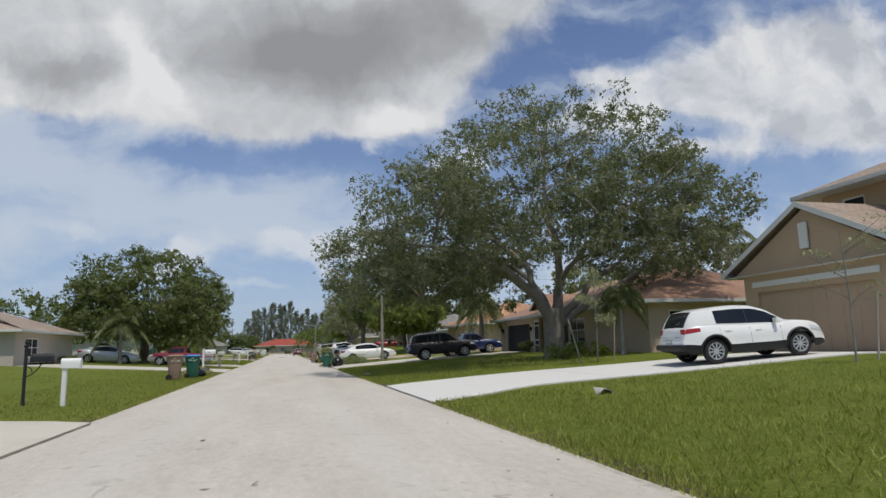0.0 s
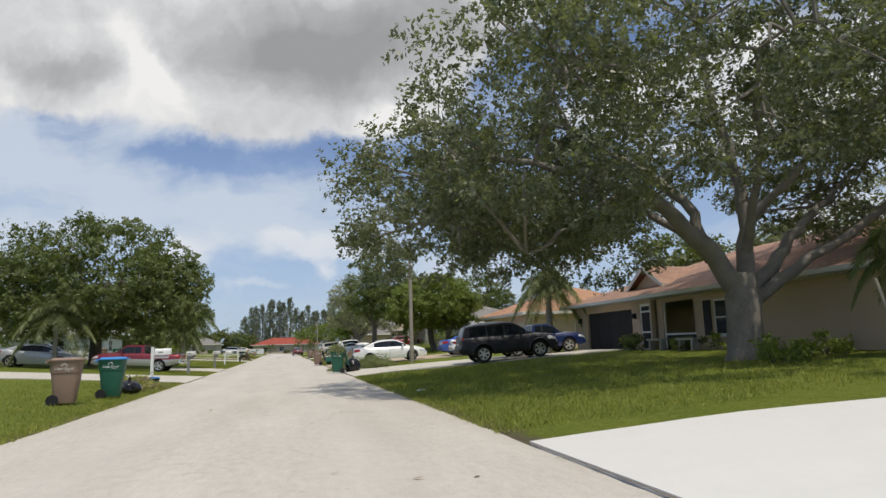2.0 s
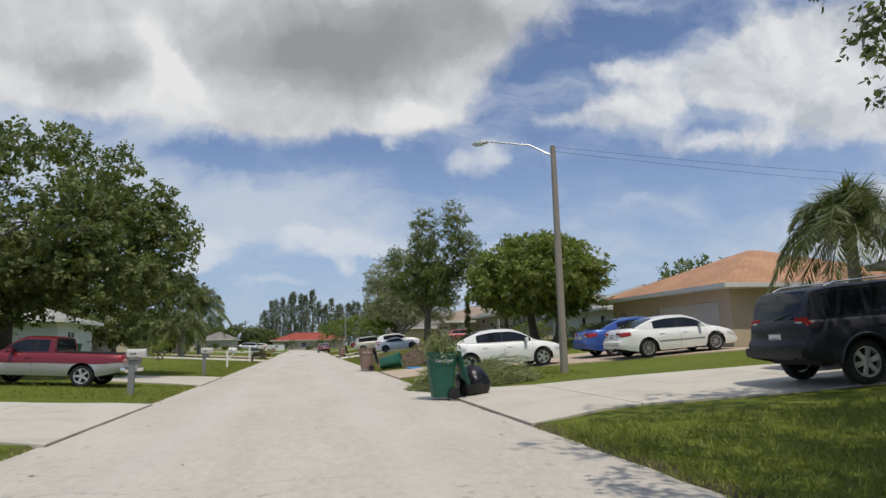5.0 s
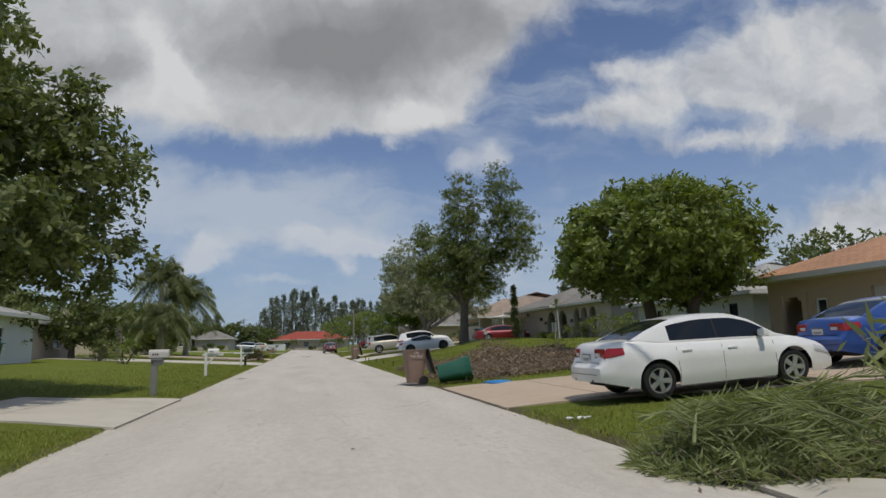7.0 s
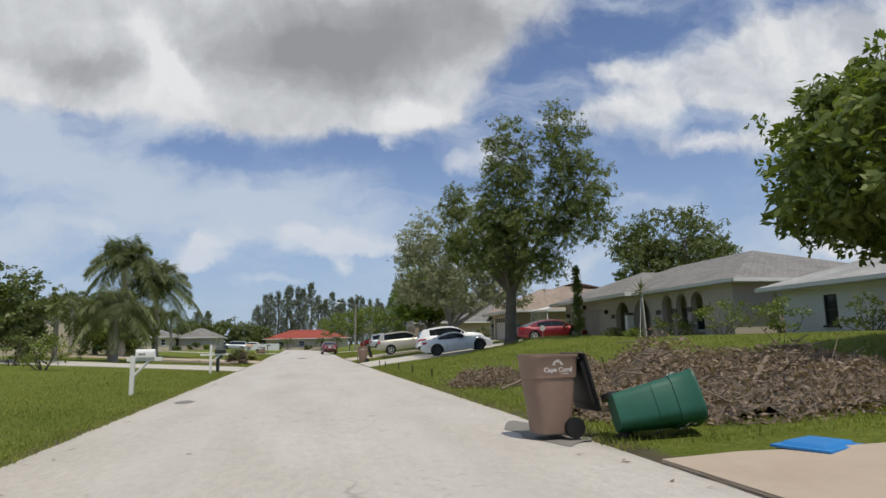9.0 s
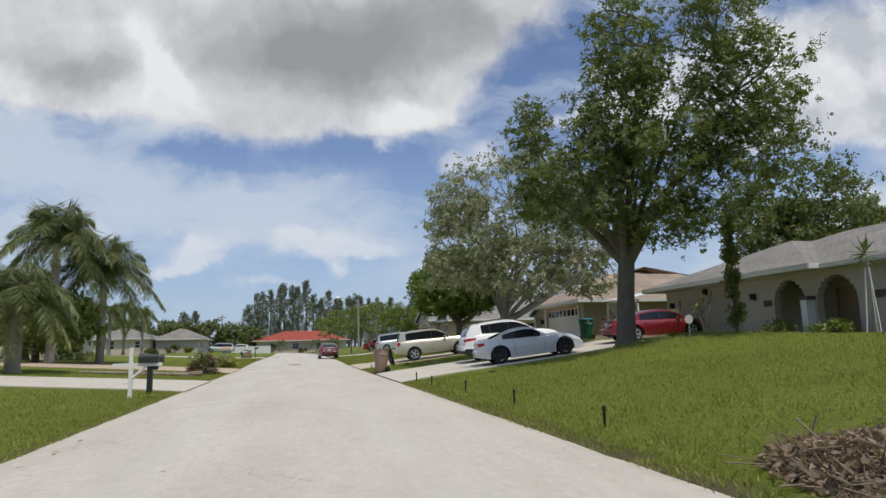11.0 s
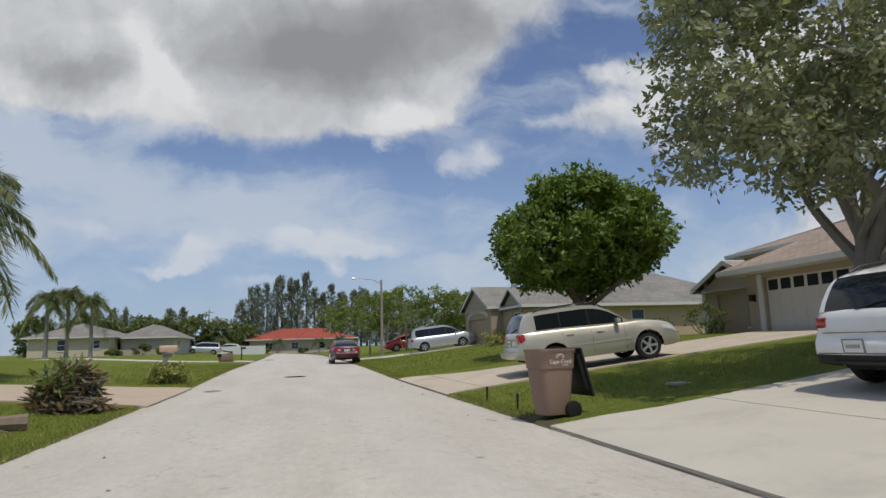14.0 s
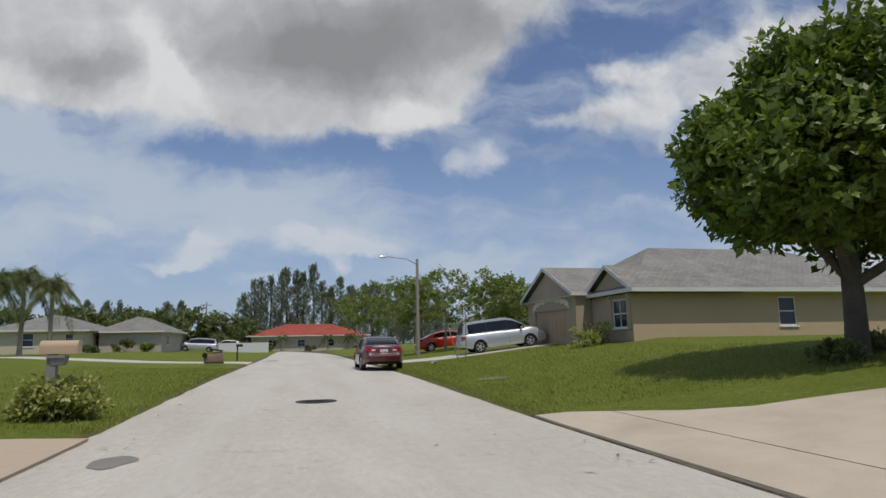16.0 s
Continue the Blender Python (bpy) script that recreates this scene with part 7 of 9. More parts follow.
build_wall(Gh, frame_of((32.3, 153.9), (-1, 0)), 18.9, 0.7, 3.6, W_TAN)
build_roof(Gh, 14.0, 33.0, 142.3, 154.5, 3.62, 6.4, "x", R_GREY, 4.6, None)
build_roof(Gh, 14.0, 20.0, 142.4, 147.4, 3.62, 4.95, "x", R_GREY, 0.0, 2.0, gable_mat=W_TAUPE, inset=0.28)
build_roof(Gh, 13.1, 21.0, 146.8, 154.6, 3.78, 5.5, "x", R_GREY, 0.0, 3.0, gable_mat=W_TAUPE, inset=0.28)


def plain_house(label, x0, x1, y0, y1, z0, eave, ridge, axis, wall_mat, roof_mat, front, windows, over=0.6):
    """A simple house: four walls with windows in the front and the near side, a hip roof."""
    h = house(label, x0, y0)
    near = frame_of((x0, y0), (1, 0))
    build_wall(h, near, x1 - x0, z0, eave, wall_mat, [w[1:] for w in windows if w[0] == "n"])
    F = frame_of((x0, y1), (0, -1)) if front == "w" else frame_of((x1, y0), (0, 1))
    build_wall(h, F, y1 - y0, z0, eave, wall_mat, [w[1:] for w in windows if w[0] == "f"])
    for w in windows:
        build_window(h, near if w[0] == "n" else F, *w[1:], 2, 1 if w[2] - w[1] < 1.3 else 2)
    build_wall(h, frame_of((x1, y1), (-1, 0)), x1 - x0, z0, eave, wall_mat)
    O = frame_of((x1, y0), (0, 1)) if front == "w" else frame_of((x0, y1), (0, -1))
    build_wall(h, O, y1 - y0, z0, eave, wall_mat)
    build_roof(h, x0 - over, x1 + over, y0 - over, y1 + over, eave + 0.08, ridge, axis, roof_mat)
    return h


plain_house("greige stucco house with a tan shingle roof by the lawn", -29.0, -15.6, 57.0, 68.0, 0.5, 2.9, 5.6, "y", W_GREIGE, R_TAN, "e", [("f", 2, 4, 1.3, 2.5), ("n", 8, 9.5, 1.3, 2.5)])
plain_house("white stucco house with a pale roof behind the shade tree", -28.0, -15.6, 92.0, 99.0, 0.6, 3.3, 4.9, "x", W_WHITE, R_METAL, "e", [("f", 2, 3.4, 1.6, 2.7), ("n", 8, 9.2, 1.6, 2.7)])
plain_house("grey stucco house with a pale hip roof among palms", -28.0, -18.0, 101.0, 113.5, 0.6, 3.3, 4.8, "y", W_GREIGE, R_METAL, "e", [("f", 8, 9.2, 1.6, 2.7)])
plain_house("cream two-storey house with a tan tile roof", -32.0, -19.5, 140.0, 152.0, 0.7, 5.4, 7.2, "y", W_CREAM, R_TAN, "e", [("f", 2, 3.6, 3.6, 5.0), ("f", 7, 8.2, 1.6, 2.8), ("n", 9, 10.4, 3.6, 4.8)])
plain_house("cream stucco house with a grey hip roof", -31.5, -22.4, 190.0, 203.0, 0.7, 3.2, 5.1, "y", W_CREAM, R_GREY, "e", [("n", 3.2, 4.3, 1.6, 3.0), ("n", 7.2, 8.0, 1.8, 2.9), ("f", 4, 5.4, 1.6, 2.8)])
plain_house("grey-roofed wing of the cream house", -21.9, -15.5, 193.0, 206.0, 0.7, 3.05, 4.9, "y", W_GREIGE, R_GREY, "e", [("f", 3, 4.4, 1.6, 2.7)])
plain_house("cream stucco house with a red tile roof closing the street", -8.8, 11.4, 234.0, 246.0, 0.1, 2.9, 5.2, "x", W_CREAM, R_RED, "w", [("n", 3.0, 4.4, 1.0, 2.3), ("n", 8.0, 9.4, 1.0, 2.3), ("n", 13.4, 14.6, 1.0, 2.3)], 0.9)
plain_house("pale stucco house with a grey roof beyond the street trees", 15.5, 26.0, 172.0, 184.0, 0.6, 3.2, 5.0, "y", W_WHITE, R_GREY, "w", [("n", 1.5, 2.6, 1.5, 2.7)])
fence = thing("garden_wall", Matrix(), "low white rendered wall before the red-roofed house", "wall", kind="structure")
bm = bmesh.new()
add_box(bm, (8.0, 0.2, 1.5), (-9.0, 217, 1.0), 0.02)
part("wall", bm, W_WHITE, fence)

# ---- small things along the verges ----
P_BIN_BROWN = material("brown_bin_plastic", (0.26, 0.175, 0.13), 0.6, var=0.15, scale=3, fine=20, tint=(0.28, 0.21, 0.17), tint_amount=0.5, tint_scale=2)
P_BIN_GREEN = material("green_bin_plastic", (0.012, 0.10, 0.062), 0.55, var=0.15, scale=3, fine=20, tint=(0.04, 0.15, 0.10), tint_amount=0.4, tint_scale=2)
P_LID_BLUE = material("blue_lid_plastic", (0.03, 0.22, 0.55), 0.5, var=0.1, scale=3)
P_LID_TEAL = material("teal_lid_plastic", (0.02, 0.20, 0.30), 0.5, var=0.1, scale=3)
M_BAG = material("black_bag", (0.008, 0.008, 0.009), 0.25, var=0.2, scale=8, bump=0.8, bump_scale=9)
M_POST_GREY = material("grey_post", (0.23, 0.235, 0.23), 0.85, var=0.12, scale=3, fine=30, bump=0.3)
M_TANBOX = material("tan_mailbox", (0.50, 0.36, 0.25), 0.6, var=0.08, scale=3)
M_GREYBOX = material("grey_mailbox", (0.50, 0.49, 0.46), 0.5, var=0.1, scale=3, fine=20)
M_GREENBOX = material("dark_green_mailbox", (0.02, 0.03, 0.024), 0.5, var=0.1)
M_IRON = material("cast_iron", (0.05, 0.045, 0.04), 0.8, metal=0.3, var=0.3, scale=6)
M_CONC_OLD = material("old_concrete", (0.42, 0.40, 0.36), 0.9, var=0.2, scale=3, bump=0.5)
M_SOIL = material("bare_soil", (0.15, 0.12, 0.09), 0.95, var=0.35, scale=2, fine=14, bump=1.0, bump_scale=20, space="World")
M_PATCH = material("dark_patch", (0.24, 0.225, 0.20), 0.9, var=0.2, scale=2, fine=30, bump=0.5, space="World")


def at_ground(x, y, turn=0.0, lift=0.014):
    return Matrix.Translation((x, y, ground_z(x, y) + lift)) @ Matrix.Rotation(radians(turn), 4, "Z")


def lettering(text, size, m, parent):
    """Words in the built-in font as a thin mesh."""
    cu = bpy.data.curves.new("lettering", "FONT")
    cu.body, cu.size, cu.align_x, cu.extrude, cu.resolution_u = text, size, "CENTER", 0.0012, 2
    tmp = bpy.data.objects.new("lettering", cu)
    me = bpy.data.meshes.new_from_object(tmp)
    bpy.data.objects.remove(tmp)
    bpy.data.curves.remove(cu)
    me.transform(m)
    me.materials.clear()
    me.materials.append(M_WHITE)
    ob = new("lettering", me)
    ob.parent = parent
    return ob


def wheelie_bin(label, m, mat, lid_mat, lid="closed", size=1.0, group="rubbish bins", mark=True):
    """A two-wheeled bin; its front faces -y: body, rim, lid, handle, axle, wheels, and the town's mark as bars."""
    b = thing("rubbish_bin", m, label, "rubbish bin", group)
    k = size
    bm = bmesh.new()
    prof = [(0.0, 0.44, 0.46), (0.04, 0.46, 0.48), (0.60, 0.56, 0.60), (0.72, 0.575, 0.63), (0.73, 0.61, 0.665), (0.98, 0.63, 0.70), (1.0, 0.66, 0.73), (1.03, 0.66, 0.73)]
    rings = []
    for z, w, d in prof:
        ring = []
        for i in range(24):
            a = 2 * math.pi * i / 24
            c, s = math.cos(a), math.sin(a)
            e = 0.45
            ring.append(bm.verts.new((k * w / 2 * math.copysign(abs(c) ** e, c), k * d / 2 * math.copysign(abs(s) ** e, s) + k * 0.02, k * (z + 0.06))))
        rings.append(ring)
    for p, q in zip(rings, rings[1:]):
        for i in range(24):
            bm.faces.new((p[i], p[(i + 1) % 24], q[(i + 1) % 24], q[i]))
    bm.faces.new(rings[0][::-1])
    inner = [bm.verts.new((v.co.x * 0.94, v.co.y * 0.94, v.co.z)) for v in rings[-1]]
    deep = [bm.verts.new((v.co.x * 0.86, v.co.y * 0.86, v.co.z - 0.55 * k)) for v in inner]
    for i in range(24):
        j = (i + 1) % 24
        bm.faces.new((rings[-1][i], rings[-1][j], inner[j], inner[i]))
        bm.faces.new((inner[i], inner[j], deep[j], deep[i]))
    bm.faces.new(deep)
    part("body", bm, mat, b, smooth=True)
    for s in (-1, 1):
        bm = bmesh.new()
        add_lathe(bm, [(0.135 * k, -0.035), (0.135 * k, 0.035), (0.09 * k, 0.04), (0.03 * k, 0.045)], 18, "x", (s * 0.27 * k, 0.25 * k, 0.135 * k))
        part("wheel", bm, M_BLACK, b, smooth=True)
    bm = bmesh.new()
    add_tube(bm, [(-0.27 * k, 0.25 * k, 0.135 * k), (0.27 * k, 0.25 * k, 0.135 * k)], 0.016, 6)
    part("axle", bm, M_GALV, b)
    bm = bmesh.new()
    add_tube(bm, [(-0.22 * k, 0.36 * k, 1.02 * k), (-0.22 * k, 0.44 * k, 1.05 * k), (0.22 * k, 0.44 * k, 1.05 * k), (0.22 * k, 0.36 * k, 1.02 * k)], 0.02, 6)
    part("handle", bm, lid_mat, b, smooth=True)
    if lid != "none":
        bm = bmesh.new()
        turn = Matrix.Translation((0, 0.40 * k, 1.10 * k)) @ Matrix.Rotation(radians({"closed": 0, "ajar": -18, "open": -255}[lid]), 4, "X")
        n0 = len(bm.verts)
        add_box(bm, (0.69 * k, 0.80 * k, 0.035), (0, -0.40 * k, 0.0), 0.015)
        add_box(bm, (0.58 * k, 0.66 * k, 0.05), (0, -0.40 * k, 0.035), 0.02, 0.85)
        bmesh.ops.transform(bm, matrix=turn, verts=bm.verts)
        part("lid", bm, lid_mat, b, smooth=True)
    if mark:
        for sd in (-1, 1):
            lean = Matrix.Translation((sd * 0.322 * k, 0.02 * k, 0.865 * k)) @ Matrix.Rotation(sd * math.pi / 2, 4, "Z") @ Matrix.Rotation(radians(87.5), 4, "X")
            for text, size, at in (("Cape Coral", 0.088, (0, 0)), ("FLORIDA", 0.028, (0.09, -0.035))):
                lettering(text, size * k, lean @ Matrix.Translation((at[0], at[1], 0)), b)
            bm = bmesh.new()
            for q in range(9):
                a = math.pi * (q + 0.5) / 9
                t = Matrix.Rotation(a, 4, "Z")
                add_box(bm, (0.035, 0.008, 0.002), lean @ Matrix.Translation((0, 0.085 * k, 0)) @ t @ Vector((0.06, 0, 0)), 0.0, 1.0, lean.to_3x3().to_4x4() @ t)
            part("sun_mark", bm, M_WHITE, b)
    return b


wheelie_bin("brown two-wheeled bin with its lid shut on the grass", at_ground(-4.75, 45.4, 96), P_BIN_BROWN, P_BIN_BROWN, group="bins by the left verge")
wheelie_bin("dark green bin with a blue lid beside the brown one", at_ground(-4.3, 47.9, 94), P_BIN_GREEN, P_LID_BLUE, group="bins by the left verge")
wheelie_bin("dark green bin overfilled with cut branches at the drive", at_ground(3.15, 61.1, -90, 0.01), P_BIN_GREEN, P_BIN_GREEN, "open")
wheelie_bin("brown bin with a black lid hanging open by the road", at_ground(3.02, 78.3, -86, 0.03), P_BIN_BROWN, M_BLACK, "open")
wheelie_bin("dark green bin tipped over on the verge", Matrix.Translation((3.62, 77.7, ground_z(4.4, 77.5) + 0.28)) @ Matrix.Rotation(radians(-14), 4, "Z") @ Matrix.Rotation(radians(80), 4, "Y") @ Matrix.Rotation(radians(-20), 4, "Z"), P_BIN_GREEN, P_BIN_GREEN, "none")
wheelie_bin("brown town bin with its black lid flung open at the drive", at_ground(3.85, 113.7, -80), P_BIN_BROWN, M_BLACK, "open")
wheelie_bin("brown bin before the white house", at_ground(-14.6, 88.0, 90), P_BIN_BROWN, P_BIN_BROWN, group="bins by the left verge")
wheelie_bin("green bin before the white house", at_ground(-14.0, 90.5, 90), P_BIN_GREEN, P_BIN_GREEN, group="bins by the left verge")
wheelie_bin("green bin beside the garden lattice", at_ground(15.6, 116.0, -90), P_BIN_GREEN, P_LID_TEAL)
bm = bmesh.new()
add_box(bm, (0.72, 0.62, 0.03), (0, 0, 0.03), 0.012)
add_box(bm, (0.60, 0.50, 0.05), (0, 0, 0.06), 0.02, 0.85)
lid = thing("bin_lid", at_ground(5.05, 75.9, 20), "bright blue plastic bin lid lying on the drive's edge", "bin lid")
part("panel", bm, P_LID_BLUE, lid, smooth=True)


def mailbox(label, x, y, post_mat, box_mat, h=1.05, box=(0.48, 0.17, 0.2), style="post", turn=0, group="mailboxes", marks=True):
    """A kerbside mailbox, its door towards the road: post, arched box, door, flag, number as bars."""
    s = 1 if x < 0 else -1
    mb = thing("mailbox", at_ground(x, y, (0 if s > 0 else 180) + turn, -0.02), label, "mailbox", group)
    bm = bmesh.new()
    if style == "post":
        add_box(bm, (0.10, 0.10, h), (-0.12, 0, h / 2), 0.008)
    elif style == "heavy":
        add_box(bm, (0.15, 0.15, h), (-0.10, 0, h / 2), 0.012)
        add_box(bm, (0.30, 0.26, 0.05), (-0.02, 0, h - 0.05), 0.01)
        add_box(bm, (0.22, 0.17, 0.14), (0.0, 0, h - 0.14), 0.02, 1.3)
    elif style == "arm":
        add_box(bm, (0.10, 0.10, h + 0.42), (-0.42, 0, (h + 0.42) / 2), 0.008)
        add_box(bm, (1.25, 0.09, 0.09), (-0.26, 0, h - 0.05), 0.006)
        add_tube(bm, [(-0.40, 0, h - 0.42), (-0.02, 0, h - 0.08)], 0.035, 6)
    elif style == "hung":
        add_box(bm, (0.11, 0.11, h + 0.32), (-0.38, 0, (h + 0.32) / 2), 0.008)
        add_box(bm, (0.62, 0.09, 0.08), (-0.08, 0, h - 0.10), 0.006)
        add_box(bm, (0.55, 0.16, 0.03), (-0.04, 0, h - 0.02), 0.004)
    elif style == "tee":
        add_box(bm, (0.11, 0.11, h + 0.05), (-0.30, 0, (h + 0.05) / 2), 0.008)
        add_box(bm, (0.90, 0.09, 0.10), (0.0, 0, h - 0.05), 0.006)
        add_tube(bm, [(-0.26, 0, h - 0.5), (0.12, 0, h - 0.08)], 0.04, 6)
    elif style == "iron":
        add_lathe(bm, [(0.06, 0.0), (0.045, 0.12), (0.038, 0.2), (0.038, h + 0.35), (0.055, h + 0.37), (0.055, h + 0.41), (0.02, h + 0.43), (0.05, h + 0.47), (0.035, h + 0.53), (0.005, h + 0.55)], 14, "z", (-0.34, 0, 0))
        add_tube(bm, [(-0.34, 0, h - 0.03), (0.3, 0, h - 0.03)], 0.02, 6)
        add_tube(bm, [(-0.34, 0, h - 0.35), (-0.20, 0, h - 0.30), (-0.06, 0, h - 0.16), (0.0, 0, h - 0.05)], 0.014, 6)
        add_tube(bm, [(-0.30, 0, h - 0.10), (-0.22, 0, h - 0.14), (-0.18, 0, h - 0.22), (-0.24, 0, h - 0.26)], 0.012, 5)
    part("post", bm, post_mat, mb, smooth=style == "iron")
    L, W, H = box
    bm = bmesh.new()
    ring = [(-W / 2, 0), (W / 2, 0), (W / 2, H * 0.55)] + [(W / 2 * math.cos(a), H * 0.55 + H * 0.45 * math.sin(a)) for a in (math.pi * i / 8 for i in range(1, 8))] + [(-W / 2, H * 0.55)]
    ends = [[bm.verts.new((xx, p[0], h + p[1])) for p in ring] for xx in (-L / 2 + 0.02, L / 2)]
    n = len(ring)
    for i in range(n):
        bm.faces.new((ends[0][i], ends[0][(i + 1) % n], ends[1][(i + 1) % n], ends[1][i]))
    bm.faces.new(ends[0])
    bm.faces.new(ends[1])
    bmesh.ops.recalc_face_normals(bm, faces=bm.faces)
    part("box", bm, box_mat, mb, smooth=True)
    bm = bmesh.new()
    v = [bm.verts.new((L / 2 + 0.004, p[0] * 1.06, h + p[1] * 1.03 - 0.003)) for p in ring]
    w = [bm.verts.new((L / 2 + 0.022, p[0] * 1.02, h + p[1] * 1.0)) for p in ring]
    for i in range(n):
        bm.faces.new((v[i], v[(i + 1) % n], w[(i + 1) % n], w[i]))
    bm.faces.new(w)
    bm.faces.new(v)
    bmesh.ops.recalc_face_normals(bm, faces=bm.faces)
    door = part("door", bm, box_mat, mb)
    bm = bmesh.new()
    add_box(bm, (0.014, 0.05, 0.02), (L / 2 + 0.03, 0, h + H * 0.85), 0.004)
    part("knob", bm, M_GALV, door)
    bm = bmesh.new()
    add_box(bm, (0.02, 0.012, 0.12), (0.05, W / 2 + 0.012, h + H * 0.55), 0.003)
    add_box(bm, (0.07, 0.012, 0.04), (0.08, W / 2 + 0.012, h + H * 0.55 + 0.08), 0.003)
    part("flag", bm, M_LAMP_RED, mb)
    if marks:
        bm = bmesh.new()
        for i in range(3):
            add_box(bm, (0.035, 0.006, 0.055), (-0.12 + 0.06 * i, -W / 2 - 0.002, h + H * 0.4))
        part("number_bar", bm, M_BLACK if box_mat not in (M_BLACK, M_GREENBOX) else M_WHITE, mb)
    return mb


mailbox("black mailbox on an ornamental cast post with a finial", -5.6, 31.0, M_BLACK, M_BLACK, 1.08, style="iron", marks=False)
mailbox("plain white mailbox on a square white post", -5.0, 31.15, M_WHITE, M_WHITE, 0.95, (0.44, 0.16, 0.24), marks=False)
mailbox("white mailbox hung on a white post's arm", -4.34, 55.8, M_WHITE, M_WHITE, 1.20, (0.62, 0.20, 0.25), "hung")
crate = thing("recycling_crate", at_ground(-4.5, 54.9, 12, 0.0), "low black recycling crate with a bright blue lid on the verge", "recycling crate")
bm = bmesh.new()
add_box(bm, (0.42, 0.32, 0.26), (0, 0, 0.13), 0.02, 1.12)
part("body", bm, M_BLACK, crate)
bm = bmesh.new()
add_box(bm, (0.50, 0.39, 0.035), (0, 0, 0.27), 0.012)
add_box(bm, (0.38, 0.27, 0.03), (0, 0, 0.298), 0.012)
part("lid", bm, P_LID_BLUE, crate)
mailbox("dented grey mailbox on a thick grey post", -4.6, 66.0, M_POST_GREY, M_GREYBOX, 1.08, (0.50, 0.2, 0.22), "heavy")
mailbox("rusty pale mailbox on a thick grey post with number bars", -4.35, 77.6, M_POST_GREY, M_GREYBOX, 1.08, (0.52, 0.2, 0.22), "heavy")
mailbox("white mailbox on a white post with a brace", -4.42, 89.0, M_WHITE, M_WHITE, 1.05, (0.48, 0.18, 0.22), "tee")
mailbox("dark green mailbox on a weathered white wooden crosspiece", -4.05, 102.5, M_WHITE, M_GREENBOX, 1.0, (0.50, 0.19, 0.24), "arm", marks=False)
mailbox("dark green mailbox on a short dark post", -4.25, 104.3, M_GREENBOX, M_GREENBOX, 0.95, (0.50, 0.2, 0.24), "heavy", marks=False)
mailbox("tan plastic mailbox on a grey post in a shrub", -4.75, 129.4, M_POST_GREY, M_TANBOX, 1.2, (0.62, 0.24, 0.24), "heavy", marks=False)
mailbox("black mailbox on a thin black post far down the verge", -4.9, 166.8, M_BLACK, M_BLACK, 1.05, style="post", marks=False)
bush("low shrub with yellow and green variegated leaves round a mailbox", -4.75, 129.5, 0.85, 0.7, 0.95, L_YELLOW, 301, 4200, 0.10, 0.03)


def street_lamp(label, x, y, h, head, lean=0.0):
    """A wooden pole with a bracket arm and a cobra-head lamp."""
    lp = thing("street_lamp", at_ground(x, y, 0, -0.05), label, "street lamp", "street lamps")
    bm = bmesh.new()
    add_tube(bm, [(0, 0, 0), (lean * 0.5, 0, h * 0.5), (lean, 0, h)], [0.125, 0.11, 0.085], 12)
    part("pole", bm, M_WOODPOLE, lp, smooth=True)
    hx, hy, hz = head[0] - x, head[1] - y, head[2] - ground_z(x, y)
    bm = bmesh.new()
    add_tube(bm, [(lean, 0, h - 0.35), (lean + (hx - lean) * 0.35, hy * 0.35, h - 0.05 + (hz - h) * 0.4), (hx, hy, hz)], 0.028, 8)
    part("bracket_arm", bm, M_GALV, lp, smooth=True)
    d = Vector((hx - lean, hy, 0)).normalized()
    rot = d.to_track_quat("X", "Z").to_matrix().to_4x4()
    bm = bmesh.new()
    add_box(bm, (0.55, 0.24, 0.11), Vector((hx, hy, hz)) + d * 0.25, 0.04, 0.6, rot)
    hd = part("lamp_head", bm, M_GALV, lp, smooth=True)
    bm = bmesh.new()
    add_box(bm, (0.30, 0.18, 0.06), Vector((hx, hy, hz - 0.075)) + d * 0.3, 0.025, 1.2, rot)
    part("lens", bm, M_LAMP_CLEAR, hd, smooth=True)
    return lp


street_lamp("weathered wooden street lamp pole with a bracket lamp", 7.88, 65.0, 7.3, (6.0, 66.1, 8.0))
street_lamp("slim pale street lamp pole far down the street", 6.95, 157.0, 6.4, (4.9, 156.6, 6.9))
wires = thing("overhead_wire", Matrix(), "pair of thin black wires from the lamp pole over the roofs", "wire")
bm = bmesh.new()
for za, zb, yb in ((7.35, 7.9, 68.0), (7.5, 8.3, 67.4)):
    bm = bmesh.new()
    a, b = Vector((7.88, 65.0, za)), Vector((40.0, yb, zb))
    add_tube(bm, [a.lerp(b, t) - Vector((0, 0, 0.55 * math.sin(math.pi * t))) for t in np.linspace(0, 1, 16)], 0.005, 5)
    part("strand", bm, M_BLACK, wires)
for i, (x, y, h) in enumerate(((40.0, 67.8, 8.7), (-16.0, 231.0, 8.0))):
    up = thing("utility_pole", at_ground(x, y), "wooden utility pole behind the houses", "utility pole", "utility poles")
    bm = bmesh.new()
    add_tube(bm, [(0, 0, -0.1), (0, 0, h)], [0.15, 0.10], 8)
    part("pole", bm, M_WOODPOLE, up, smooth=True)
    bm = bmesh.new()
    add_box(bm, (1.8, 0.1, 0.12), (0, 0, h - 0.5), 0.01)
    part("crossarm", bm, M_WOODPOLE, up)


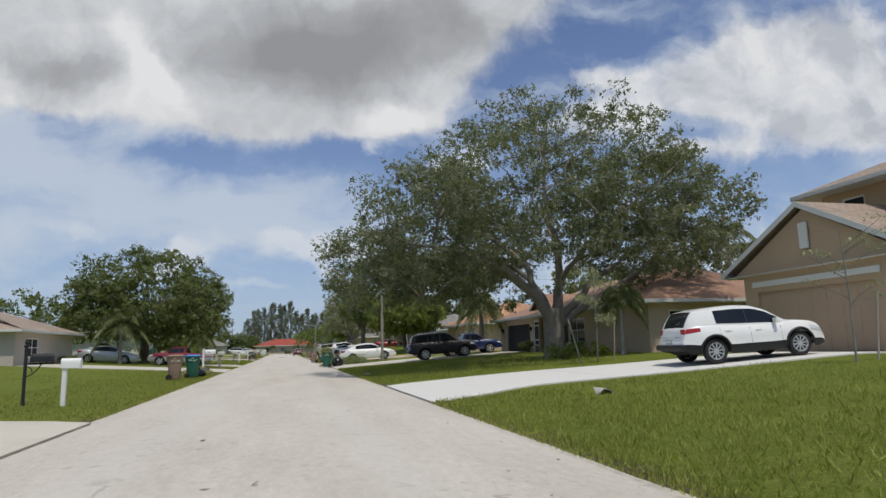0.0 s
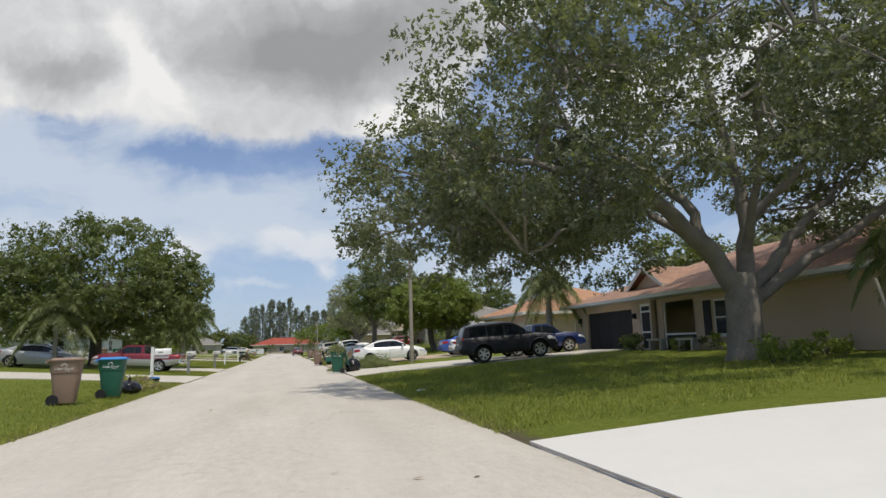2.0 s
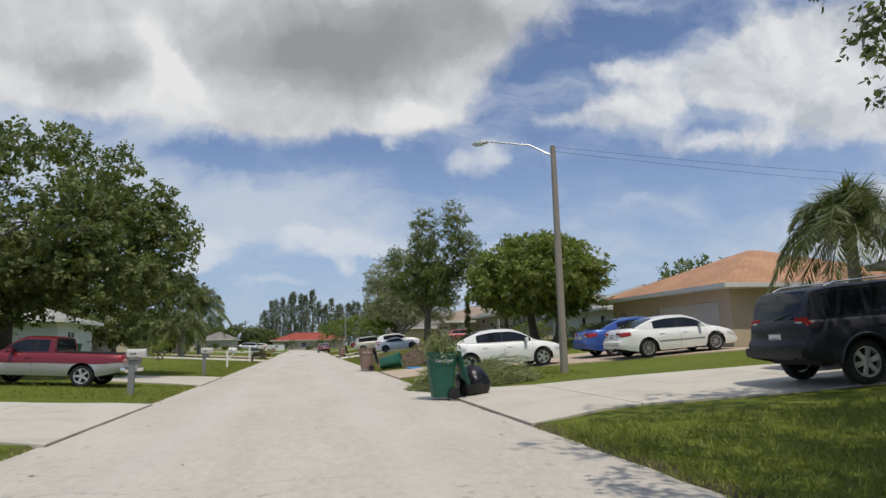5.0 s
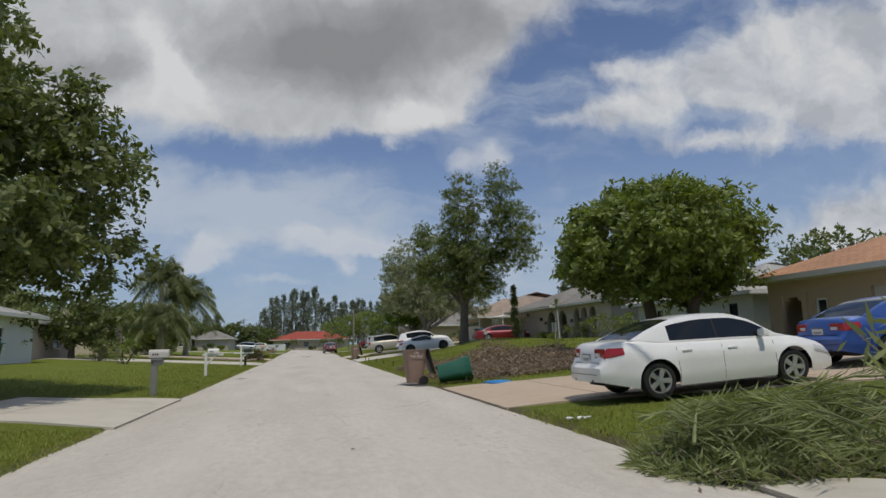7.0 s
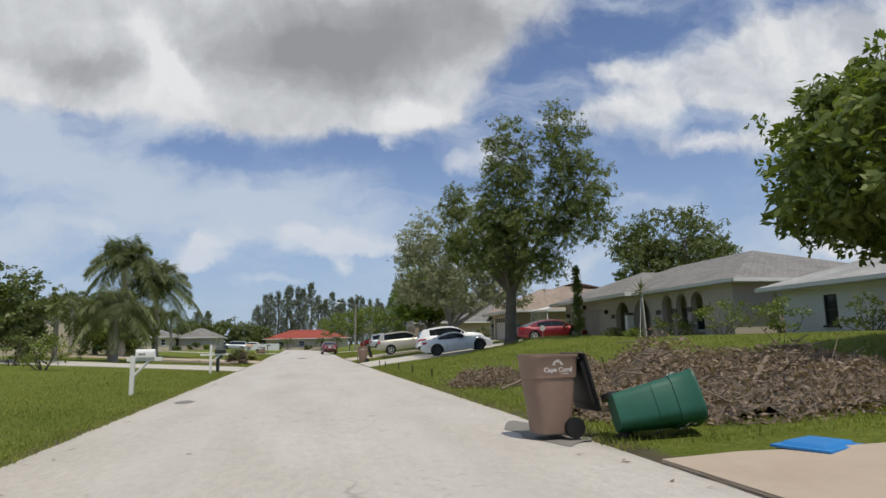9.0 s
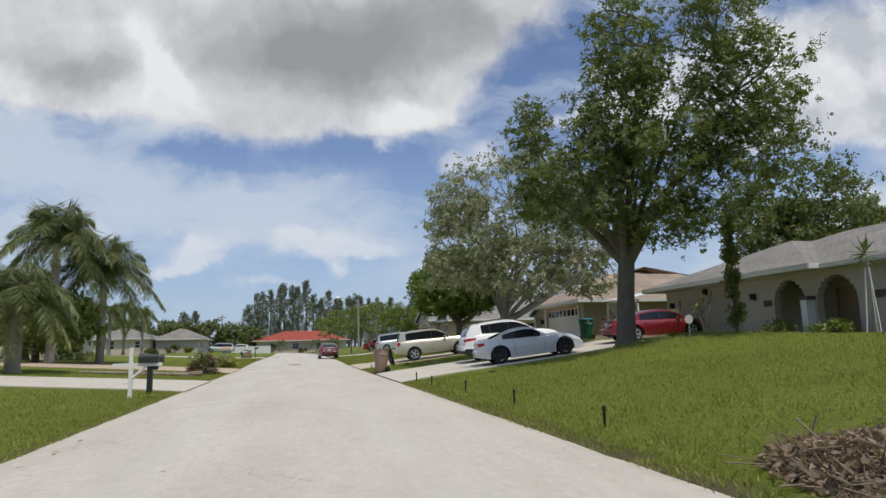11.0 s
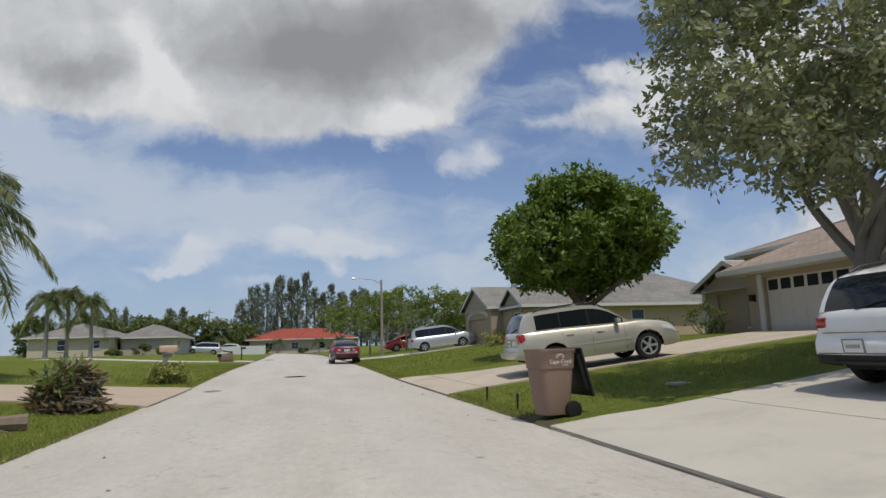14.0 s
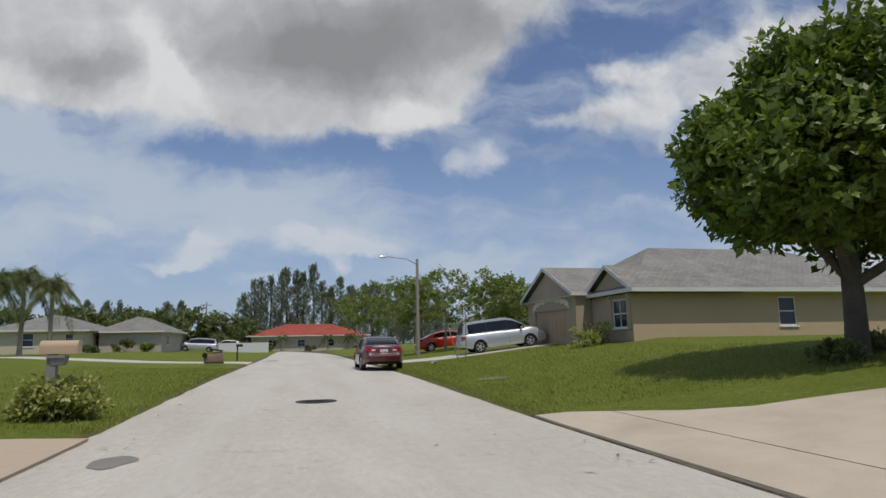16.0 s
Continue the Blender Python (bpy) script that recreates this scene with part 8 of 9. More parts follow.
def heap(name, label, category, x, y, rx, ry, h, twigs, leaves, twig_mat, leaf, seed, length=0.13, width=0.03, twig_l=(0.5, 1.4), twig_r=0.012, logs=0):
    """A pile of cut branches and dead leaves, one loose mass: a low mound of litter, sticks every way, leaves between."""
    rng = np.random.default_rng(seed)
    ob = thing(name, Matrix.Translation((x, y, ground_z(x, y))), label, category, kind="stuff")

    def top(u, v):
        r2 = u * u + v * v
        return h * max(0.0, 1 - r2) ** 0.8 * (0.75 + 0.75 * noise.noise((u * 2.5 + seed, v * 2.5, 1.0)) + 0.25 * noise.noise((u * 7 + seed, v * 7, 4.0)))
    n = 18
    verts, faces = [], []
    for i in range(n + 1):
        for j in range(n + 1):
            u, v = -1 + 2 * i / n, -1 + 2 * j / n
            px, py = u * rx, v * ry
            verts.append((px, py, ground_z(x + px, y + py) - ground_z(x, y) - 0.03 + top(u, v) * 0.8))
    faces = [(i * (n + 1) + j, (i + 1) * (n + 1) + j, (i + 1) * (n + 1) + j + 1, i * (n + 1) + j + 1) for i in range(n) for j in range(n)]
    keep = [f for f in faces if sum(((verts[k][0] / rx) ** 2 + (verts[k][1] / ry) ** 2) for k in f) / 4 < 0.85]
    mesh_part("litter", verts, keep, M_SOIL, ob, smooth=True)
    bm = bmesh.new()
    for k in range(twigs):
        a, r = rng.uniform(0, 2 * math.pi), math.sqrt(rng.uniform(0, 1))
        u, v = r * math.cos(a), r * math.sin(a)
        c = np.array((u * rx, v * ry, ground_z(x + u * rx, y + v * ry) - ground_z(x, y) + top(u, v) * rng.uniform(0.7, 1.05) + 0.02))
        d = rng.normal(size=3) * (1, 1, 0.16 if k % 4 else 0.55)
        d = d / np.linalg.norm(d) * rng.uniform(*twig_l) / 2
        rr = twig_r * rng.uniform(0.4, 1.5)
        if k < logs:
            rr *= 4.0
        kink = rng.normal(size=3) * 0.12 * np.linalg.norm(d)
        add_tube(bm, [tuple(c - d), tuple(c + kink), tuple(c + d)], [rr, rr * 0.85, rr * 0.4], 5)
    tagged(part("sticks", bm, twig_mat, ob), kind="stuff")
    a, r = rng.uniform(0, 2 * math.pi, leaves), np.sqrt(rng.uniform(0, 1, leaves))
    u, v = r * np.cos(a), r * np.sin(a)
    p = np.array([(uu * rx, vv * ry, ground_z(x + uu * rx, y + vv * ry) - ground_z(x, y) + top(uu, vv) * rng.uniform(0.75, 1.1) + 0.02) for uu, vv in zip(u, v)])
    ax = unit(rng.normal(size=(leaves, 3)) * (1, 1, 0.6))
    s = unit(np.cross(ax, rng.normal(size=(leaves, 3))))
    k = rng.uniform(0.6, 1.4, leaves)[:, None]
    leaf_mesh("dead_leaves", p, ax * length * k, s * width * k, leaf, ob, kind="stuff")
    return ob


L_DRYBR = leaf_material("brown_dead_leaves", (0.11, 0.065, 0.048), (0.46, 0.36, 0.27), 0.8)
L_CUTPALM = leaf_material("cut_palm_leaves", (0.095, 0.130, 0.045), (0.36, 0.39, 0.18), 0.6)
heap("branch_pile", "wide heap of brown dead branches and leaves on the verge", "branch pile", 7.0, 80.4, 3.2, 3.5, 0.8, 420, 13000, M_TWIG, L_DRYBR, 401, 0.095, 0.022, twig_r=0.010, logs=6)
heap("branch_pile", "low heap of curled brown leaves and dead twigs by the road", "branch pile", 4.85, 87.5, 0.95, 1.75, 0.40, 150, 5200, M_TWIG, L_DRYBR, 402, 0.085, 0.02, (0.4, 1.1), 0.008)
heap("branch_pile", "second heap of grey dead branches and curled leaves", "branch pile", 6.9, 86.3, 1.0, 1.9, 0.42, 150, 5200, M_TWIG, L_DRYBR, 405, 0.085, 0.02, (0.4, 1.1), 0.009)
heap("twig_litter", "thin litter of twigs and leaves between the heaps", "litter", 5.75, 86.3, 1.0, 1.7, 0.10, 170, 1500, M_TWIG, L_DRYBR, 406, 0.075, 0.018, (0.4, 1.2), 0.009)


def cut_log(label, pts, r, mat):
    """A crooked cut limb lying on the litter."""
    x, y = pts[0][0], pts[0][1]
    z = ground_z(x, y)
    ob = thing("cut_limb", Matrix.Translation((x, y, z)), label, "cut limb", "cut limbs")
    bm = bmesh.new()
    add_tube(bm, [(px - x, py - y, ground_z(px, py) - z + h) for px, py, h in pts], [r * (1 - 0.12 * k) for k in range(len(pts))], 8)
    part("stem", bm, mat, ob, smooth=True)


cut_log("thick pale crooked limb lying before the leaf heap", [(4.5, 84.95, 0.04), (4.8, 85.08, 0.10), (5.05, 85.32, 0.12), (5.3, 85.44, 0.20), (5.65, 85.64, 0.24), (5.95, 85.66, 0.20)], 0.038, M_TWIG)
cut_log("grey crooked branch lying at the edge of the heap", [(5.1, 86.45, 0.16), (4.9, 86.1, 0.14), (4.72, 85.75, 0.06), (4.62, 85.3, 0.04)], 0.022, M_TWIG)
cut_log("thin pale stick on the grass beside the heap", [(4.25, 85.75, 0.03), (4.4, 85.5, 0.04), (4.6, 85.3, 0.04)], 0.014, M_TWIG)
heap("branch_pile", "low pile of cut yellowing branches by the drive", "branch pile", -4.55, 52.0, 0.8, 1.7, 0.45, 120, 1400, M_TWIG, L_YELLOW, 403, 0.14, 0.04, (0.4, 1.0))
heap("twig_litter", "scattered twigs and dry frond bits along the felled stem", "litter", -6.9, 115.6, 2.2, 0.6, 0.08, 160, 500, M_TWIG, L_DRY, 404, 0.08, 0.03, (0.2, 0.6))
cut_log("grey felled palm stem lying across the lawn", [(-4.9, 115.75, 0.10), (-5.8, 115.6, 0.09), (-7.0, 115.5, 0.08), (-8.4, 115.45, 0.08), (-9.6, 115.5, 0.07)], 0.085, M_PALM_BARK)
cut_log("short brown cut log with a torn end by the road", [(-4.45, 115.9, 0.13), (-4.75, 115.8, 0.12), (-5.0, 115.7, 0.11)], 0.15, M_TWIG)


def frond_heap(label, x, y, rx, ry, fronds, seed):
    """Cut palm fronds thrown across one another."""
    rng = np.random.default_rng(seed)
    ob = thing("palm_frond_heap", Matrix.Translation((x, y, ground_z(x, y))), label, "frond heap", kind="stuff")
    P, A, S = [], [], []
    bm = bmesh.new()
    for k in range(fronds):
        c = np.array((rng.uniform(-rx, rx), rng.uniform(-ry, ry), 0.0))
        c[2] = ground_z(x + c[0], y + c[1]) - ground_z(x, y) + 0.1 + 0.45 * rng.uniform(0, 1) * (1 - (c[0] / rx) ** 2 * 0.6) * (1 - (c[1] / ry) ** 2 * 0.6)
        az = rng.uniform(0, 2 * math.pi)
        d = np.array((math.cos(az), math.sin(az), rng.uniform(-0.08, 0.22)))
        L = rng.uniform(1.0, 1.9)
        path = [c + d * L * (t - 0.5) + np.array((0, 0, 0.22 * math.sin(math.pi * t))) for t in np.linspace(0, 1, 6)]
        add_tube(bm, [tuple(q) for q in path], [0.02, 0.018, 0.015, 0.012, 0.008, 0.005], 5)
        side = np.array((-d[1], d[0], 0))
        for t in np.linspace(0.08, 1, 44):
            q = c + d * L * (t - 0.5) + np.array((0, 0, 0.22 * math.sin(math.pi * t)))
            for s in (-1, 1):
                w = side * s * 0.8 + d * 0.6 + np.array((0, 0, rng.uniform(-0.3, 0.5)))
                P.append(q)
                A.append(w / np.linalg.norm(w) * rng.uniform(0.3, 0.55) * (1.1 - 0.5 * t))
                n = rng.normal(size=3)
                S.append(n / np.linalg.norm(n) * 0.010)
    tagged(part("frond_ribs", bm, L_CUTPALM, ob), kind="stuff")
    leaf_mesh("frond_blades", np.array(P), np.array(A), np.array(S), L_CUTPALM, ob, kind="stuff")


heap("cut_branch_heap", "heap of freshly cut leafy branches wilting on the verge", "branch pile", 4.85, 64.3, 1.9, 1.25, 0.45, 150, 15000, M_TWIG, L_CUTPALM, 411, 0.19, 0.009, (0.4, 1.0), 0.007)
frond_heap("cut palm fronds lying on the leafy heap", 4.8, 64.3, 1.4, 0.8, 24, 412)
bin_top = thing("garden_waste", Matrix.Translation((3.15, 61.1, 1.02)), "brown and green garden cuttings heaped out of a bin", "garden waste", kind="stuff")
rng_ = np.random.default_rng(5)
pp = rng_.normal(size=(700, 3)) * (0.19, 0.19, 0.13) + (0, 0, 0.14)
aa = unit(rng_.normal(size=(700, 3)) * (0.7, 0.7, 1.0) + (0, 0, 0.5))
leaf_mesh("cuttings", pp, aa * 0.2, unit(np.cross(aa, rng_.normal(size=(700, 3)))) * 0.018, L_CUTPALM, bin_top, kind="stuff")
bm = bmesh.new()
for k in range(26):
    d = unit(rng_.normal(size=(1, 3)) * (0.6, 0.6, 0.5) + (0, 0, 1.0))[0]
    add_tube(bm, [tuple(np.array((0, 0, -0.25)) + d * 0.1), tuple(d * rng_.uniform(0.5, 0.8))], [0.012, 0.004], 5)
part("sticks", bm, M_TWIG, bin_top)


def bag(label, x, y, r, h, seed):
    """A filled black plastic bag with a tied neck."""
    ob = thing("rubbish_bag", at_ground(x, y, 0, 0.0), label, "rubbish bag", "black bags")
    bm = bmesh.new()
    bmesh.ops.create_icosphere(bm, subdivisions=4, radius=1.0)
    for v in bm.verts:
        c = v.co.copy()
        k = 1 + 0.16 * noise.noise(c * 1.6 + Vector((seed, 0, 0))) + 0.07 * noise.noise(c * 4.5 + Vector((seed, 3, 0)))
        z = max(c.z, -0.75)
        v.co = Vector((c.x * r * k, c.y * r * k, (z + 0.75) * h / 1.75 * (1 + 0.1 * noise.noise(c * 2))))
    part("sack", bm, M_BAG, ob, smooth=True)
    bm = bmesh.new()
    add_tube(bm, [(0, 0, h * 0.93), (0.01, 0, h * 1.02), (0.05, 0.03, h * 1.15)], [0.05, 0.025, 0.07], 8)
    part("knot", bm, M_BAG, ob, smooth=True)


bag("full black rubbish bag slumped against the green bin", 3.98, 61.4, 0.42, 0.72, 1)
bag("black rubbish bag on the grass by the cut branches", -4.25, 49.6, 0.38, 0.42, 2)


def sapling(label, x, y, h, stakes, seed, leafy=14):
    """A young tree, nearly bare, with leaning stakes beside it."""
    rng = np.random.default_rng(seed)
    ob = thing("sapling", at_ground(x, y), label, "young tree", "saplings")
    bm = bmesh.new()
    add_tube(bm, [(0, 0, -0.05), (0.04, 0.02, h * 0.5), (0.0, 0.05, h)], [0.03, 0.022, 0.008], 7)
    part("trunk", bm, M_BARK_GREY, ob, smooth=True)
    tips = []
    for k in range(11):
        z = h * rng.uniform(0.4, 0.92)
        a = rng.uniform(0, 2 * math.pi)
        L = h * rng.uniform(0.12, 0.30)
        e = np.array((math.cos(a) * L, math.sin(a) * L, z + L * rng.uniform(0.2, 0.9)))
        bm = bmesh.new()
        limb(bm, (0.02, 0.02, z), e, 0.012, 0.004, rng, 0.1, 5, 4)
        part("twig", bm, M_BARK_GREY, ob)
        tips += [e, e * (0.7, 0.7, 1)]
    p, a, s = crown_leaves(rng, np.array(tips), np.full(len(tips), 0.16 if leafy < 30 else 0.34), leafy, 0.09, 0.02, 0.3)
    leaf_mesh("foliage", p, a, s, L_GREY, ob)
    for sx, sy, lean in stakes:
        st = thing("stake", at_ground(sx, sy), "pale wooden stake driven in beside a sapling", "stake", "stakes")
        bm = bmesh.new()
        add_tube(bm, [(0, 0, -0.1), (lean[0], lean[1], 1.75)], 0.028, 7)
        part("shaft", bm, M_WOODPOLE, st)


sapling("thin leafy sapling held by two leaning stakes", 12.1, 36.5, 3.4, [(11.6, 36.9, (-0.45, 0.1)), (12.75, 36.4, (0.12, 0.0))], 501, 70)
sapling("nearly bare sapling on the lawn before the garage", 13.7, 26.3, 3.3, [(14.25, 26.2, (0.35, 0.1))], 502)
sapling("pale-stemmed sapling beside the minivan's drive", 7.9, 148.6, 3.6, [(7.5, 148.6, (-0.55, 0.0))], 503)

# drains and covers in the lawns and street
for x, y, r, mat, label in ((6.75, 26.2, 0.19, M_CONC_OLD, "pale half-round storm drain pipe end in the lawn"), (5.71, 146.2, 0.17, M_CONC_OLD, "pale drain pipe end showing in the verge"), (6.3, 104.0, 0.13, M_IRON, "dark drain pipe end half sunk in the lawn"),
                            (5.75, 117.3, 0.16, M_IRON, "weathered drain pipe end in the shaded lawn"), (-7.2, 118.4, 0.12, M_IRON, "dark drain pipe end in the mown lawn")):
    dr = thing("storm_drain", at_ground(x, y, 8, 0.0), label, "drain", "drains")
    bm = bmesh.new()
    add_lathe(bm, [(r, -0.16), (r + 0.025, -0.17), (r + 0.03, -0.1), (r + 0.03, 0.45), (r, 0.45)], 24, "y", (0, 0, -0.085), closed=True)
    part("pipe", bm, mat, dr, smooth=True)
    # black disc inside the pipe: the hollow's shade put in as colour
    bm = bmesh.new()
    add_lathe(bm, [(r * 1.01, -0.02), (r * 1.01, 0.0), (0.0005, 0.01)], 20, "y", (0, 0, -0.085))
    part("mouth_shade", bm, M_UNDER, dr)
    bm = bmesh.new()
    bmesh.ops.create_uvsphere(bm, u_segments=14, v_segments=8, radius=1.0)
    for v in bm.verts:
        v.co = Vector((v.co.x * (r + 0.3), v.co.y * 0.5 + 0.33, v.co.z * (r + 0.05) - 0.10 + 0.02 * noise.noise(v.co * 3 + Vector((x, y, 0)))))
    part("earth", bm, M_LAWN, dr, "grassy earth heaped over the pipe", smooth=True)
cover = thing("valve_cover", at_ground(6.84, 114.7, 20), "pale rectangular utility cover lying in the shaded lawn", "utility cover")
bm = bmesh.new()
add_box(bm, (0.42, 0.28, 0.05), (0, 0, 0.02), 0.012)
part("lid", bm, M_CONC_OLD, cover)
for x, y, r, label in ((-0.14, 131.3, 0.40, "round cast iron manhole cover set in the street"), (-2.3, 164.0, 0.38, "far manhole cover near the road's edge")):
    mh = thing("manhole_cover", Matrix.Translation((x, y, 0.019 + road_rise(y) - (0.006 if abs(x) > 1 else 0))), label, "manhole cover", "manholes")
    bm = bmesh.new()
    add_lathe(bm, [(r + 0.06, -0.05), (r + 0.06, 0.008), (r + 0.01, 0.010), (r + 0.005, -0.05)], 32, closed=True)
    part("rim", bm, M_IRON, mh, smooth=True)
    bm = bmesh.new()
    add_lathe(bm, [(r, -0.05), (r, 0.006), (0.0005, 0.007)], 32)
    for k in range(5):
        add_box(bm, (r * 1.5 - 0.1 * abs(k - 2), 0.03, 0.006), (0, (k - 2) * 0.11, 0.01))
    part("cover", bm, M_IRON, mh)
for x, y, w, d in ((-2.66, 125.0, 0.55, 0.9), (5.12, 135.1, 1.1, 0.6), (-3.0, 86.8, 0.5, 1.0), (3.2, 78.9, 1.0, 2.8)):
    verts, faces = [], []
    rr = random.Random(int(y))
    for k in range(16):
        a = 2 * math.pi * k / 16
        px, py = x + w * math.cos(a) * rr.uniform(0.7, 1.1) * 0.5, y + d * math.sin(a) * rr.uniform(0.7, 1.1) * 0.5
        verts.append((px, py, (ground_z(px, py) + 0.03) if abs(x) > 3.6 else 0.02 * (1 - (px / 3.57) ** 2) + 0.006 + road_rise(py)))
    faces = [tuple(range(16))]
    tagged(mesh_part("road_patch" if abs(x) < 3.6 else "bare_patch", verts, faces, M_PATCH), "small dark irregular patch on the street" if abs(x) < 3.6 else "worn bare patch in the grass", "patch", "patches")

# short black solar lights along the right verge
def solar(x, y):
    ob = thing("solar_light", at_ground(x, y), "short black solar path light stuck in the verge", "path light", "solar lights")
    bm = bmesh.new()
    add_lathe(bm, [(0.016, -0.1), (0.018, 0.02), (0.022, 0.24), (0.028, 0.25), (0.028, 0.29), (0.02, 0.305), (0.004, 0.31)], 12)
    part("stake", bm, M_BLACK, ob, smooth=True)


for x, y in ((4.2, 91.9), (4.15, 95.6), (4.15, 99.3), (3.95, 102.5), (4.0, 105.3), (3.7, 113.6), (3.75, 115.0), (3.79, 117.0)):
    solar(x, y)

# blown-over bin, uprooted stump
wheelie_bin("brown bin blown over on the grass with its lid open", Matrix.Translation((-5.8, 154.7, ground_z(-5.3, 154.7) + 0.33)) @ Matrix.Rotation(radians(10), 4, "Z") @ Matrix.Rotation(radians(84), 4, "Y") @ Matrix.Rotation(radians(90), 4, "Z"), P_BIN_BROWN, M_BLACK, "open", mark=False)
heap("uprooted_stump", "torn-up palm stump with dry boots and dead leaves on the verge", "stump", -4.75, 118.9, 0.62, 0.6, 0.95, 170, 420, M_BARK, L_DRY, 421, 0.35, 0.035, (0.3, 0.9), 0.03)
bush("tuft of green strap leaves growing from a stump", -4.75, 118.9, 0.5, 0.5, 1.35, L_PALM, 422, 700, 0.32, 0.035, "bromeliad")

# planting in front of the houses
for i, (x, y, rx, ry, h, lf, label) in enumerate((
        (12.5, 41.2, 0.9, 0.8, 0.9, L_BRIGHT, "broad-leaved green plants at the foot of the oak"), (14.8, 42.0, 1.0, 0.8, 0.8, L_BRIGHT, "broad-leaved green plants at the foot of the oak"),
        (16.0, 53.7, 0.6, 0.8, 0.9, L_DARK, "low dark shrub beside the screen door"), (16.2, 50.0, 0.6, 1.3, 0.7, L_DARK, "low dark shrub under a front window"), (16.1, 47.2, 0.6, 1.2, 0.9, L_BRIGHT, "leafy shrub under a front window"),
        (17.3, 83.4, 0.8, 1.0, 1.3, L_DARK, "dark shrub before the white house"), (17.2, 86.6, 0.9, 1.4, 1.4, L_DARK, "dark shrub before the white house"), (17.0, 90.0, 0.9, 1.5, 1.7, L_BRIGHT, "tall leafy hedge shrub before the white house"), (16.6, 93.0, 1.1, 1.3, 2.1, L_BRIGHT, "tall leafy hedge shrub before the white house"),
        (16.9, 97.2, 0.8, 1.6, 1.3, L_DARK, "flowering shrub before the arcade"), (16.8, 100.4, 0.6, 1.3, 0.6, L_BRIGHT, "low bed plants before the arcade"), (16.9, 103.0, 0.5, 0.9, 0.7, L_DARK, "low bed plants before the arcade"), (16.6, 108.8, 0.5, 0.7, 1.6, L_GREY, "thin wispy shrub by the garage wall"),
        (16.2, 126.8, 0.8, 1.0, 1.4, L_DARK, "dark shrub by the front door"), (15.4, 129.0, 0.7, 0.9, 1.0, L_BRIGHT, "leafy shrub by the front door"), (12.4, 128.3, 1.2, 0.9, 0.5, L_DARK, "ring of dark ground plants round a tree"), (10.6, 128.1, 0.8, 0.8, 0.5, L_DARK, "ring of dark ground plants round a tree"),
        (12.4, 144.3, 1.0, 0.9, 1.1, L_YELLOW, "bright yellow-green croton bush by the garage"), (13.5, 144.8, 0.7, 1.4, 1.5, L_DARK, "dark shrub under the arched window"),
        (-14.8, 65.0, 0.8, 1.5, 0.9, L_DARK, "low hedge before the white house"), (-17.0, 89.6, 1.3, 1.0, 2.2, L_DARK, "tall dark hedge shrub beside the white house"), (-19.6, 89.8, 1.4, 1.0, 2.4, L_DARK, "tall dark hedge shrub beside the white house"), (-22.4, 89.6, 1.4, 1.0, 2.2, L_DARK, "tall dark hedge shrub beside the white house"), (-25.2, 89.8, 1.4, 1.0, 2.3, L_DARK, "tall dark hedge shrub beside the white house"), (-11.2, 101.0, 1.1, 1.2, 1.9, L_BRIGHT, "bright green shrub among the palms"), (-13.8, 104.5, 1.3, 1.6, 2.2, L_DARK, "tall dark shrub among the palms"), (-15.0, 109.0, 1.2, 1.4, 1.6, L_BRIGHT, "bright green shrub among the palms"), (-16.0, 117.0, 1.2, 1.4, 1.4, L_YELLOW, "variegated shrub among the palms"), (-17.5, 128.0, 1.3, 1.5, 1.5, L_DARK, "dark shrub among the palms"), (-15.5, 135.0, 1.2, 1.4, 1.3, L_BRIGHT, "bright green shrub before the two-storey house"), (-18.6, 140.0, 1.2, 1.6, 1.5, L_DARK, "dark shrub before the two-storey house"),
        (-21.6, 188.6, 1.0, 1.2, 1.3, L_DARK, "dark shrub before the grey-roofed house"), (-19.0, 191.5, 1.4, 1.0, 1.6, L_DARK, "dark shrub before the grey-roofed house"), (-16.8, 192.0, 1.2, 1.0, 1.5, L_BRIGHT, "leafy shrub before the grey-roofed house"),
        (1.5, 233.0, 1.2, 0.8, 1.3, L_DARK, "shrub before the red-roofed house"), (-5.8, 233.0, 1.2, 0.8, 1.3, L_BRIGHT, "shrub before the red-roofed house"))):
    bush(label, x, y, rx, ry, h, lf, 600 + i, 700 if y < 160 else 400, 0.13 if y < 160 else 0.3, 0.035 if y < 160 else 0.1, group="front planting")


def cypress(x, y, h, r, seed):
    rng = np.random.default_rng(seed)
    ob = thing("cypress", at_ground(x, y), "narrow dark columnar cypress on the lawn", "cypress")
    bm = bmesh.new()
    add_tube(bm, [(0, 0, -0.05), (0, 0, h * 0.8)], [0.06, 0.02], 7)
    part("trunk", bm, M_BARK, ob)
    n = 70
    t = rng.uniform(0.04, 1.0, n)
    a = rng.uniform(0, 2 * math.pi, n)
    cs = np.stack([r * 0.6 * (1 - t * 0.8) * np.cos(a), r * 0.6 * (1 - t * 0.8) * np.sin(a), h * t], 1)
    p, ax, s = crown_leaves(rng, cs, np.full(n, r * 0.5), 40, 0.16, 0.03, -0.8, 1.2)
    leaf_mesh("crown", p, ax, s, L_DARK, ob)


cypress(14.5, 102.2, 3.7, 0.36, 701)

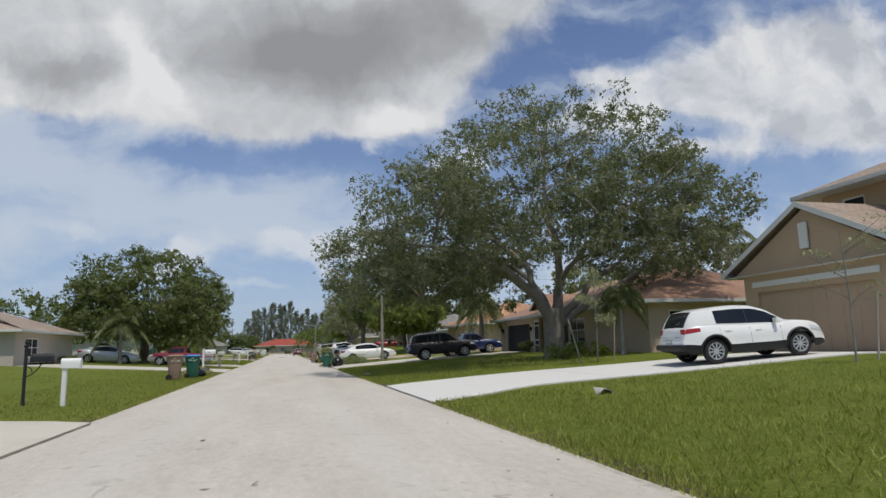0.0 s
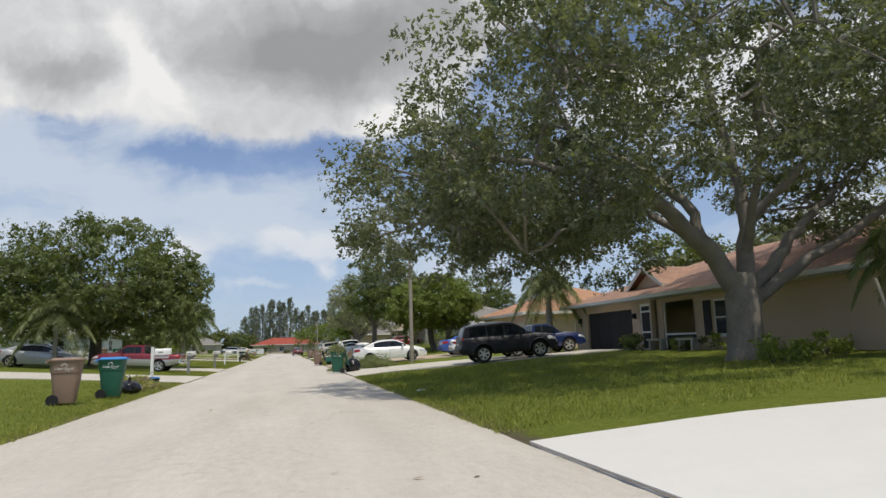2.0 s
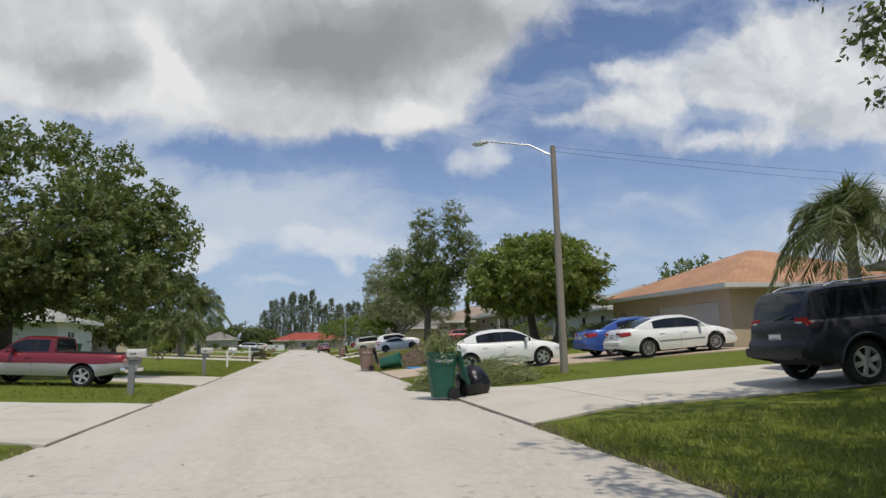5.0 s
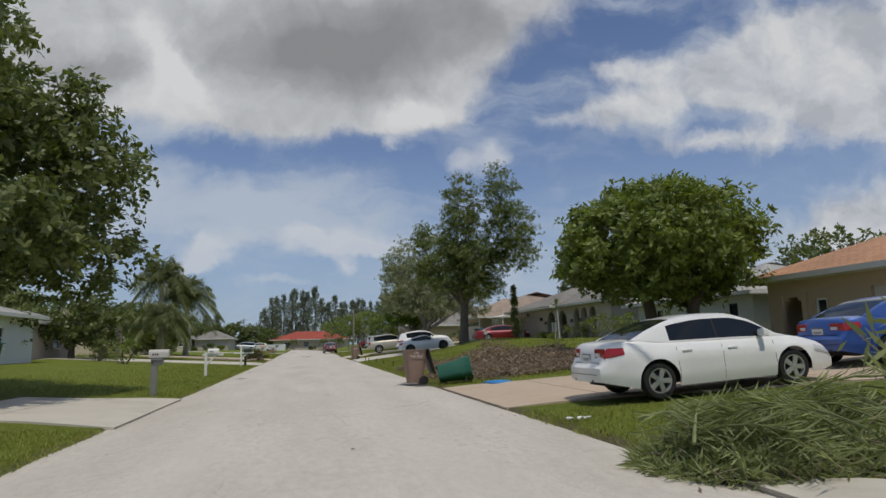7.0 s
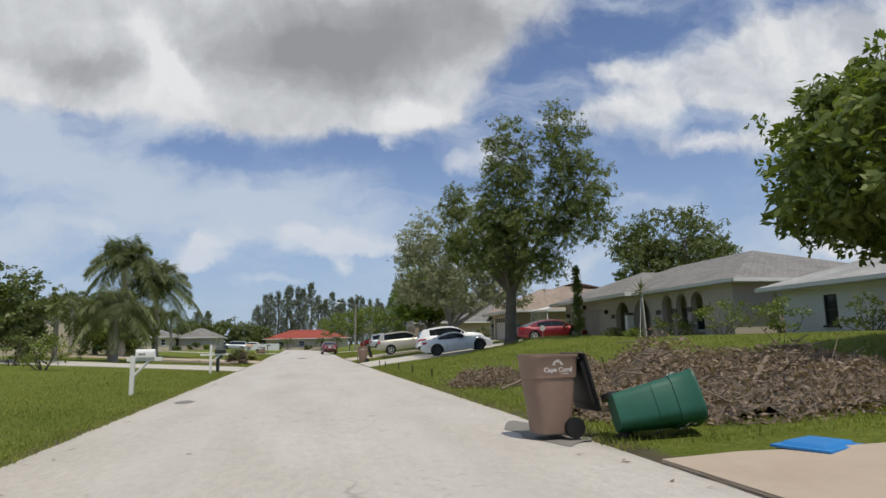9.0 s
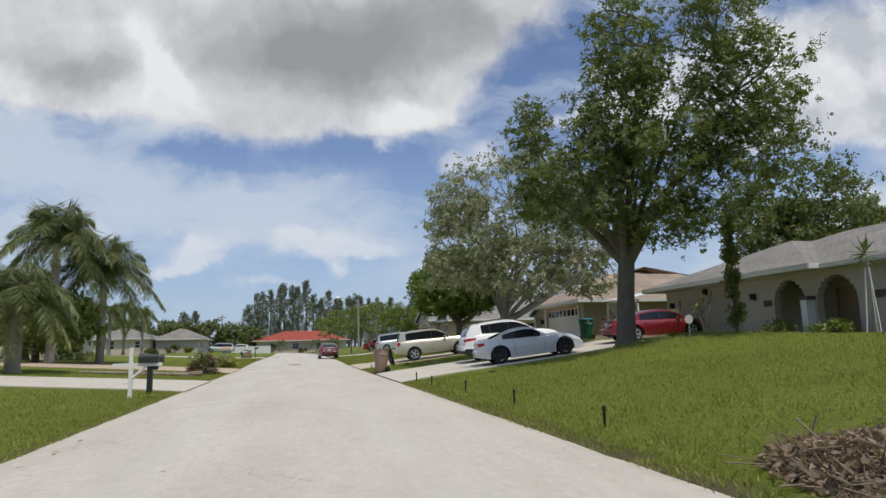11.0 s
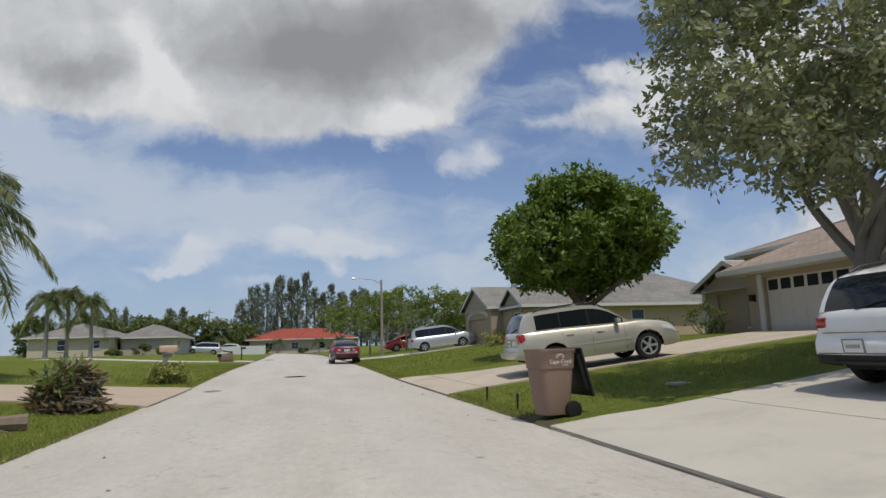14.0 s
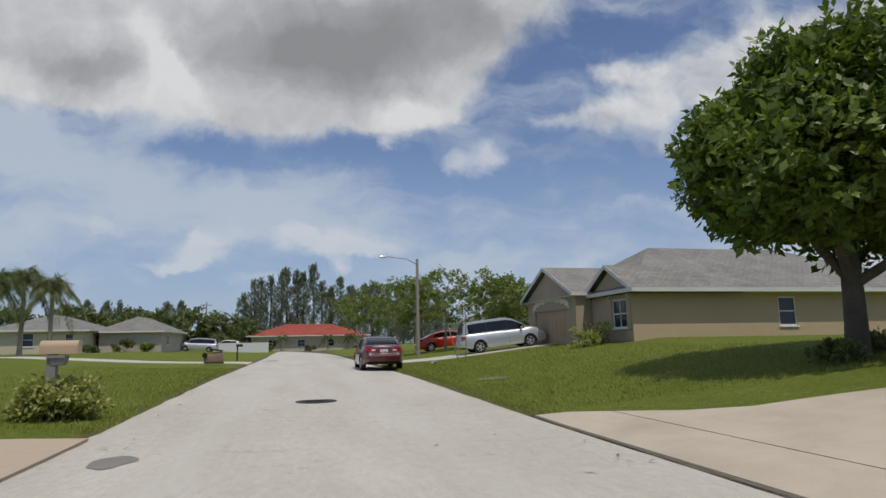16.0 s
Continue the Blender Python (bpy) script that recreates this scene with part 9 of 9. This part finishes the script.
def strap_plant(label, x, y, stems, blades, length, seed, name="dracaena", stakes=0):
    """Thin cane stems, each with a burst of strap leaves at its top; pale stakes where it is held up."""
    rng = np.random.default_rng(seed)
    ob = thing(name, at_ground(x, y, 0, 0.0), label, "plant", "front planting")
    P, A, S = [], [], []
    for h, dx, dy in stems:
        bm = bmesh.new()
        add_tube(bm, [(dx * 0.2, dy * 0.2, -0.05), (dx * 0.5, dy * 0.5, h * 0.5), (dx, dy, h)], [0.05, 0.04, 0.03], 7)
        part("stem", bm, M_PALM_BARK, ob, smooth=True)
        for k in range(blades):
            d = unit(rng.normal(size=(1, 3)) + (0, 0, 0.45))[0]
            P.append((dx, dy, h - 0.12 + 0.2 * rng.uniform()))
            A.append(d * length * rng.uniform(0.7, 1.15))
            w = np.cross(d, (0.2, 0.1, 1.0))
            S.append(w / np.linalg.norm(w) * 0.03)
    leaf_mesh("leaf_burst", np.array(P), np.array(A), np.array(S), L_PALM, ob)
    for k in range(stakes):
        a = 2.2 * k + 0.4
        bm = bmesh.new()
        add_tube(bm, [(0.2 * math.cos(a), 0.2 * math.sin(a), -0.05), (0.05 * math.cos(a), 0.05 * math.sin(a), 1.9)], 0.024, 6)
        part("prop", bm, M_FASCIA, ob, "pale prop stake")


strap_plant("young palm held upright by three pale props before the arcade", 16.3, 98.6, [(2.35, 0.0, 0.0)], 46, 0.55, 711, "young_palm", 3)
strap_plant("dark spiky cane plant against the garage wall", 16.8, 107.0, [(1.2, -0.3, 0.2), (1.55, 0.05, -0.25), (0.9, 0.1, 0.45), (1.35, -0.1, 0.0)], 26, 0.42, 712)
strap_plant("clump of spiky strap-leaved plants by the house corner", 17.6, 39.3, [(0.35, -0.25, 0.0), (0.45, 0.2, 0.1), (0.3, 0.5, -0.1)], 30, 0.5, 713)


def stone_bench(label, x, y):
    ob = thing("garden_bench", at_ground(x, y, 90), label, "bench")
    bm = bmesh.new()
    add_box(bm, (1.15, 0.36, 0.08), (0, 0, 0.44), 0.015)
    part("seat", bm, M_CONC_OLD, ob)
    for dx in (-0.4, 0.4):
        bm = bmesh.new()
        add_box(bm, (0.14, 0.3, 0.44), (dx, 0, 0.2), 0.02, 0.85)
        part("leg", bm, M_CONC_OLD, ob)


stone_bench("weathered pale concrete garden bench before the porch", 15.9, 49.6)
stone_bench("small pale stone plinth bench beside the screened porch", 16.2, 52.2)

# lattice screen and awning between the arched house and the garage
lat = thing("lattice_screen", Matrix.Translation((16.9, 114.2, ground_z(16.9, 114.2))), "white lattice screen under a pale awning", "lattice")
bm = bmesh.new()
for yy in (-1.6, 1.6):
    add_box(bm, (0.09, 0.09, 2.0), (0, yy, 1.0), 0.006)
add_box(bm, (0.06, 3.2, 0.08), (0, 0, 1.95))
add_box(bm, (0.06, 3.2, 0.08), (0, 0, 0.35))
part("frame", bm, M_WHITE, lat)
bm = bmesh.new()
for k in range(-10, 22):
    for s in (-1, 1):
        y0 = -1.55 + 0.17 * k if s > 0 else 1.55 - 0.17 * k
        lo, hi = 0.0, 1.55
        e0, e1 = y0, y0 + s * hi
        if min(e0, e1) < -1.56 or max(e0, e1) > 1.56:
            continue
        add_tube(bm, [(0.012 * s, e0, 0.38 + lo), (0.012 * s, e1, 0.38 + hi)], 0.016, 4)
tagged(part("lattice_slats", bm, M_WHITE, lat), kind="stuff")
bm = bmesh.new()
add_box(bm, (1.8, 3.6, 0.05), (0.6, 0, 2.25), 0.01, 1.0, Matrix.Rotation(radians(-12), 4, "Y"))
part("awning", bm, M_WHITE, lat)


# turf: single blades on the verges the street passes nearest
DRIVES_R = ((28.4, 36.3), (55.6, 64.2), (69.5, 77.0), (105.0, 114.2), (119.0, 127.5), (149.0, 154.0))
DRIVES_L = ((21.8, 28.0), (56.2, 63.7), (70.0, 77.0), (105.0, 112.2), (119.8, 127.6), (157.2, 162.4))


def turf(side, y0, y1, x0, x1, density, seed, tall=0.085):
    rng = np.random.default_rng(seed)
    n = int((y1 - y0) * (x1 - x0) * density * 0.84)
    x = x0 + (x1 - x0) * rng.uniform(0, 1, n) ** 1.25
    y = rng.uniform(y0, y1, n)
    ok = np.ones(n, bool)
    for a, b in (DRIVES_R if side > 0 else DRIVES_L):
        sl = {29.0: -0.14, 55.6: -0.26, 69.5: -0.36, 119.0: -0.2}.get(a, 0.0) if side > 0 else 0.0
        ok &= ~((y > a + sl * (x - 3.5)) & (y < b + sl * 0.75 * (x - 3.5)))
    for hx, hy, hr in ((7.0, 80.4, 3.0), (4.85, 87.5, 1.2), (6.9, 86.3, 1.4), (5.75, 86.3, 0.9), (4.95, 64.35, 1.5), (-4.55, 52.0, 1.0)):
        ok &= (np.hypot(side * x - hx, y - hy) > hr) | (rng.uniform(0, 1, n) < 0.15)
    # clumped: leave thin spots
    thin = np.array([noise.noise((xx * 1.3, yy * 1.3, side * 5.0)) for xx, yy in zip(x[::1], y[::1])])
    ok &= rng.uniform(-0.9, 0.35, n) < thin + 0.15
    x, y = x[ok] * side, y[ok]
    n = len(x)
    z = np.array([ground_z(a, b) for a, b in zip(x, y)]) + 0.008
    a = unit(rng.normal(size=(n, 3)) * (0.55, 0.55, 0.1) + (0, 0, 1.0))
    L = tall * rng.uniform(0.5, 1.35, n)
    s = unit(np.cross(a, rng.normal(size=(n, 3)))) * rng.uniform(0.004, 0.009, n)[:, None]
    leaf_mesh("grass", np.stack([x, y, z], 1), a * L[:, None], s, L_GRASS, None, "uneven green turf blades along the road's edge", "stuff")


turf(1, 16, 62, 3.40, 3.80, 850, 811, 0.075)
turf(1, 62, 150, 3.40, 3.80, 600, 812, 0.07)
turf(-1, 16, 62, 3.52, 3.90, 700, 813, 0.07)
turf(-1, 62, 150, 3.52, 3.90, 500, 814, 0.065)
turf(1, 16, 60, 3.55, 9.0, 340, 801, 0.115)
turf(1, 60, 106, 3.55, 8.5, 300, 802, 0.09)
turf(1, 106, 150, 3.55, 9.0, 260, 803, 0.09)
turf(-1, 16, 75, 3.68, 7.5, 260, 804)
turf(-1, 75, 150, 3.68, 7.5, 220, 805)
turf(1, 16, 56, 9.0, 13.0, 120, 806, 0.12)
turf(1, 77, 105, 8.5, 15.5, 170, 807, 0.11)
turf(1, 113, 148, 9.0, 13.5, 110, 808, 0.11)
turf(-1, 40, 150, 7.5, 10.5, 60, 809, 0.11)


# leaf bits and twigs blown about the street
rng_ = np.random.default_rng(77)
n = 260
x = rng_.uniform(-3.3, 3.3, n)
x = np.where(rng_.uniform(0, 1, n) < 0.55, np.sign(x) * (3.45 - np.abs(rng_.normal(0, 0.35, n))), x)
y = rng_.uniform(14, 150, n)
z = 0.02 * (1 - (x / 3.57) ** 2) + 0.006 + np.array([road_rise(v) for v in y])
a = rng_.uniform(0, 2 * math.pi, n)
ax = np.stack([np.cos(a), np.sin(a), rng_.uniform(0.0, 0.25, n)], 1) * rng_.uniform(0.05, 0.16, n)[:, None]
sd = np.stack([-np.sin(a), np.cos(a), rng_.uniform(-0.2, 0.2, n)], 1) * rng_.uniform(0.008, 0.028, n)[:, None]
leaf_mesh("leaf_litter", np.stack([x, y, z], 1), ax, sd, L_DRYBR, None, "dry leaves and twigs scattered over the street", "stuff")

# small sign on a wire stake before the twin trees
sign = thing("yard_sign", at_ground(12.0, 101.2), "small pale octagonal alarm sign on a thin stake", "sign")
bm = bmesh.new()
add_tube(bm, [(0, 0, -0.1), (0, 0, 0.45)], 0.012, 6)
part("stake", bm, M_GALV, sign)
bm = bmesh.new()
add_lathe(bm, [(0.15, -0.008), (0.15, 0.008)], 8, "y", (0, -0.015, 0.58))
part("plate", bm, M_GREYBOX, sign)


def scrap(label, x, y, a, b, turn, seed):
    """A crumpled scrap of litter lying in the grass."""
    rnd = random.Random(seed)
    ob = thing("paper_scrap", at_ground(x, y, turn), label, "litter", "litter scraps")
    n = 6
    verts = [((i / n - 0.5) * a + rnd.uniform(-0.01, 0.01), (j / n - 0.5) * b + rnd.uniform(-0.01, 0.01), 0.05 + rnd.uniform(-0.02, 0.03)) for i in range(n + 1) for j in range(n + 1)]
    faces = [(i * (n + 1) + j, (i + 1) * (n + 1) + j, (i + 1) * (n + 1) + j + 1, i * (n + 1) + j + 1) for i in range(n) for j in range(n)]
    sheet = mesh_part("sheet", verts, faces, M_WHITE, ob)
    sheet.modifiers.new("thickness", "SOLIDIFY").thickness = 0.006


scrap("crumpled white paper scrap lying in the grass", 3.78, 68.0, 0.12, 0.10, 20, 1)
scrap("torn white paper scrap lying in the grass", 3.98, 67.9, 0.22, 0.10, -10, 2)
scrap("white folded leaflet lying on the lawn", 4.05, 44.46, 0.30, 0.09, 35, 3)
